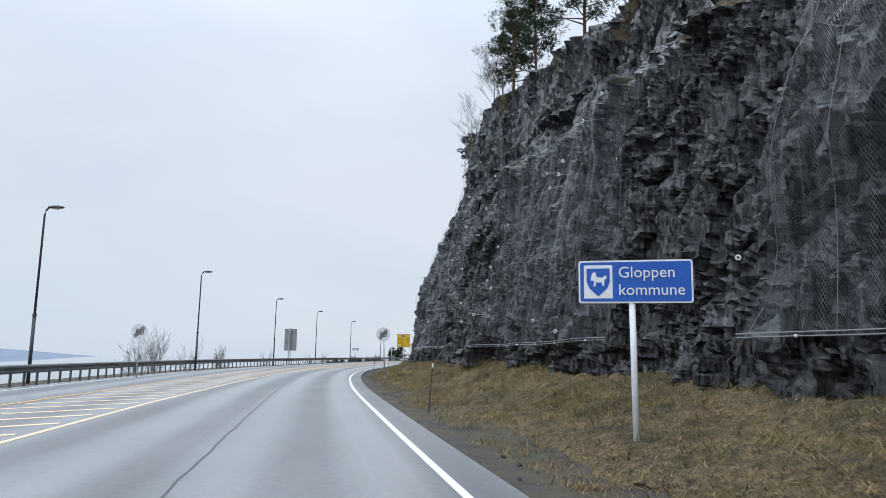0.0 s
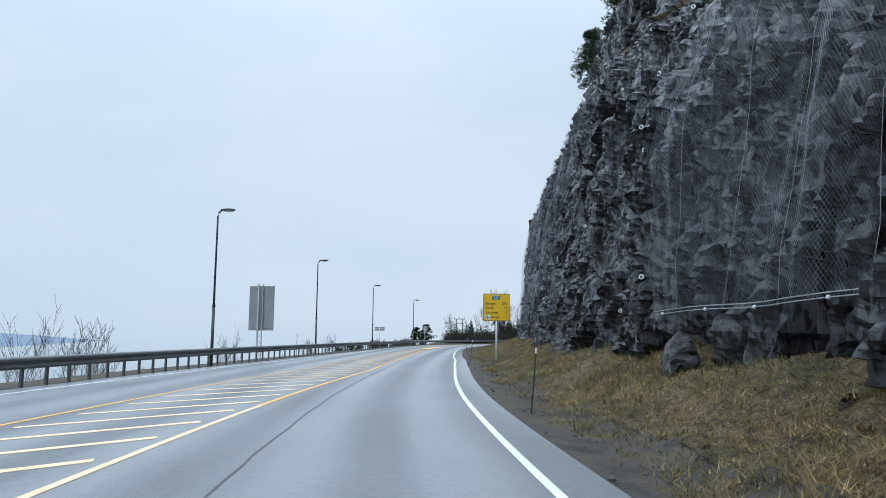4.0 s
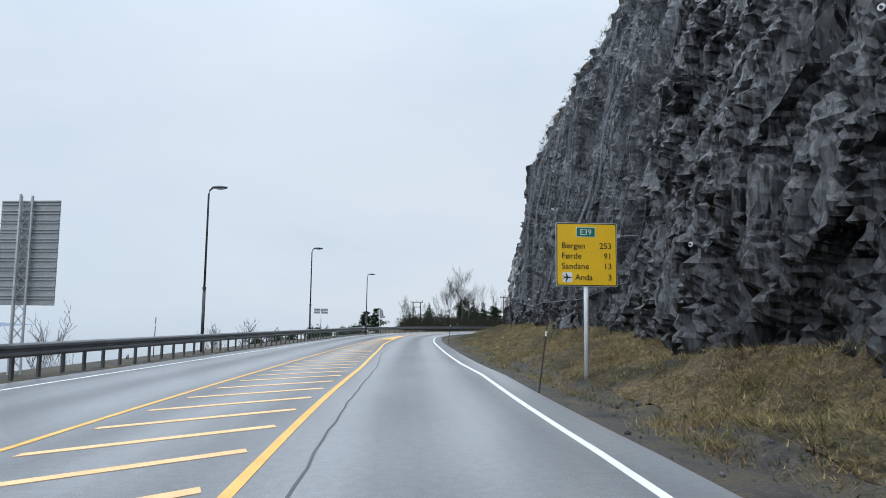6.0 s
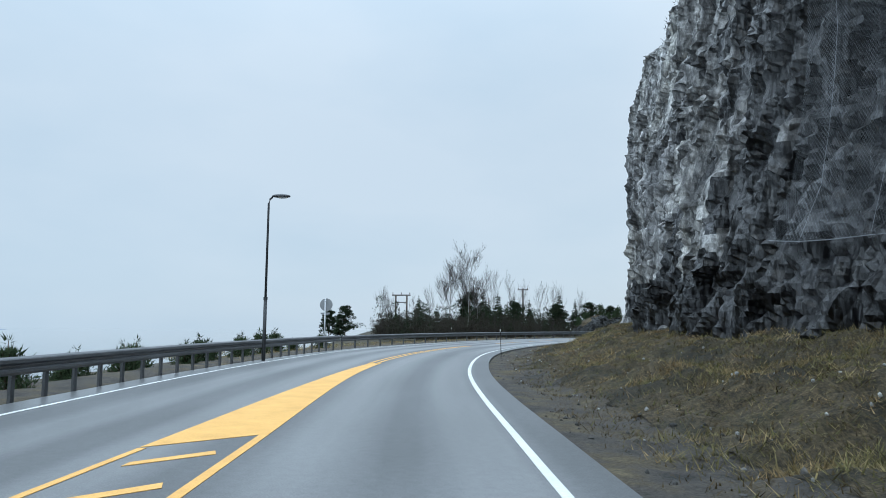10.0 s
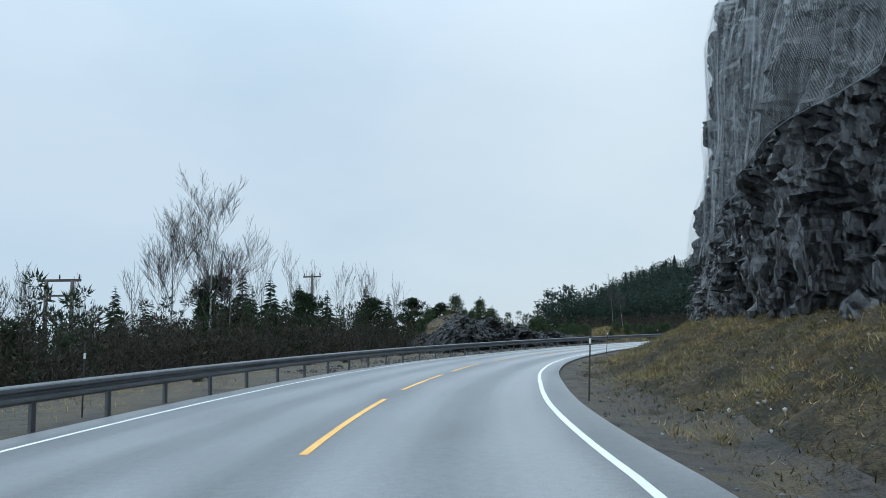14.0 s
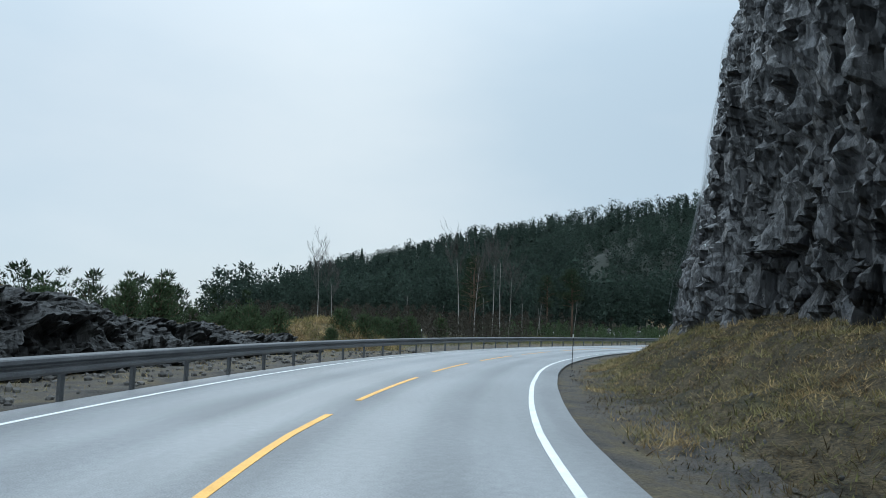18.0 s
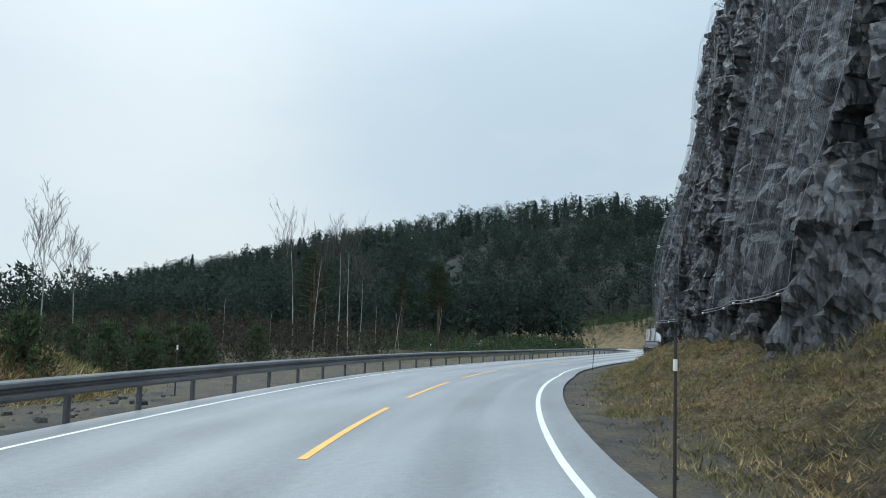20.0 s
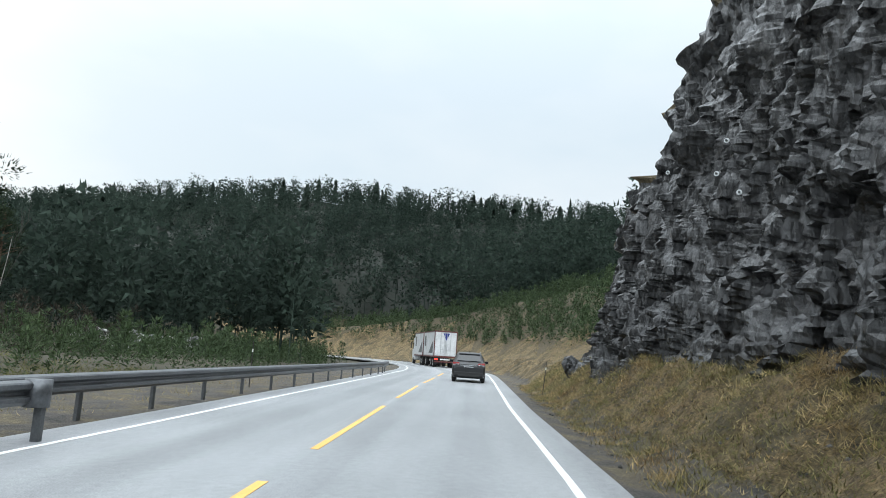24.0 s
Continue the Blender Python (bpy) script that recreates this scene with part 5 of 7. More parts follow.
M_YOUNG = leafy(vary(grainy("young_pine_needles", (0.03, 0.05, 0.024), (0.08, 0.11, 0.052), 0.4, 0.8, fine=4), 0.45))
# lighter, bluer needle colour that carries the damp-air haze over the hill
M_FOREST = leafy(vary(grainy("hazed_forest_needles", (0.021, 0.033, 0.026), (0.05, 0.072, 0.055), 0.02, 0.85, fine=0.3), 0.3))
M_SCRUB = leafy(vary(grainy("bare_scrub", (0.022, 0.021, 0.016), (0.066, 0.058, 0.044), 0.3, 0.9, fine=3), 0.45))


def sprays(centres, radii, count, size, seed, up=0.3, flat=0.8, wide=0.13):
    """Needle sprays: thin triangles spread round each centre, pointing outwards and a little up."""
    r = np.random.RandomState(seed)
    c = np.repeat(np.asarray(centres, float), count, 0)
    rad = np.repeat(np.asarray(radii, float), count)
    d = r.normal(size=c.shape)
    d /= np.linalg.norm(d, axis=1)[:, None]
    at = c + d * rad[:, None] * (r.uniform(0.25, 1, len(c)) ** 0.6)[:, None] * (1, 1, flat)
    out = d + (0, 0, up)
    out /= np.linalg.norm(out, axis=1)[:, None]
    side = np.cross(out, r.normal(size=c.shape))
    side /= np.linalg.norm(side, axis=1)[:, None] + 1e-9
    ln = size * r.uniform(0.6, 1.4, len(c))[:, None]
    v = np.stack([at - side * ln * wide, at + side * ln * wide, at + out * ln], 1).reshape(-1, 3)
    return v, np.arange(len(v)).reshape(-1, 3)


def whorls(h, reach, layers, per, seed, width=0.16, droop=0.25, low=0.08, power=0.85):
    """Branches of a conifer in whorls, each a bent blade of two folded strips."""
    r = np.random.RandomState(seed)
    v, f = [], []
    for k in range(layers):
        u = low + (1 - low) * (k + r.uniform(-0.3, 0.3)) / layers
        z = h * u
        rr = reach * (1 - u) ** power * r.uniform(0.8, 1.15) + 0.04 * reach
        for q in range(per):
            a = 2 * math.pi * (q + r.uniform(-0.35, 0.35)) / per + k * 0.9
            ln = rr * r.uniform(0.65, 1.15)
            dx, dy = math.cos(a), math.sin(a)
            w = ln * width * r.uniform(0.8, 1.4)
            zz = z + r.uniform(-0.5, 0.5) * h / layers
            i = len(v)
            v += [(0, 0, zz), (dx * ln * 0.5 - dy * w, dy * ln * 0.5 + dx * w, zz - droop * ln * 0.35), (dx * ln * 0.5 + dy * w, dy * ln * 0.5 - dx * w, zz - droop * ln * 0.35), (dx * ln, dy * ln, zz - droop * ln * 0.6), (dx * ln * 0.55, dy * ln * 0.55, zz - droop * ln * 0.1 + w * 0.5)]
            f += [(i, i + 1, i + 4), (i, i + 4, i + 2), (i + 1, i + 3, i + 4), (i + 4, i + 3, i + 2)]
    return np.array(v), np.array(f)


def plant_part(name, v, f, mat, parent):
    soft = np.asarray(f).shape[1] == 3
    ob = tagged(new(name, soft_mesh(name, v, f, mat, crown_normals(v)) if soft else mesh_of(name, v, f, [mat])), kind="stuff")
    ob.parent = parent
    return ob


def limbs(h, seed, spread=0.5, levels=4, trunk=0.012, start=0.3, thin=0.6, forks=(5, 4, 4), lean=0.0):
    """The branching of a bare tree: a list of (points, radii), trunk first."""
    r = random.Random(seed)
    made = []

    def grow(p, d, length, rad, level):
        pts, rads = [p], [rad]
        n = 5 if level == 0 else 3
        q, dd = Vector(p), Vector(d)
        for k in range(n):
            dd = (dd + Vector((r.uniform(-1, 1), r.uniform(-1, 1), r.uniform(-0.2, 0.7))) * (0.05 if level == 0 else 0.16)).normalized()
            q = q + dd * (length / n)
            pts.append(q.copy())
            rads.append(rad * (1 - 0.85 * (k + 1) / n) + 0.0025)
        made.append((level, pts, rads))
        if level + 1 >= levels:
            return
        count = forks[min(level, len(forks) - 1)] * (3 if level == 0 else 1)
        for k in range(count):
            u = start + (1 - start) * (k + r.random()) / count if level == 0 else 0.25 + 0.75 * (k + r.random()) / count
            i = min(int(u * n), n - 1)
            t = u * n - i
            at = pts[i].lerp(pts[i + 1], t)
            a = r.uniform(0, 6.283)
            side = Vector((math.cos(a), math.sin(a), 0))
            nd = (dd * (1 - spread) + side * spread + Vector((0, 0, 0.25))).normalized()
            grow(at, nd, length * (0.46 if level == 0 else 0.55) * (1.15 - 0.6 * u if level == 0 else 1) * r.uniform(0.75, 1.2), max(rad * (1 - u * 0.8) * 0.45, 0.005), level + 1)

    grow(Vector((0, 0, -0.2)), Vector((lean, 0, 1)).normalized(), h, h * trunk, 0)
    return made


def bare_tree(name, x, y, z, h, seed, label, category="tree", spread=0.5, start=0.3, trunk=0.012, levels=4, forks=(5, 4, 4), bark=None, lean=0.0, group="bare trees"):
    tree = thing(name, pose(x, y, z, 0, 0, seed * 47 % 360), label, category, group)
    made = limbs(h, seed, spread, levels, trunk, start, forks=forks, lean=lean)
    b = bmesh.new()
    for level, pts, rads in made[:1]:
        tube(pts, rads, 8, True, b)
    part("trunk", b, bark or M_BIRCH, tree, smooth=True)
    v, f = [], []
    for level, pts, rads in made[1:]:
        for k in range(len(pts) - 1):
            p0, p1 = pts[k], pts[k + 1]
            d = (p1 - p0).normalized()
            u = d.orthogonal().normalized()
            w = d.cross(u)
            i = len(v)
            for p, rr in ((p0, max(rads[k], 0.009)), (p1, max(rads[k + 1], 0.007))):
                for a in (0, 2.094, 4.189):
                    v.append(p + (u * math.cos(a) + w * math.sin(a)) * rr)
            f += [(i, i + 1, i + 4, i + 3), (i + 1, i + 2, i + 5, i + 4), (i + 2, i, i + 3, i + 5)]
    plant_part("crown", np.array([tuple(q) for q in v]), np.array(f), M_TWIG, tree)
    return tree


def pine(x, y, z, h, seed, label, bare=0.45, wide=0.24, dense=60, group="pines", mat=None, size=0.34, fill=1.4):
    """An old pine: a bare trunk below, limbs and cloud-like clumps of needles above."""
    r = random.Random(seed)
    tree = thing("pine", pose(x, y, z, 0, 0, seed * 61 % 360), label, "tree", group)
    bend = r.uniform(-0.03, 0.03) * h
    part("trunk", tube([(0, 0, -0.4), (bend, 0, h * 0.4), (bend * 0.4, bend, h * 0.75), (0, 0, h * 0.97)], [h * 0.015, h * 0.012, h * 0.009, h * 0.003], 8), M_BARK, tree, smooth=True)
    b = bmesh.new()
    cen, rad = [], []
    n = int((10 + h * 1.1) * fill)
    for k in range(n):
        u = bare + (0.98 - bare) * (k + r.random()) / n
        reach = h * wide * (1.05 - ((u - bare) / (1 - bare)) ** 1.6 * 0.85) * r.uniform(0.5, 1.15)
        a = r.uniform(0, 6.283)
        tip = Vector((math.cos(a) * reach, math.sin(a) * reach, h * u + reach * r.uniform(0.05, 0.45)))
        tube([(0, 0, h * u - 0.1), tuple(tip * 0.55 + Vector((0, 0, h * u * 0.45))), tuple(tip)], [h * 0.007, h * 0.004, h * 0.002], 4, False, b)
        cen.append(tuple(tip))
        rad.append(h * 0.085 * r.uniform(0.6, 1.4))
        cen.append(tuple(tip * 0.6 + Vector((r.uniform(-0.3, 0.3), r.uniform(-0.3, 0.3), h * u * 0.4 + 0.1))))
        rad.append(h * 0.065 * r.uniform(0.6, 1.3))
    part("limb_frame", b, M_BARK, tree)
    v, f = sprays(cen, rad, int(dense * 1.5), size * 0.55, seed, 0.5, 0.5, 0.16)
    plant_part("crown", v, f, mat or M_NEEDLE, tree)
    return tree


def spruce(x, y, z, h, seed, label, reach=0.24, layers=22, per=9, mat=None, group="spruces", name="spruce"):
    tree = thing(name, pose(x, y, z, 0, 0, seed * 53 % 360), label, "tree", group)
    part("trunk", tube([(0, 0, -0.3), (0, 0, h * 0.97)], [h * 0.016, h * 0.002], 7), M_BARK, tree)
    v, f = whorls(h, h * reach, layers, per, seed, 0.2, 0.35)
    plant_part("crown", v, f, mat or M_NEEDLE, tree)
    return tree


def young_pine(x, y, z, h, seed, mat=None, label="bushy young pine with upright shoots"):
    """A young pine: whorls of upward branches, each with needle sprays, and long top shoots."""
    r = random.Random(seed)
    tree = thing("young_pine", pose(x, y, z, 0, 0, seed * 71 % 360), label, "tree", "young pines")
    b = tube([(0, 0, -0.2), (0, 0, h)], [h * 0.02, h * 0.004], 6)
    cen, rad = [(0, 0, h * k / 9) for k in range(3, 10)], [h * 0.05] * 7
    for k in range(7):
        u = 0.08 + 0.82 * k / 7
        for q in range(6):
            a = q * 1.047 + k * 0.6 + r.uniform(-0.3, 0.3)
            ln = h * 0.36 * (1 - u) ** 0.75 * r.uniform(0.75, 1.2)
            tip = (math.cos(a) * ln, math.sin(a) * ln, h * u + ln * 0.75)
            tube([(0, 0, h * u), (tip[0] * 0.6, tip[1] * 0.6, h * u + ln * 0.25), tip], [h * 0.009, h * 0.006, h * 0.003], 4, False, b)
            for t in (0.35, 0.62, 0.85, 1.0):
                cen.append((tip[0] * t, tip[1] * t, h * u + ln * 0.75 * t * t))
                rad.append(h * 0.055)
    part("stem", b, M_BARK, tree)
    v, f = sprays(cen, rad, 15, h * 0.045 + 0.05, seed, 0.8, 1.0)
    plant_part("foliage", v, f, mat or M_YOUNG, tree)
    return tree


def shrub(x, y, z, h, seed, label="leafless grey shrub with thin upright stems", stems=16, group="shrubs"):
    bush = thing("shrub", pose(x, y, z, 0, 0, seed * 37 % 360), label, "shrub", group)
    r = random.Random(seed)
    b = bmesh.new()
    tips = []
    for k in range(stems):
        a, sp = r.uniform(0, 6.283), r.uniform(0.1, 0.45) * h
        top = Vector((math.cos(a) * sp, math.sin(a) * sp, h * r.uniform(0.6, 1.0)))
        tube([(math.cos(a) * 0.1, math.sin(a) * 0.1, -0.1), tuple(top * 0.5 + Vector((0, 0, h * 0.08))), tuple(top)], [0.014, 0.009, 0.004], 4, False, b)
        tips.append(top)
    part("stem_frame", b, M_TWIG, bush)
    v, f = sprays([tuple(t * u) for t in tips for u in (0.55, 0.75, 0.95)], [h * 0.12] * (3 * stems), 7, 0.16, seed, 1.2, 1.2)
    plant_part("foliage", v, f, M_SCRUB, bush)
    return bush


def land_at(x, y):
    return float(land_height(np.array([[x]]), np.array([[y]]))[0, 0])


# trees on the rim of the rock
def rim(s, back, h, seed, kind="pine"):
    v = 2.0 + back / 30.0
    la, zz = face_at(s, min(v, 2.9))
    la = float(cliff_2(s)) + back
    x, y = spot(s, -la)
    z = float(top_z(s)) + back * 0.3 - 0.3
    if kind == "pine":
        return pine(float(x), float(y), z, h, seed, "dark windblown pine on the rim of the rock cutting", 0.3, 0.27, 70, "rim pines")
    return bare_tree("birch", float(x), float(y), z, h, seed, "leafless birch on the rim of the rock cutting", spread=0.55, trunk=0.014)


for _k, (_s, _b, _h, _kind) in enumerate([(40, 0.8, 6.0, "pine"), (44, 0.6, 7.0, "pine"), (47, 1.4, 6.5, "pine"), (50, 0.5, 4.5, "birch"), (52, 1.5, 5.5, "birch"), (36, 2.0, 7.5, "pine"), (68, 0.0, 6.5, "birch"), (72, 0.0, 4.6, "pine"), (76, 1.0, 5.0, "pine"), (86, 0.4, 5.5, "pine"), (89, 1.0, 6.0, "pine"), (98, 0.2, 5.5, "pine"), (101, 0.8, 6.5, "pine"), (30, 2.5, 6, "birch"), (26, 3.0, 7, "pine"), (20, 2, 6, "pine")]):
    rim(_s, _b, _h, 20 + _k, _kind)

# low heather and grass along the rim
_r = np.random.RandomState(12)
_n = 5200
_ss = _r.uniform(-5, 262, _n)
_la = cliff_2(_ss) + _r.uniform(-0.7, 3.0, _n)
_x, _y = spot(_ss, -_la)
_zz = top_z(_ss) + (_la - cliff_2(_ss)) * 0.35 - 0.2
_v, _f = sprays(np.stack([_x, _y, _zz], 1), np.full(_n, 0.2), 7, 0.2, 13, 0.9, 0.6)
tagged(new("rim_heather", soft_mesh("rim_heather", _v, _f, M_SCRUB, np.random.RandomState(4).normal(0, 0.4, _v.shape) + (0, 0, 1))), "brown heather and dry grass on the rim of the rock", "heather", kind="stuff")

# ---- beside the bend: trees, poles and the low rock ----
M_POLE_WOOD = grainy("creosoted_wood", (0.05, 0.04, 0.035), (0.13, 0.11, 0.095), 1.0, 0.9, fine=12, bump=0.4)
M_INSUL = material("insulator", (0.09, 0.05, 0.035), 0.25)

hframe = thing("power_pole", pose(-11.1, 206.6, -1.2, 0, 0, -12), "double wooden power pole with a crossarm and braces", "power pole")
for _x in (-0.75, 0.75):
    part("pole", tube([(_x, 0, -0.3), (_x, 0, 6.5)], [0.15, 0.11], 10), M_POLE_WOOD, hframe, smooth=True)
part("crossarm", box(2.5, 0.14, 0.16, (0, 0, 6.5), 0.01), M_POLE_WOOD, hframe)
part("crossarm", box(1.7, 0.1, 0.12, (0, 0, 5.55), 0.01), M_POLE_WOOD, hframe)
for _x in (-1.15, 0, 1.15):
    part("insulator", tube([(_x, 0, 6.57), (_x, 0, 6.72), (_x, 0, 6.74), (_x, 0, 6.86)], [0.03, 0.06, 0.03, 0.05], 8), M_INSUL, hframe)
for _x in (-0.5, 0.5):
    part("insulator", tube([(_x, 0, 5.5), (_x, 0, 5.3)], [0.05, 0.06], 8), M_INSUL, hframe)
tpole = thing("power_pole", pose(8.1, 223.5, -0.5, 0, 0, -25), "single wooden power pole with a short crossarm", "power pole")
part("pole", tube([(0, 0, -0.3), (0, 0, 7.75)], [0.16, 0.11], 10), M_POLE_WOOD, tpole, smooth=True)
part("crossarm", box(1.7, 0.12, 0.14, (0, 0, 7.55), 0.01), M_POLE_WOOD, tpole)
for _x in (-0.75, 0, 0.75):
    part("insulator", tube([(_x, 0, 7.62), (_x, 0, 7.75), (_x, 0, 7.88)], [0.03, 0.06, 0.04], 8), M_INSUL, tpole)

_r = random.Random(3)
BIRCHES = [(-4.6, 207.5, 8.2, 0.4), (-2.4, 204.6, 9.6, 0.38), (-0.8, 208.5, 7.0, 0.4)]
for _k, (_x, _y, _h, _sp) in enumerate(BIRCHES):
    bare_tree("birch", _x, _y, -0.9, _h, 3 + _k, "tall leafless birch with a broad fine crown", spread=_sp, levels=5, forks=(5, 5, 4, 4), trunk=0.011)
for _k, (_x, _y, _h) in enumerate([(3.0, 218, 8.0), (5.5, 220, 7.5), (10.5, 221, 7.0), (12.5, 223, 6.6), (14.5, 225, 6.8), (9, 226, 7.2), (-14, 211, 6), (-7, 214, 6), (20, 236, 6.6), (-9.5, 200.5, 4.5), (-13.0, 198, 4.5), (-12.5, 205, 5)]):
    bare_tree("birch", _x, _y, -0.8, _h, 40 + _k, "slender leafless birch among undergrowth", spread=0.3, start=0.35, trunk=0.008, forks=(4, 3, 3))
for _k, (_x, _y, _h) in enumerate([(-8.5, 218.3, 5.9), (-6.2, 209.2, 4.6), (0.5, 212, 6.6), (2.5, 211.5, 6.3), (-2.0, 213.5, 6.5), (5.5, 216, 6.0), (16.2, 233.7, 7.2), (19.5, 236, 6.2), (23, 238, 5.6), (-20.5, 222, 4.4), (14.0, 228.5, 5.2), (-11.8, 214, 3.4), (7.5, 214.5, 5.4), (-12.6, 225, 4.0)]):
    spruce(_x, _y, -0.9, _h * 1.15, 60 + _k, "dark green spruce beyond the guardrail", 0.26, 22, 11)
for _k, (_x, _y, _h) in enumerate([(-19.9, 224.6, 4.6), (-22.5, 226, 3.9), (-1.5, 210.5, 6.3), (4.5, 208.8, 5.0), (21, 232, 5.8), (25, 234, 5.2), (12, 216.5, 5.0)]):
    pine(_x, _y, -1.0, _h + 0.5, 80 + _k, "broad dark pine with a flat crown", 0.15, 0.4, 60, size=0.4, fill=3.0)
def open_side(x, y):
    """The open slope towards the fjord, where only low pines grow."""
    return x < -10.2 - 0.054 * (y - 123)


_k = 0
for _s0, _s1, _l0, _l1, _n, _h0, _h1 in ((150, 200, 10, 17, 22, 0.9, 2.2), (158, 205, 15, 30, 46, 1.4, 3.6), (180, 206, 10, 22, 20, 1.5, 3.4), (60, 145, 10.5, 15, 9, 0.9, 1.9), (14, 60, 13, 18, 4, 0.9, 1.6)):
    for _q in range(_n):
        _s, _l = _r.uniform(_s0, _s1), _r.uniform(_l0, _l1)
        if _s < 150:
            _l = float(rail_line(_s)) + _r.uniform(1.2, 4.5)
        _x, _y = spot(_s, _l)
        if _s >= 150 and open_side(_x, _y):
            continue
        shrub(float(_x), float(_y), land_at(float(_x), float(_y)) - 0.05, _r.uniform(_h0, _h1) + (0.35 if _s < 150 else 0), 200 + _k)
        _k += 1
shrub(-16.7, 10.2, land_at(-16.7, 10.2), 3.9, 190, "pale leafless bush behind the guardrail", 30)
shrub(-18.2, 12.4, land_at(-18.2, 12.4), 4.2, 191, "pale leafless bush behind the guardrail", 26)
for _q, (_s, _l, _h) in enumerate([(128, 8.6, 1.7), (130.5, 8.8, 1.2), (134, 9.0, 1.6), (137, 8.4, 1.3), (138.6, 8.6, 1.5), (140, 8.8, 1.3), (142, 8.4, 1.4), (144, 9.2, 1.6), (117, 9.6, 2.0), (113, 10, 1.9), (126.5, 8.9, 1.9), (132, 9.3, 1.6), (135.5, 9.4, 1.8), (146.5, 9.4, 1.7), (149, 9.8, 1.8), (121, 9.4, 1.8), (123, 9.9, 1.7), (152, 10.2, 1.5), (154.5, 9.6, 1.4), (76, 12, 2.4), (78, 14, 2.0), (57, 13, 1.6), (96, 10.5, 1.4)]):
    _x, _y = spot(_s, _l)
    young_pine(float(_x), float(_y), land_at(float(_x), float(_y)) - 0.1, _h + 0.25, 300 + _q)

for _k, (_x, _y, _top) in enumerate([(-31, 71, 3.2), (-29.5, 76.1, 1.9), (-26, 77, 1.7), (-24.5, 72, 1.5), (-23.8, 119, 1.3), (-25, 116, 1.0), (-28.5, 66, 2.6), (-24, 52, 1.8), (-23, 30, 3.6), (-24.5, 33, 3.0), (-22, 27, 2.6), (-27, 98, 1.2)]):
    _z = land_at(_x, _y)
    bare_tree("birch", _x, _y, _z, (_top - _z) * 0.8, 160 + _k, "small bare birch on the slope above the fjord", spread=0.45, start=0.4, trunk=0.01, forks=(5, 4, 3))

# low rock outcrop beside the bend
_n, _m = 250, 70
_S, _V = np.meshgrid(np.linspace(206, 234, _n), np.linspace(0, 1, _m), indexing="ij")
CREST = [(206, 0.2), (207.2, 1.5), (208.6, 2.5), (210, 2.9), (211.5, 2.3), (213.5, 2.6), (216, 2.2), (220, 1.6), (226, 1.1), (231, 0.8), (234, 0.1)]
_crest = table(CREST)(_S)
_front = np.interp(_S, [206, 208, 213, 220, 234], [10.2, 9.5, 9.2, 9.3, 9.8])
_z = -0.5 + (_crest + 0.5) * np.clip(np.sin(np.minimum(_V * 1.25, 1) * math.pi / 2), 0, 1) ** 0.85 - 0.9 * np.clip(_V - 0.8, 0, 1) * 5 * 0.6
_lat = _front + _V ** 2.2 * 3.8
_x, _y = spot(_S, _lat)
_p = np.stack([_x.ravel(), _y.ravel(), _z.ravel()], 1)
_d = (blocks(_p, (1.9, 1.9, 1.2), 17) * 0.5 + blocks(_p, (0.7, 0.7, 0.5), 37) * 0.25 + blocks(_p, (0.3, 0.3, 0.35), 57) * 0.14 + blocks(_p, (0.14, 0.14, 0.2), 58) * 0.05).reshape(_S.shape)
_x, _y = spot(_S, _lat - _d * (1 - _V * 0.6))
_z = _z + _d * 0.45 * np.clip(_V * 3, 0, 1)
_f = grid_faces(_n, _m)[:, ::-1]
_idx = np.where((_V[:-1, :-1].ravel() > 0.7) & (_d[:-1, :-1].ravel() > -0.15), 1, 0)
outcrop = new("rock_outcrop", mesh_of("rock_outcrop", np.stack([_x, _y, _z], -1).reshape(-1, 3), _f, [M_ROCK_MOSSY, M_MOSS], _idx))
tagged(outcrop, "low broken dark mossy rock outcrop behind the guardrail", "rock outcrop", kind="structure")
for _q in range(44):
    _s = _r.uniform(207, 246)
    _l = _r.uniform(11.2, 15) if _s < 232 else _r.uniform(9.5, 17)
    _x, _y = spot(_s, _l)
    _cr = float(table(CREST)(_s)) if _s < 234 else 0.0
    young_pine(float(_x), float(_y), max(_cr - 0.5 - 0.45 * max(_l - 12, 0), -0.1), _r.uniform(1.2, 2.4), 330 + _q)
for _q in range(16):
    _x, _y = spot(_r.uniform(234, 262), _r.uniform(13, 24))
    young_pine(float(_x), float(_y), land_at(float(_x), float(_y)), _r.uniform(1.6, 2.8), 380 + _q)

# loose stones below the outcrop and behind the rail
_r2 = np.random.RandomState(5)
_base = bmesh.new()
bmesh.ops.create_icosphere(_base, subdivisions=1, radius=1)
_bv = np.array([v.co[:] for v in _base.verts])
_bf = np.array([[v.index for v in f.verts] for f in _base.faces])
_base.free()


def rubble(name, s0, s1, l0, l1, n, size, mat, label, zf):
    s = _r2.uniform(s0, s1, n)
    l = _r2.uniform(l0, l1, n)
    x, y = spot(s, l)
    z = zf(s, l)
    sc = size * _r2.uniform(0.4, 1.6, n) ** 1.5
    v = _bv[None] * sc[:, None, None] * _r2.uniform(0.55, 1.2, (n, 1, 3)) * _r2.uniform(0.75, 1.2, (n, len(_bv), 1))
    v = v + np.stack([x, y, z], 1)[:, None]
    f = _bf[None] + (np.arange(n) * len(_bv))[:, None, None]
    tagged(new(name, mesh_of(name, v.reshape(-1, 3), f.reshape(-1, 3), [mat])), label, "stones", kind="stuff")


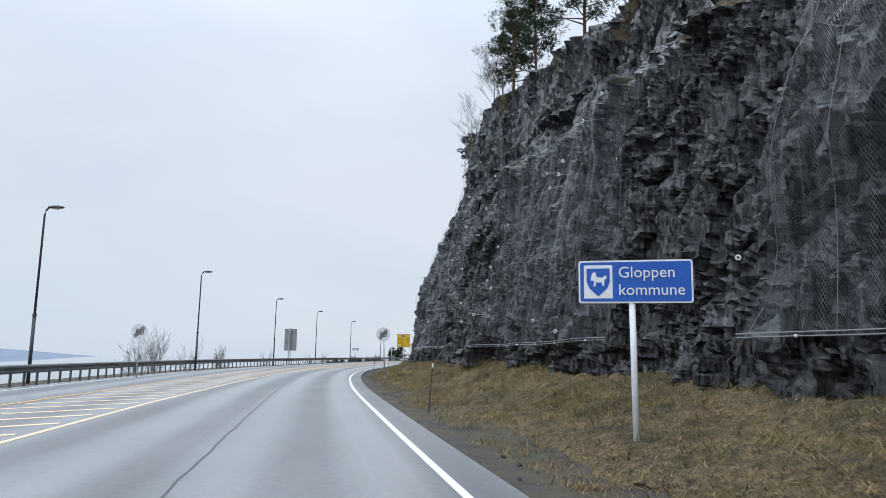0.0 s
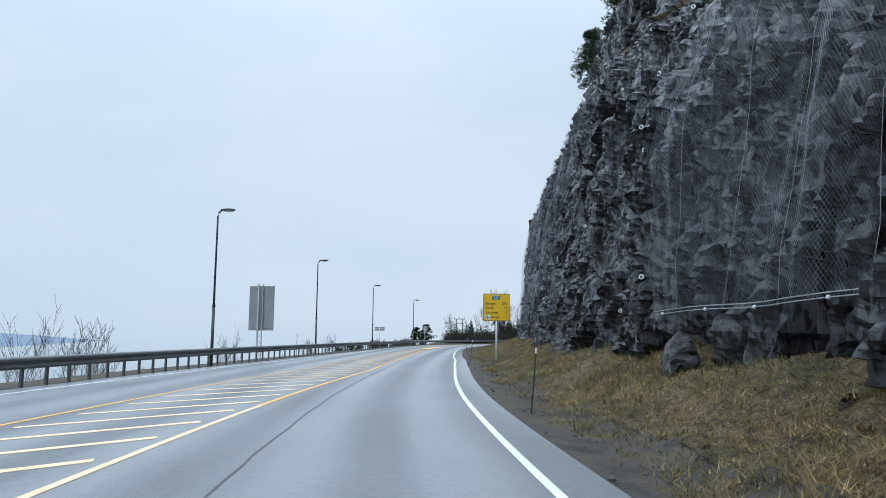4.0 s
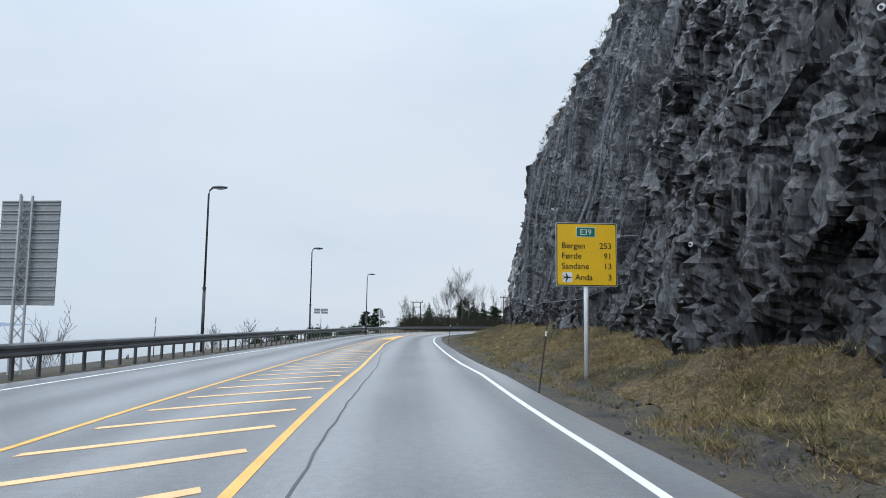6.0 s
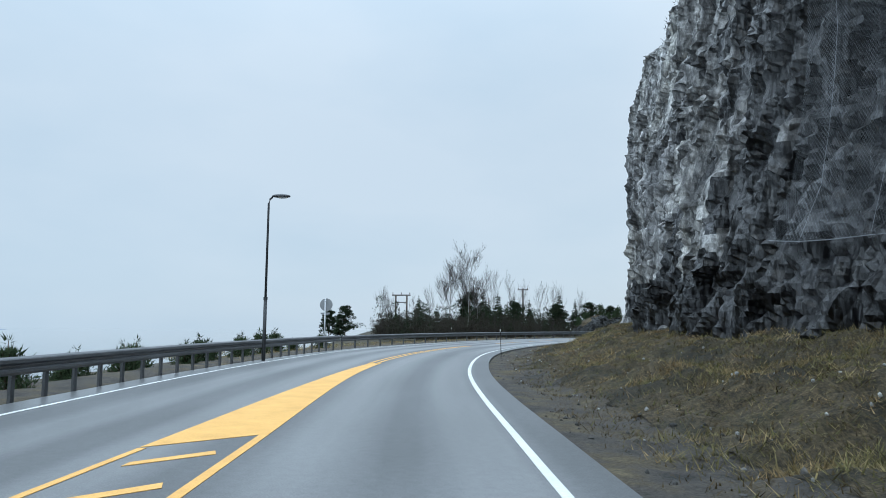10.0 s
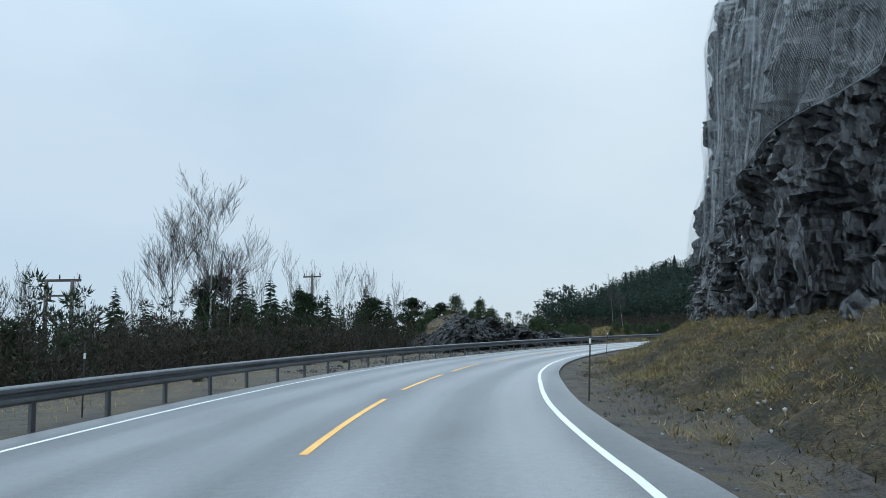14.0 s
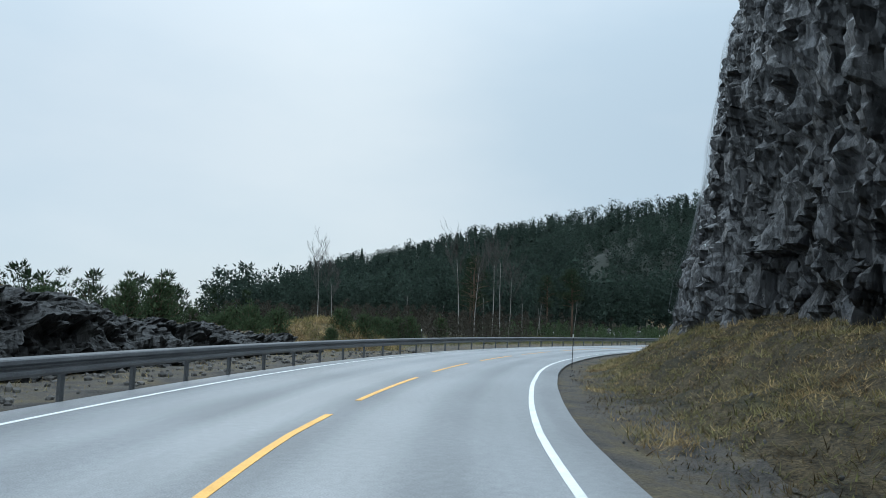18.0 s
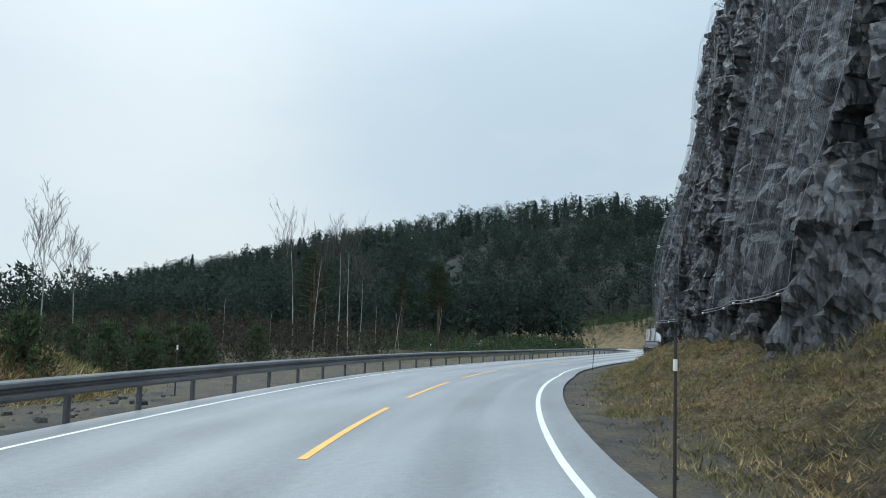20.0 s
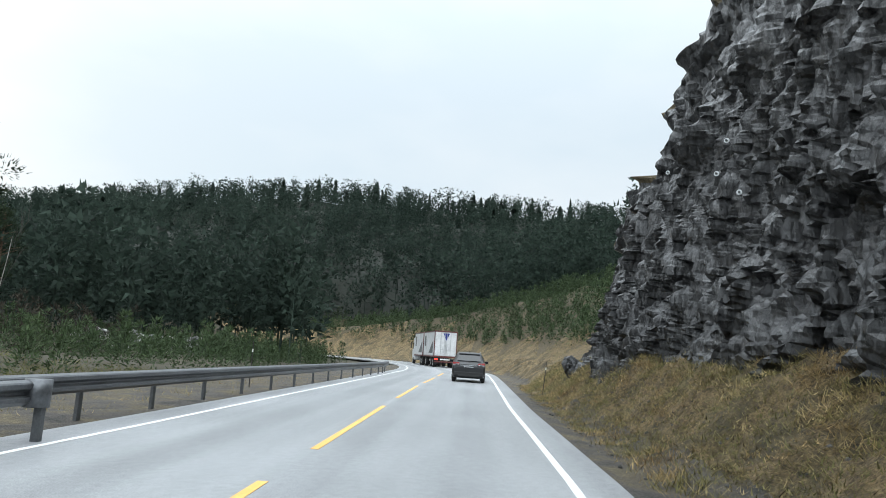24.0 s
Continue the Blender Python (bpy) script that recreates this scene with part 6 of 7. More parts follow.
M_STONE = vary(grainy("grey_stones", (0.03, 0.029, 0.027), (0.11, 0.105, 0.098), 1.5, 0.9, fine=12), 0.5)
rubble("rubble", 185, 240, 6.6, 9.5, 800, 0.06, M_STONE, "loose grey stones behind the guardrail", lambda s, l: np.full(len(s), -0.02))
rubble("verge_stones", -5, 300, -4.4, -2.2, 2200, 0.026, M_STONE, "small stones on the gravel shoulder", lambda s, l: verge_height(s, l))

M_STONE_PALE = vary(grainy("pale_stones", (0.2, 0.2, 0.195), (0.5, 0.5, 0.48), 2.0, 0.9, fine=15), 0.4)
rubble("bank_stones", 92, 175, -7.5, -2.8, 420, 0.022, M_STONE_PALE, "pale loose stones lying in the grass bank", lambda s, l: verge_height(s, l) + 0.02)
for _k, (_s, _back, _size) in enumerate([(139, 0.5, 0.34), (141.5, 0.5, 0.3), (143, 0.9, 0.2), (137, 0.3, 0.4), (173, 0.5, 0.55), (100, 0.3, 0.6), (97.5, 0.5, 0.75), (300.5, 0.2, 0.6), (263, 0.4, 0.5), (241, 0.4, 0.6), (27, 0.3, 0.5), (58, 0.4, 0.55)]):
    _b = bmesh.new()
    bmesh.ops.create_icosphere(_b, subdivisions=2, radius=1)
    for _v in _b.verts:
        _v.co *= 1 + noise.cell(_v.co * 1.9 + Vector((_k * 5, 1, 2))) * 0.4
    bmesh.ops.scale(_b, vec=(_size, _size * 0.8, _size * 0.62), verts=_b.verts)
    _ob = part("fallen_rock", _b, M_ROCK_PALE if 130 < _s < 145 else M_ROCK)
    _l = -float(cliff_0(_s)) + _back
    _x, _y = spot(_s, _l)
    _ob.matrix_basis = pose(float(_x), float(_y), float(verge_height(np.array([_s]), np.array([_l]))[0]) + _size * 0.25, 8 * _k, 5 * _k, 40 * _k)
    tagged(_ob, "fallen block of rock at the foot of the cutting", "rock", "fallen rocks")

# ---- hill forest ----
_r3 = np.random.RandomState(21)
_N = 60000
_fx, _fy = _r3.uniform(60, 420, _N), _r3.uniform(60, 680, _N)
_fz = land_height(_fx[None], _fy[None])[0]
_fs, _fl = nearest_station(_fx[None], _fy[None])
_fs, _fl = _fs[0], _fl[0]
_keep = (((_fl > 46) & ((_fx > 150) | (_fz > 1.5))) | (_fs > 330)) & (np.abs(_fl) > 15) & ~((_fl < 0) & (_fs < 306)) & ~((_fl < 0) & (_fl > -22)) & (_fz > -3)
for _bx, _by in ((208.6, 311.1), (214, 309), (242, 311.5), (236, 316), (259.6, 333.6), (250, 330), (220, 314)):
    _keep &= np.hypot(_fx - _bx, _fy - _by) > 8
_keep &= (_fx - 77) * 0.15 + _fy > 110
_ra = np.array([math.atan2(b - 210, a - 60) for a, b, c in RIDGE])
_rd = np.array([math.hypot(b - 210, a - 60) for a, b, c in RIDGE])
_order = np.argsort(_ra)
_keep &= np.hypot(_fx - 60, _fy - 210) < np.interp(np.arctan2(_fy - 210, _fx - 60), _ra[_order], _rd[_order]) + 14
_fx, _fy, _fz = _fx[_keep][:4900], _fy[_keep][:4900], _fz[_keep][:4900]
_tv, _tf, _tn, _tq = [], [], 0, []
_kinds = []
def far_spruce(seed):
    """A slim spruce one metre high: skirts of drooping boughs round a stem."""
    r = random.Random(seed)
    v, f = [], []
    for k in range(10):
        u = 0.1 + 0.84 * k / 10
        i, n = len(v), 12
        v.append((0, 0, u + 0.12))
        for q in range(n):
            a = 6.283 * (q + r.uniform(-0.3, 0.3)) / n + k
            w = (0.17 * (1 - u) ** 0.8 + 0.012) * (1.1 if q % 2 else 0.55) * r.uniform(0.75, 1.2)
            v.append((math.cos(a) * w, math.sin(a) * w, u - w * 0.35 * r.uniform(0.4, 1.4)))
        f += [(i, i + 1 + q, i + 1 + (q + 1) % n) for q in range(n)]
    return np.array(v), np.array(f)


def far_pine(seed, clumps, blades, size):
    """A pine one metre high: a bare stem under a rounded crown of needle clumps."""
    r = np.random.RandomState(seed)
    v, f, n = [], [], 0
    cen, rad = [], []
    for j in range(clumps):
        u = 0.3 + 0.64 * (j + r.rand()) / clumps
        a, w = r.uniform(0, 6.283), 0.19 * math.sqrt(max(1 - ((u - 0.55) / 0.45) ** 2, 0.02)) * r.uniform(0.35, 1.05)
        cen.append((math.cos(a) * w, math.sin(a) * w, u))
        rad.append(0.085 * r.uniform(0.7, 1.25) * (1.15 - 0.5 * abs(u - 0.5)))
    sv, sf = sprays(cen, np.array(rad), blades, size, seed, 0.3, 0.65, 0.32)
    stem = np.array([(0.009, 0, 0), (-0.005, 0.008, 0), (-0.005, -0.008, 0), (0, 0, 0.8)])
    v += [sv, stem]
    f += [sf + n, np.array([(0, 1, 3), (1, 2, 3), (2, 0, 3)]) + n + len(sv)]
    return np.vstack(v), np.vstack(f)



for _k in range(5):
    _kinds.append(far_spruce(500 + _k))
for _k in range(5):
    _kinds.append(far_pine(600 + _k, 13, 9, 0.065))
for _k in range(6):
    _kinds.append(far_pine(620 + _k, 18, 12, 0.05))
_near = np.hypot(_fx - 95, _fy - 235) < 225
_sort = _r3.choice(10, len(_fx), p=[0.04] * 5 + [0.16] * 5)
_sort = np.where(_near, 10 + _r3.randint(0, 6, len(_fx)), _sort)
for _k, (_v, _f) in enumerate(_kinds):
    _pick = _sort == _k
    _n = int(_pick.sum())
    _h = _r3.uniform(0.75, 1.25, _n) * np.interp(_fz[_pick], [4, 14, 30, 60], [13.0, 12.0, 10.0, 9.5])
    _a = _r3.uniform(0, 6.283, _n)
    _ca, _sa = np.cos(_a)[:, None], np.sin(_a)[:, None]
    _wd = _r3.uniform(0.8, 1.3, _n)[:, None] * _h[:, None]
    _vx = (_v[:, 0] * _ca - _v[:, 1] * _sa) * _wd + _fx[_pick][:, None]
    _vy = (_v[:, 0] * _sa + _v[:, 1] * _ca) * _wd + _fy[_pick][:, None]
    _vz = _v[:, 2] * _h[:, None] + _fz[_pick][:, None] - 0.4
    _tv.append(np.stack([_vx, _vy, _vz], -1).reshape(-1, 3))
    _nn = crown_normals(_v, 0.5, 0.3, _k)
    _tq.append(np.stack([_nn[:, 0] * _ca - _nn[:, 1] * _sa, _nn[:, 0] * _sa + _nn[:, 1] * _ca, np.repeat(_nn[None, :, 2], _n, 0)], -1).reshape(-1, 3))
    _tf.append((_f[None] + (np.arange(_n) * len(_v))[:, None, None]).reshape(-1, 3) + _tn)
    _tn += _n * len(_v)
tagged(new("hill_forest", soft_mesh("hill_forest", np.vstack(_tv), np.vstack(_tf), M_FOREST, np.vstack(_tq))), "dense dark pine and spruce forest covering the hill", "forest", kind="stuff")

# birches and thin trunks at the foot of the hill
for _k, (_x, _y, _h, _sp) in enumerate([(55, 242.3, 6.9, 0.5), (57.5, 243.5, 6.0, 0.5), (88.5, 256, 11.5, 0.4), (87.5, 252.5, 9.6, 0.4), (90.5, 252, 10.8, 0.4), (89, 249.5, 10.2, 0.42), (92, 250.5, 8.5, 0.4)]):
    bare_tree("birch", _x, _y, -0.4, _h, 90 + _k, "leafless birch with a pale trunk", spread=_sp * 0.8, start=0.5, levels=5, forks=(3, 3, 3, 3), trunk=0.0075)
for _k in range(9):
    _x, _y = _r.uniform(84, 116), _r.uniform(240, 272)
    if abs((_y - 222) - 0.13 * (_x - 77)) < 20:
        continue
    bare_tree("birch", _x, _y, land_at(_x, _y), _r.uniform(4, 6.5), 120 + _k, "thin leaning bare trunk with few twigs", spread=0.3, start=0.5, levels=3, forks=(1, 3), trunk=0.008, lean=_r.uniform(-0.2, 0.2))
pine(101.2, 246.8, -0.3, 9.8, 140, "tall pine with a bare reddish trunk", 0.5, 0.19, 90)
pine(131, 271, 0, 11.5, 141, "tall pine with a bare trunk", 0.45, 0.18, 80)
pine(99, 262, 0, 12, 143, "dark pine at the edge of the forest", 0.3, 0.22, 80)
pine(112, 274, 0, 13, 144, "dark pine at the edge of the forest", 0.35, 0.2, 80)

# young plantation beyond the end of the rock, and green thicket inside the last bend
def thicket(name, pts, hs, mat, label, seed, count=14, size=0.3):
    cen = []
    rad = []
    for (x, y, z), h in zip(pts, hs):
        for u in (0.15, 0.4, 0.65, 0.88):
            cen.append((x, y, z + h * u))
            rad.append(h * 0.36 * (1.08 - u))
    v, f = sprays(cen, rad, int(count * 1.7), size, seed, 0.7, 1.0, 0.17)
    mid = np.repeat(np.asarray(cen), int(count * 1.7) * 3, 0)
    nn = (v - mid) / (np.repeat(np.asarray(rad), int(count * 1.7) * 3)[:, None] + 0.05) * 0.7 + (0, 0, 0.8) + np.random.RandomState(seed).normal(0, 0.2, v.shape)
    tagged(new(name, soft_mesh(name, v, f, mat, nn)), label, "thicket", kind="stuff")


_r5 = np.random.RandomState(33)
_n = 1900
_s, _l = _r5.uniform(314, 440, _n), _r5.uniform(-27, -9.5, _n)
_x, _y = spot(_s, _l)
_z = land_height(_x[None], _y[None])[0]
thicket("plantation", list(zip(_x, _y, _z)), _r5.uniform(1.2, 2.6, _n), M_YOUNG, "dense young spruces planted on the slope", 34, 10, 0.3)
_n = 1000
_x, _y = _r5.uniform(96, 190, _n), _r5.uniform(236, 280, _n)
_ss, _ll = nearest_station(_x[None], _y[None])
_ok = (_ll[0] > 11.5) & (_ll[0] < 42)
_x, _y = _x[_ok], _y[_ok]
_z = land_height(_x[None], _y[None])[0]
thicket("bush_thicket", list(zip(_x, _y, _z)), _r5.uniform(1.2, 2.6, len(_x)), M_YOUNG, "green thicket of young pines beside the last bend", 35, 24, 0.2)
_n = 1400
_s, _l = _r5.uniform(176, 275, _n), _r5.uniform(13.5, 42, _n)
_x, _y = spot(_s, _l)
_ok = ~open_side(_x, _y) & (np.hypot(_x - 41.5, _y - 224.5) > 7)
_x, _y, _n = _x[_ok], _y[_ok], int(_ok.sum())
_z = land_height(_x[None], _y[None])[0]
thicket("undergrowth", list(zip(_x, _y, _z)), _r5.uniform(0.8, 2.7, _n), M_SCRUB, "tangled leafless undergrowth beyond the guardrail", 36, 11, 0.2)
_n = 520
_s, _l = _r5.uniform(172, 207, _n), _r5.uniform(12, 28, _n)
_x, _y = spot(_s, _l)
_ok = ~open_side(_x, _y)
_x, _y, _n = _x[_ok], _y[_ok], int(_ok.sum())
_z = land_height(_x[None], _y[None])[0]
thicket("bend_scrub", list(zip(_x, _y, _z)), _r5.uniform(1.3, 3.2, _n), M_SCRUB, "dark leafless scrub on the outside of the bend", 37, 24, 0.17)
_n = 150
_s, _l = _r5.uniform(170, 214, _n), _r5.uniform(13, 30, _n)
_x, _y = spot(_s, _l)
_ok = ~open_side(_x, _y) & (np.hypot(_x + 11, _y - 206) > 4)
_x, _y = _x[_ok], _y[_ok]
_z = land_height(_x[None], _y[None])[0]
thicket("young_firs", list(zip(_x, _y, _z)), _r5.uniform(1.8, 4.4, len(_x)), M_NEEDLE, "dark young conifers among the scrub outside the bend", 39, 34, 0.2)
_x, _y = _r5.uniform(27, 41, 60), _r5.uniform(225, 240, 60)
_ok = np.hypot(_x - 41.5, _y - 224.5) > 6.5
_x, _y = _x[_ok], _y[_ok]
_z = land_height(_x[None], _y[None])[0]
thicket("pine_thicket", list(zip(_x, _y, _z)), _r5.uniform(2.4, 4.2, len(_x)), M_NEEDLE, "dark young pines behind the grassy mound", 40, 40, 0.22)
_n = 900
_x, _y = _r5.uniform(70, 175, _n), _r5.uniform(248, 305, _n)
_ss, _ll = nearest_station(_x[None], _y[None])
_ok = (_ll[0] > 27) & (_ll[0] < 75) & (_x < 135)
_x, _y = _x[_ok], _y[_ok]
_z = land_height(_x[None], _y[None])[0]
thicket("bare_wood", list(zip(_x, _y, _z)), _r5.uniform(2.2, 4.4, len(_x)), M_SCRUB, "dark leafless wood of alder and birch below the hill", 38, 22)
for _k in range(14):
    _x, _y = spot(_r5.uniform(188, 216), _r5.uniform(20, 34))
    if math.hypot(_x + 11, _y - 206) < 9:
        continue
    spruce(float(_x), float(_y), land_at(float(_x), float(_y)) - 0.1, _r5.uniform(3.8, 5.6), 400 + _k, "dark green spruce in the scrub outside the bend", 0.22, 20, 9)
# pale boulders in the clearing
for _k, (_x, _y, _h) in enumerate([(135.9, 264.4, 2.0), (142.0, 264.5, 2.4), (139.0, 259.9, 1.8), (149.0, 261.4, 2.0)]):
    _b = bmesh.new()
    bmesh.ops.create_icosphere(_b, subdivisions=3, radius=1)
    for _v in _b.verts:
        _d = noise.noise(_v.co * 1.3 + Vector((_k * 7, 0, 0))) * 0.45 + noise.cell(_v.co * 2.2) * 0.12
        _v.co *= 1 + _d
    bmesh.ops.scale(_b, vec=(2.4, 1.7, _h * 0.6), verts=_b.verts)
    _ob = part("boulder", _b, M_ROCK_PALE)
    _ob.location = (_x, _y, land_at(_x, _y) + 0.5)
    tagged(_ob, "pale grey boulder in the clearing below the forest", "boulder", "boulders")


# ---- grass on the verges ----
def tufts(name, s, lat, z, height, blades, mat, label, seed):
    r = np.random.RandomState(seed)
    n = len(s)
    x, y = spot(s, lat)
    root = np.repeat(np.stack([x, y, z], 1), blades, 0)
    m = n * blades
    a = r.uniform(0, 6.283, m)
    h = np.repeat(height, blades) * r.uniform(0.5, 1.3, m)
    sp = h * r.uniform(0.3, 1.5, m)
    root = root + np.stack([r.normal(0, 0.15, m), r.normal(0, 0.15, m), np.full(m, -0.03)], 1)
    d = np.stack([np.cos(a), np.sin(a), np.zeros(m)], 1)
    w = np.stack([-np.sin(a), np.cos(a), np.zeros(m)], 1) * (0.004 + 0.009 * r.rand(m))[:, None]
    tip = root + d * sp[:, None] + np.stack([np.zeros(m), np.zeros(m), h * r.uniform(0.15, 0.85, m)], 1)
    v = np.stack([root - w, root + w, tip], 1).reshape(-1, 3)
    f = np.arange(len(v)).reshape(-1, 3)
    nn = r.normal(0, 0.55, v.shape) + (0, 0, 1)
    tagged(new(name, soft_mesh(name, v, f, mat, nn)), label, "grass", kind="stuff")


_r6 = np.random.RandomState(44)


def scatter(n, s0, s1, start, seed):
    r = np.random.RandomState(seed)
    s = r.uniform(s0, s1, n)
    a, b = edge_right(s) - 0.6 - start, -cliff_0(s) - 0.4
    u = r.rand(n) ** 0.85
    lat = a + (b - a) * u
    p = np.stack([s, lat * 1.3], 1)
    clump = rolling(p, 5.0, 8) + 0.6 * rolling(p, 1.7, 9)
    return s, lat, clump, u


_s, _lat, _c, _u = scatter(88000, -6, 312, 0.7, 45)
_bare = np.clip(np.minimum(_s - 113, 176 - _s) / 14, 0, 1) * 0.85 + np.clip(np.minimum(_s - 165, 250 - _s) / 14, 0, 1) * 0.45
_ok = _c * 0.7 + _u * 2.4 + _r6.rand(len(_c)) * 0.8 + np.clip((_s - 190) / 50, 0, 1) * 0.4 - _bare * 1.0 > 0.6
_s, _lat, _c = _s[_ok], _lat[_ok], _c[_ok]
tufts("dry_grass", _s, _lat, verge_height(_s, _lat), np.clip(0.13 + 0.09 * _c, 0.06, 0.34), 11, M_STRAW, "withered straw-coloured grass tufts on the verge", 46)
_s, _lat, _c, _u = scatter(64000, -6, 312, 0.5, 53)
_ok = (_c < 0.8) & (_r6.rand(len(_c)) < 0.12 + 0.8 * np.clip(np.minimum(_s - 110, 240 - _s) / 14, 0, 1) + 0.2 * (_u < 0.4))
_s, _lat, _c = _s[_ok], _lat[_ok], _c[_ok]
tufts("brown_grass", _s, _lat, verge_height(_s, _lat), np.clip(0.11 - 0.04 * _c, 0.06, 0.2), 7, M_BROWN_GRASS, "dark brown dead grass matted on the verge", 54)
_s, _lat, _c, _u = scatter(22000, -6, 312, 0.9, 47)
_ok = (_c < np.where((_s > 165) & (_s < 250), 0.7, 0.0))
_s, _lat, _c = _s[_ok], _lat[_ok], _c[_ok]
tufts("green_grass", _s, _lat, verge_height(_s, _lat), np.clip(0.11 - 0.04 * _c, 0.06, 0.2), 9, M_GREEN, "short green grass and moss among the withered tufts", 48)
_s = _r6.uniform(140, 300, 7000)
_lat = edge_left(_s) + _r6.uniform(1.6, 6.5, 7000)
tufts("rail_grass", _s, _lat, np.full(7000, -0.06), _r6.uniform(0.08, 0.3, 7000), 6, M_STRAW, "sparse withered grass behind the guardrail", 49)
_s = _r6.uniform(-20, 140, 6000)
_lat = rail_line(_s) + _r6.uniform(-0.2, 2.2, 6000)
tufts("fjord_grass", _s, _lat, np.full(6000, -0.25) - 0.12 * np.clip(_lat - rail_line(_s), 0, 5), _r6.uniform(0.15, 0.45, 6000), 6, M_GREEN, "grass on the slope behind the guardrail", 50)
_s = _r6.uniform(312, 420, 6000)
_lat = edge_right(_s) - 1.0 - 9.0 * _r6.rand(6000)
_x, _y = spot(_s, _lat)
tufts("bank_grass", _s, _lat, land_height(_x[None], _y[None])[0] + 0.02, _r6.uniform(0.12, 0.4, 6000), 6, M_STRAW, "dry grass at the foot of the planted slope", 51)
_s = _r6.uniform(215, 300, 9000)
_lat = edge_left(_s) + 4.5 + 18 * _r6.rand(9000) ** 1.4
_x, _y = spot(_s, _lat)
tufts("meadow_grass", _s, _lat, np.maximum(land_height(_x[None], _y[None])[0], -0.1), _r6.uniform(0.2, 0.5, 9000), 6, M_GREEN, "green grass along the edge of the wood", 52)


# low grassy mound beside the bend
_R, _A = np.meshgrid(np.linspace(0, 1, 16), np.linspace(0, 2 * math.pi, 49), indexing="ij")
_mx, _my = 41.5 + _R * 6.0 * np.cos(_A), 224.5 + _R * 3.6 * np.sin(_A)
_mz = -0.4 + 1.9 * np.cos(_R * math.pi / 2) ** 1.3 + rolling(np.stack([_mx.ravel(), _my.ravel()], 1), 2.0, 61).reshape(_R.shape) * 0.12 * (1 - _R)
mound = new("grass_mound", mesh_of("grass_mound", np.stack([_mx, _my, _mz], -1).reshape(-1, 3), grid_faces(16, 49), [M_SOIL], smooth=True))
tagged(mound, "low mound covered in withered grass beyond the guardrail", "mound", kind="structure")
_q, _a = np.sqrt(_r6.rand(2600)), _r6.uniform(0, 6.283, 2600)
_x, _y = 41.5 + _q * 5.9 * np.cos(_a), 224.5 + _q * 3.5 * np.sin(_a)
_v, _f = sprays(np.stack([_x, _y, -0.36 + 1.9 * np.cos(_q * math.pi / 2) ** 1.3], 1), np.full(2600, 0.12), 8, 0.24, 63, 0.9, 0.5, 0.06)
tagged(new("mound_grass", soft_mesh("mound_grass", _v, _f, M_STRAW, np.random.RandomState(5).normal(0, 0.4, _v.shape) + (0, 0, 1))), "withered grass on the low mound", "grass", kind="stuff")


# ---- vehicles on the road ahead ----
M_CAR = material("dark_grey_car_paint", (0.009, 0.0095, 0.011), 0.35, 0.0)
shader(M_CAR).inputs["Coat Weight"].default_value = 0.25
paint(M_CAR, ramp(M_CAR, noise_tex(M_CAR, 1.2, 4.0), [(0.3, (0.006, 0.0065, 0.008)), (0.75, (0.014, 0.0145, 0.016))]))
M_CAR_GLASS = material("tinted_glass", (0.012, 0.014, 0.016), 0.06)
M_TYRE = grainy("tyre_rubber", (0.012, 0.012, 0.012), (0.035, 0.034, 0.033), 6.0, 0.85)
M_RIM = material("alloy_rim", (0.35, 0.36, 0.37), 0.35, 0.8)
M_TAIL = material("red_tail_lamp", (0.22, 0.012, 0.012), 0.2)
M_TAIL_LIT = material("lit_tail_lamp", (0.5, 0.03, 0.02), 0.3)
shader(M_TAIL_LIT).inputs["Emission Color"].default_value = (1.0, 0.06, 0.04, 1)
shader(M_TAIL_LIT).inputs["Emission Strength"].default_value = 1.2
M_PLASTIC = material("black_plastic", (0.018, 0.018, 0.019), 0.6)
M_CHROME = material("bright_trim", (0.7, 0.71, 0.72), 0.2, 0.9)


def loft(stations):
    """A closed body from rings; each station is (y, [(x, z), ...]) for one half, bottom to top."""
    b = bmesh.new()
    rings = []
    for y, half in stations:
        ring = [(x, z) for x, z in half] + [(-x, z) for x, z in half[::-1]]
        rings.append([b.verts.new((x, y, z)) for x, z in ring])
    n = len(rings[0])
    for r0, r1 in zip(rings, rings[1:]):
        for k in range(n):
            b.faces.new((r0[k], r1[k], r1[(k + 1) % n], r0[(k + 1) % n]))
    b.faces.new(rings[0])
    b.faces.new(rings[-1][::-1])
    bmesh.ops.recalc_face_normals(b, faces=b.faces[:])
    return b


def wheel(parent, x, y, r, w, name="wheel", dual=False):
    hub = part(name, tube([(x - w / 2, y, r), (x - w / 2 + 0.02, y, r), (x + w / 2 - 0.02, y, r), (x + w / 2, y, r)], [r * 0.9, r, r, r * 0.9], 24), M_TYRE, parent, smooth=False)
    side = 1 if x > 0 else -1
    part("rim", tube([(x + side * (w / 2 - 0.03), y, r), (x + side * (w / 2 + 0.008), y, r)], [r * 0.62, r * 0.6], 20), M_RIM, hub)
    part("hub_cap", tube([(x + side * (w / 2 - 0.02), y, r), (x + side * (w / 2 + 0.02), y, r)], [r * 0.2, r * 0.16], 12), M_PLASTIC, hub)
    return hub


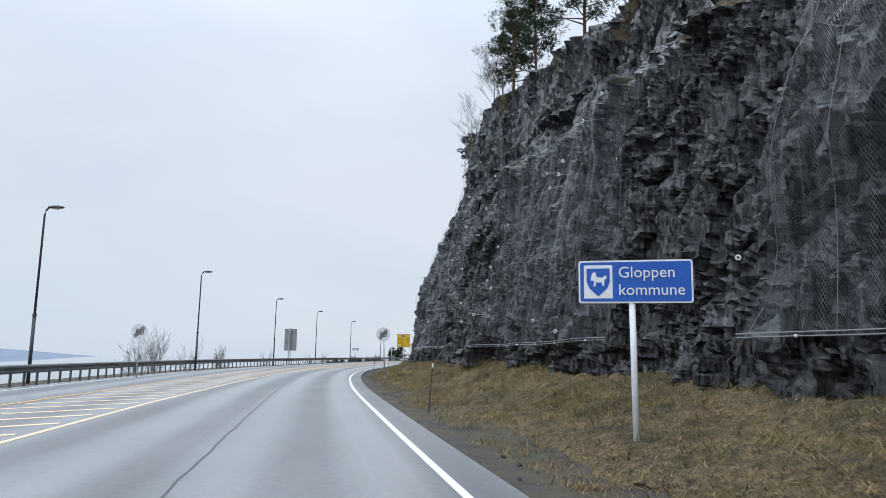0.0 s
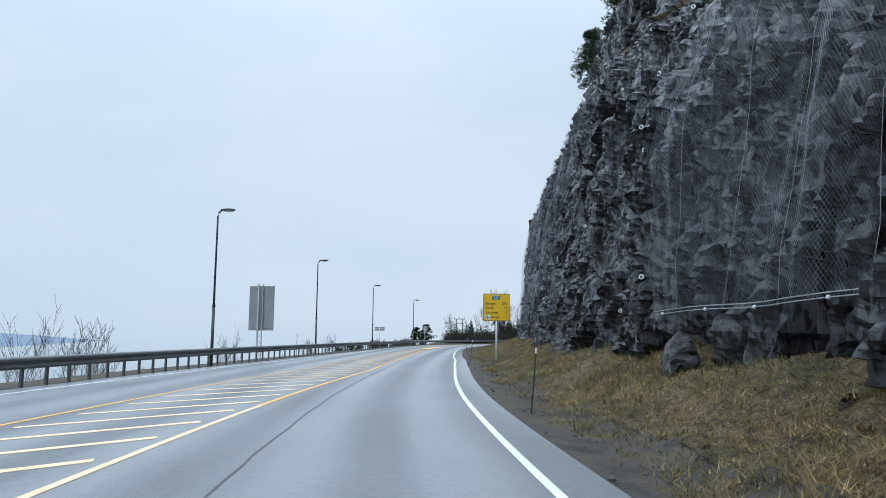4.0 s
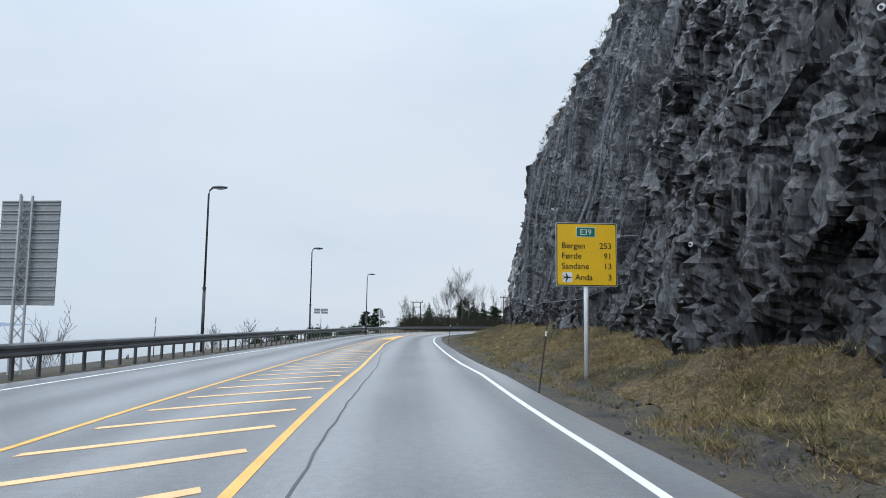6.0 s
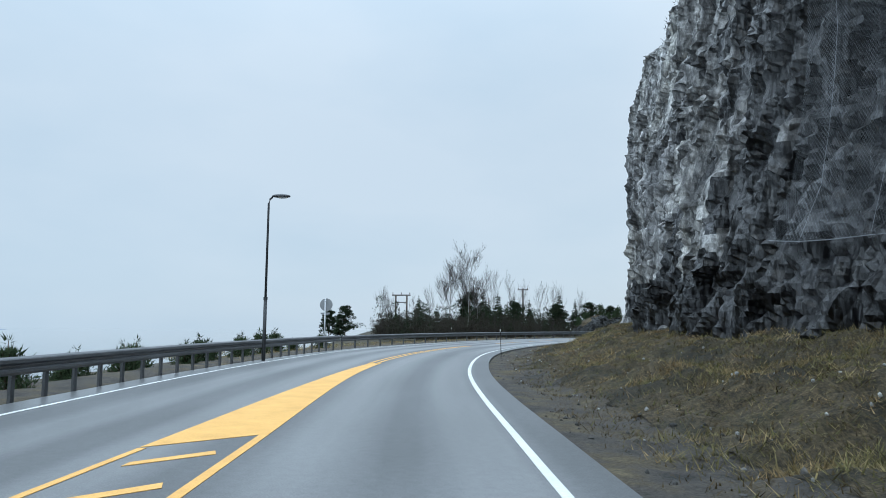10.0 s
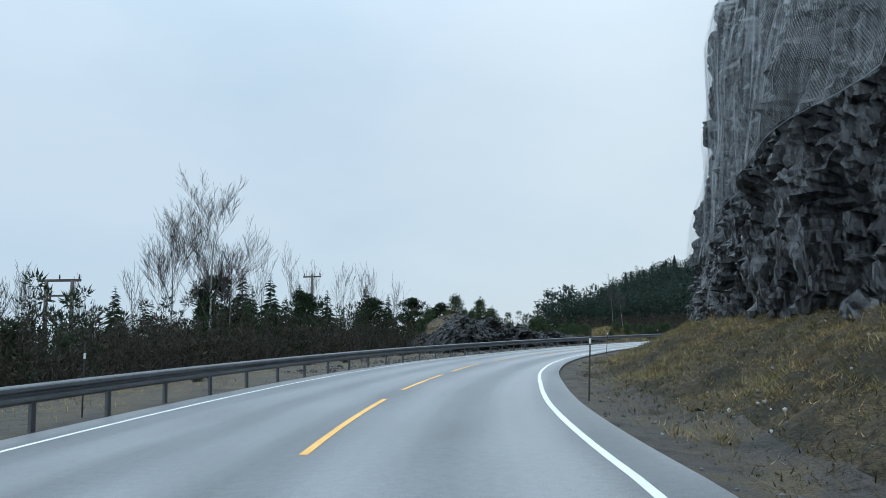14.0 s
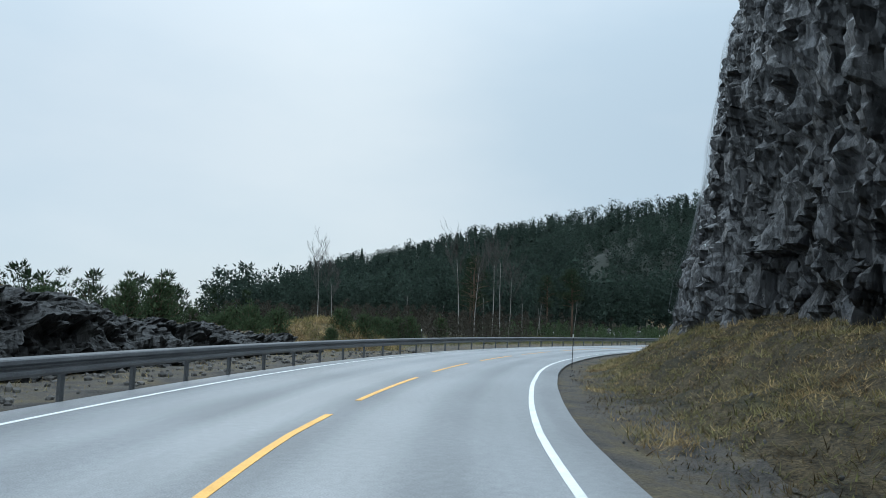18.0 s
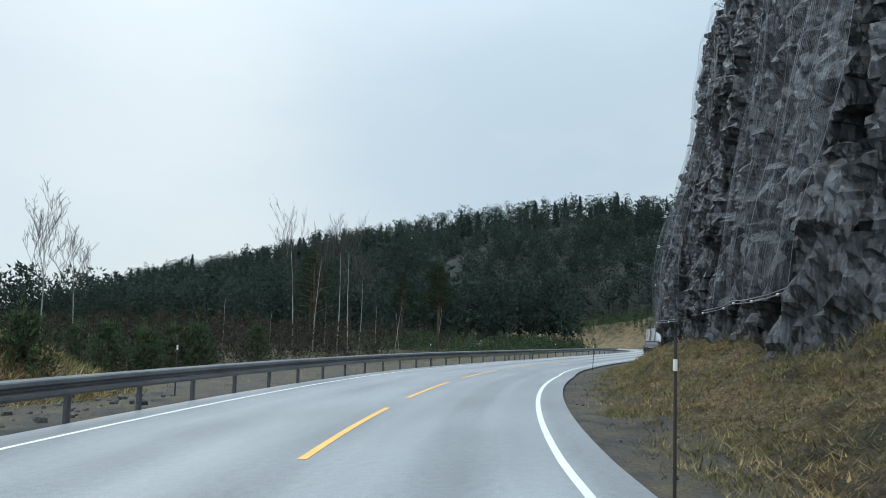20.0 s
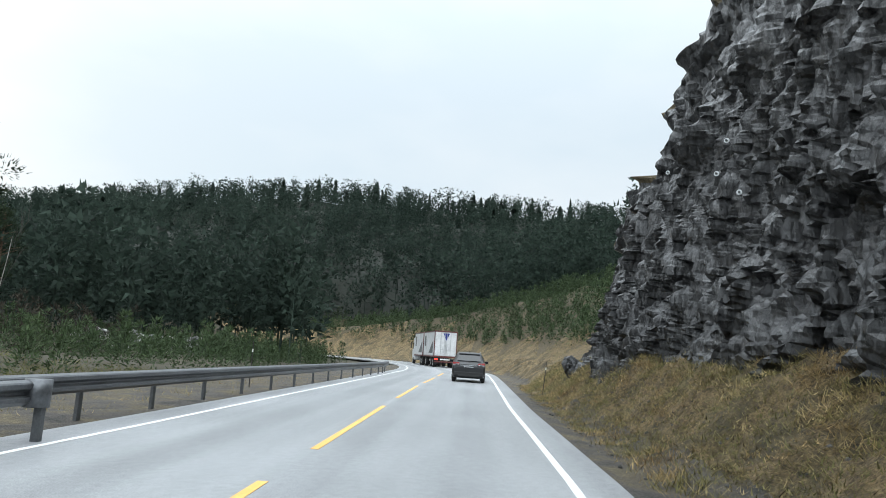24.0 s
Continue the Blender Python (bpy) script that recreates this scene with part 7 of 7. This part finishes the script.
def quad_panel(pts, thick, normal):
    b = bmesh.new()
    n = Vector(normal) * thick
    a = [b.verts.new(Vector(p)) for p in pts]
    c = [b.verts.new(Vector(p) + n) for p in pts]
    b.faces.new(a)
    b.faces.new(c[::-1])
    k = len(pts)
    for i in range(k):
        b.faces.new((a[i], c[i], c[(i + 1) % k], a[(i + 1) % k]))
    bmesh.ops.recalc_face_normals(b, faces=b.faces[:])
    return b


def half(zb, belt, top, wb, wm, wt):
    return [(wb * 0.6, zb), (wb, zb + 0.03), (wm, zb + 0.28 * (belt - zb) + 0.05), (wm, belt - 0.06), (wm * 0.975, belt), (wt + 0.05, top - 0.07), (wt - 0.02, top - 0.015), (wt * 0.5, top)]


CAR = [(-2.16, half(0.42, 0.72, 0.8, 0.7, 0.78, 0.66)), (-2.12, half(0.32, 0.86, 0.95, 0.76, 0.85, 0.68)), (-2.03, half(0.25, 0.95, 1.08, 0.8, 0.885, 0.68)),
       (-1.85, half(0.22, 1.0, 1.27, 0.82, 0.9, 0.64)), (-1.68, half(0.21, 1.02, 1.5, 0.82, 0.905, 0.61)), (-1.5, half(0.21, 1.02, 1.56, 0.82, 0.905, 0.61)),
       (-0.9, half(0.2, 1.02, 1.61, 0.82, 0.905, 0.62)), (-0.1, half(0.2, 1.01, 1.62, 0.82, 0.905, 0.62)), (0.45, half(0.2, 1.0, 1.55, 0.82, 0.9, 0.61)),
       (0.85, half(0.2, 0.99, 1.34, 0.82, 0.9, 0.64)), (1.2, half(0.2, 0.97, 1.08, 0.82, 0.89, 0.68)), (1.75, half(0.22, 0.87, 0.97, 0.8, 0.87, 0.66)),
       (2.05, half(0.25, 0.74, 0.84, 0.75, 0.82, 0.6)), (2.18, half(0.32, 0.6, 0.68, 0.65, 0.7, 0.52))]
_cx, _cy = spot(310.0, 0.1)
car = thing("estate_car", pose(float(_cx), float(_cy), 0.0, 0, 0, bearing(310)), "dark grey estate car seen from behind on the wet road", "car")
part("body", loft(CAR), M_CAR, car, smooth=False)
part("rear_window", quad_panel([(-0.63, -2.0, 1.13), (0.63, -2.0, 1.13), (0.56, -1.74, 1.46), (-0.56, -1.74, 1.46)], 0.03, (0, -0.8, 0.6)), M_CAR_GLASS, car)
part("spoiler", quad_panel([(-0.56, -1.8, 1.5), (0.56, -1.8, 1.5), (0.56, -1.5, 1.57), (-0.56, -1.5, 1.57)], 0.03, (0, 0, 1)), M_CAR, car)
for _sd in (-1, 1):
    part("side_window", quad_panel([(_sd * 0.892, -1.45, 1.05), (_sd * 0.892, 0.75, 1.05), (_sd * 0.7, 0.3, 1.48), (_sd * 0.68, -1.35, 1.5)], 0.012, (_sd * 0.9, 0, 0.4)), M_CAR_GLASS, car)
    _tl = part("tail_lamp", quad_panel([(_sd * 0.5, -2.1, 0.92), (_sd * 0.86, -2.0, 0.92), (_sd * 0.84, -1.96, 1.06), (_sd * 0.5, -2.06, 1.04)], 0.045, (_sd * 0.35, -0.9, 0)), M_TAIL, car, "red tail lamp")
    part("reversing_lens", quad_panel([(_sd * 0.52, -2.15, 0.935), (_sd * 0.6, -2.13, 0.935), (_sd * 0.6, -2.125, 0.965), (_sd * 0.52, -2.145, 0.965)], 0.015, (0, -1, 0)), M_SIGN_WHITE, _tl)
    part("roof_rail", tube([(_sd * 0.58, -1.4, 1.6), (_sd * 0.6, -1.2, 1.65), (_sd * 0.6, 0.2, 1.65), (_sd * 0.58, 0.4, 1.58)], [0.018] * 4, 6), M_CHROME, car)
    _mir = part("mirror", box(0.2, 0.12, 0.15, (_sd * 1.0, 0.62, 1.08), 0.03), M_CAR, car)
    part("mirror_glass", box(0.16, 0.01, 0.11, (_sd * 1.01, 0.555, 1.08), 0.003), M_CAR_GLASS, _mir)
    part("reflector", box(0.16, 0.02, 0.04, (_sd * 0.62, -2.165, 0.5), 0.004), M_TAIL, car)
    for _wy in (-1.32, 1.33):
        wheel(car, _sd * 0.79, _wy, 0.32, 0.22)
part("bumper", box(1.56, 0.1, 0.2, (0, -2.13, 0.46), 0.04), M_PLASTIC, car)
part("diffuser", box(1.1, 0.06, 0.1, (0, -2.16, 0.36), 0.02), M_PLASTIC, car)
part("tailgate_strip", box(0.9, 0.02, 0.03, (0, -2.135, 0.9), 0.006), M_CHROME, car)
_np = part("number_plate", box(0.52, 0.015, 0.11, (0, -2.15, 0.78), 0.003), M_SIGN_WHITE, car)
for _k in range(7):
    part("plate_bar", box(0.04, 0.004, 0.06, (-0.19 + _k * 0.063, -2.16, 0.78)), M_BLACK, _np)
part("wiper", tube([(0.0, -2.06, 1.12), (0.3, -2.02, 1.18)], [0.012, 0.008], 5), M_PLASTIC, car)
part("antenna", tube([(0, -1.3, 1.6), (0, -1.42, 1.68)], [0.02, 0.008], 6), M_PLASTIC, car)

# lorry with a box body and a box trailer
M_BOX_WHITE = grainy("lorry_white_panels", (0.5, 0.51, 0.52), (0.8, 0.81, 0.82), 0.8, 0.4, fine=6, bump=0.05)
M_BOX_GREY = grainy("lorry_grey_side", (0.36, 0.37, 0.37), (0.5, 0.5, 0.5), 0.6, 0.45, fine=5, bump=0.05)
M_BOX_FRAME = grainy("dark_red_frame", (0.08, 0.02, 0.02), (0.16, 0.05, 0.045), 2.0, 0.5)
M_DECAL = material("blue_decal", (0.02, 0.04, 0.24), 0.4)
M_DECAL_DARK = material("dark_decal", (0.12, 0.125, 0.13), 0.5)
M_CHASSIS = grainy("dirty_chassis", (0.02, 0.018, 0.017), (0.06, 0.055, 0.05), 3.0, 0.8)


def box_unit(lorry, y0, length, rear):
    body = part("box_body", box(2.5, length, 2.75, (0, y0 + length / 2, 2.55), 0.02), M_BOX_GREY, lorry)
    for sx in (-1.25, 1.25):
        part("corner_post", box(0.09, 0.09, 2.8, (sx, y0 + 0.02, 2.55), 0.01), M_BOX_FRAME, body)
        part("roof_rail", box(0.07, length, 0.09, (sx, y0 + length / 2, 3.93), 0.01), M_BOX_FRAME, body)
        part("side_rail", box(0.06, length, 0.12, (sx, y0 + length / 2, 1.15), 0.01), M_BOX_FRAME, body)
        part("white_panel", box(0.014, length * 0.96, 2.5, (sx * 1.004, y0 + length / 2, 2.55)), M_BOX_WHITE if sx < 0 else M_BOX_GREY, body)
        part("side_decal", prism([(y0 + length * 0.12, 1.5), (y0 + length * 0.5, 1.5), (y0 + length * 0.2, 2.7), (y0 + length * 0.12, 2.9)], 0.008 * (1 if sx > 0 else -1), "x", at=sx * 1.0105), M_DECAL_DARK, body)
        part("side_decal", prism([(y0 + length * 0.78, 2.3), (y0 + length * 0.9, 2.3), (y0 + length * 0.92, 3.5), (y0 + length * 0.8, 3.5)], 0.008 * (1 if sx > 0 else -1), "x", at=sx * 1.0105), M_DECAL_DARK, body)
    part("chassis", box(0.9, length, 0.3, (0, y0 + length / 2, 0.95), 0.02), M_CHASSIS, lorry)
    for sx in (-1.0, 1.0):
        for wy in ((0.9, 2.2) if rear else (0.8, 2.1)):
            wheel(lorry, sx, y0 + wy, 0.5, 0.36)
        if rear:
            wheel(lorry, sx, y0 + length - 1.4, 0.5, 0.36)
    return body


_tx, _ty = spot(349.0, 0.3)
lorry = thing("box_lorry", pose(float(_tx), float(_ty), 0.0, 0, 0, bearing(352)), "white box lorry with a box trailer seen from behind", "lorry")
_rear = box_unit(lorry, 0.0, 7.4, True)
_front = box_unit(lorry, 8.1, 7.2, False)
for _sd in (-1, 1):
    _door = part("rear_door", box(1.16, 0.05, 2.55, (_sd * 0.6, -0.03, 2.55), 0.012), M_BOX_WHITE, lorry, "white rear door")
    for _x in (0.12, 0.55):
        part("lock_rod", tube([(_sd * _x, -0.09, 1.28), (_sd * _x, -0.09, 3.85)], [0.022, 0.022], 8), M_GALV, _door)
    for _z in (1.5, 2.25, 3.0, 3.6):
        part("hinge", box(0.16, 0.04, 0.07, (_sd * 1.15, -0.07, _z), 0.01), M_GALV, _door)
    part("handle", box(0.3, 0.03, 0.05, (_sd * 0.35, -0.1, 1.95), 0.008), M_GALV, _door)
    _lt = part("tail_lamp", box(0.42, 0.06, 0.16, (_sd * 0.98, -0.05, 0.86), 0.02), M_TAIL_LIT, lorry, "lit red tail lamp")
    part("lamp_housing", box(0.5, 0.1, 0.22, (_sd * 0.98, 0.02, 0.86), 0.02), M_PLASTIC, _lt)
    part("mudguard", box(0.55, 0.04, 0.5, (_sd * 1.0, 0.25, 0.55), 0.01), M_PLASTIC, lorry)
    part("marker_lamp", box(0.08, 0.03, 0.05, (_sd * 1.15, -0.07, 3.93), 0.008), M_TAIL, lorry)
part("top_frame", box(2.55, 0.1, 0.12, (0, 0.0, 3.94), 0.01), M_BOX_FRAME, lorry)
part("sill", box(2.55, 0.12, 0.16, (0, -0.02, 1.16), 0.01), M_BOX_FRAME, lorry)
part("bumper_bar", box(2.4, 0.1, 0.14, (0, -0.03, 0.6), 0.02), M_BOX_FRAME, lorry)
part("warning_panel", box(1.1, 0.02, 0.14, (0, -0.06, 0.86), 0.005), M_SIGN_WHITE, lorry)
part("triangle_decal", prism([(-0.32, 3.75), (0.42, 3.75), (0.05, 2.95)], 0.008, "y", at=-0.075), M_DECAL, lorry, "dark blue triangle decal")
part("tow_bar", box(0.16, 1.2, 0.12, (0, 7.75, 0.85), 0.02), M_CHASSIS, lorry)
_cab = part("cab", loft([(15.6, half(0.6, 2.1, 3.3, 1.1, 1.22, 1.05)), (15.8, half(0.5, 2.1, 3.45, 1.15, 1.24, 1.1)), (17.2, half(0.5, 2.1, 3.4, 1.15, 1.24, 1.08)), (17.6, half(0.5, 2.0, 2.9, 1.12, 1.2, 1.02)), (17.75, half(0.6, 1.6, 2.0, 1.0, 1.1, 0.95))]), M_BOX_WHITE, lorry)
for _sd in (-1, 1):
    part("mirror", box(0.1, 0.14, 0.8, (_sd * 1.42, 17.4, 2.4), 0.03), M_PLASTIC, _cab)
    part("cab_window", quad_panel([(_sd * 1.245, 16.4, 1.95), (_sd * 1.245, 17.3, 1.95), (_sd * 1.2, 17.2, 2.7), (_sd * 1.2, 16.4, 2.75)], 0.015, (_sd, 0, 0)), M_CAR_GLASS, _cab)
    wheel(lorry, _sd * 1.05, 16.6, 0.5, 0.34)
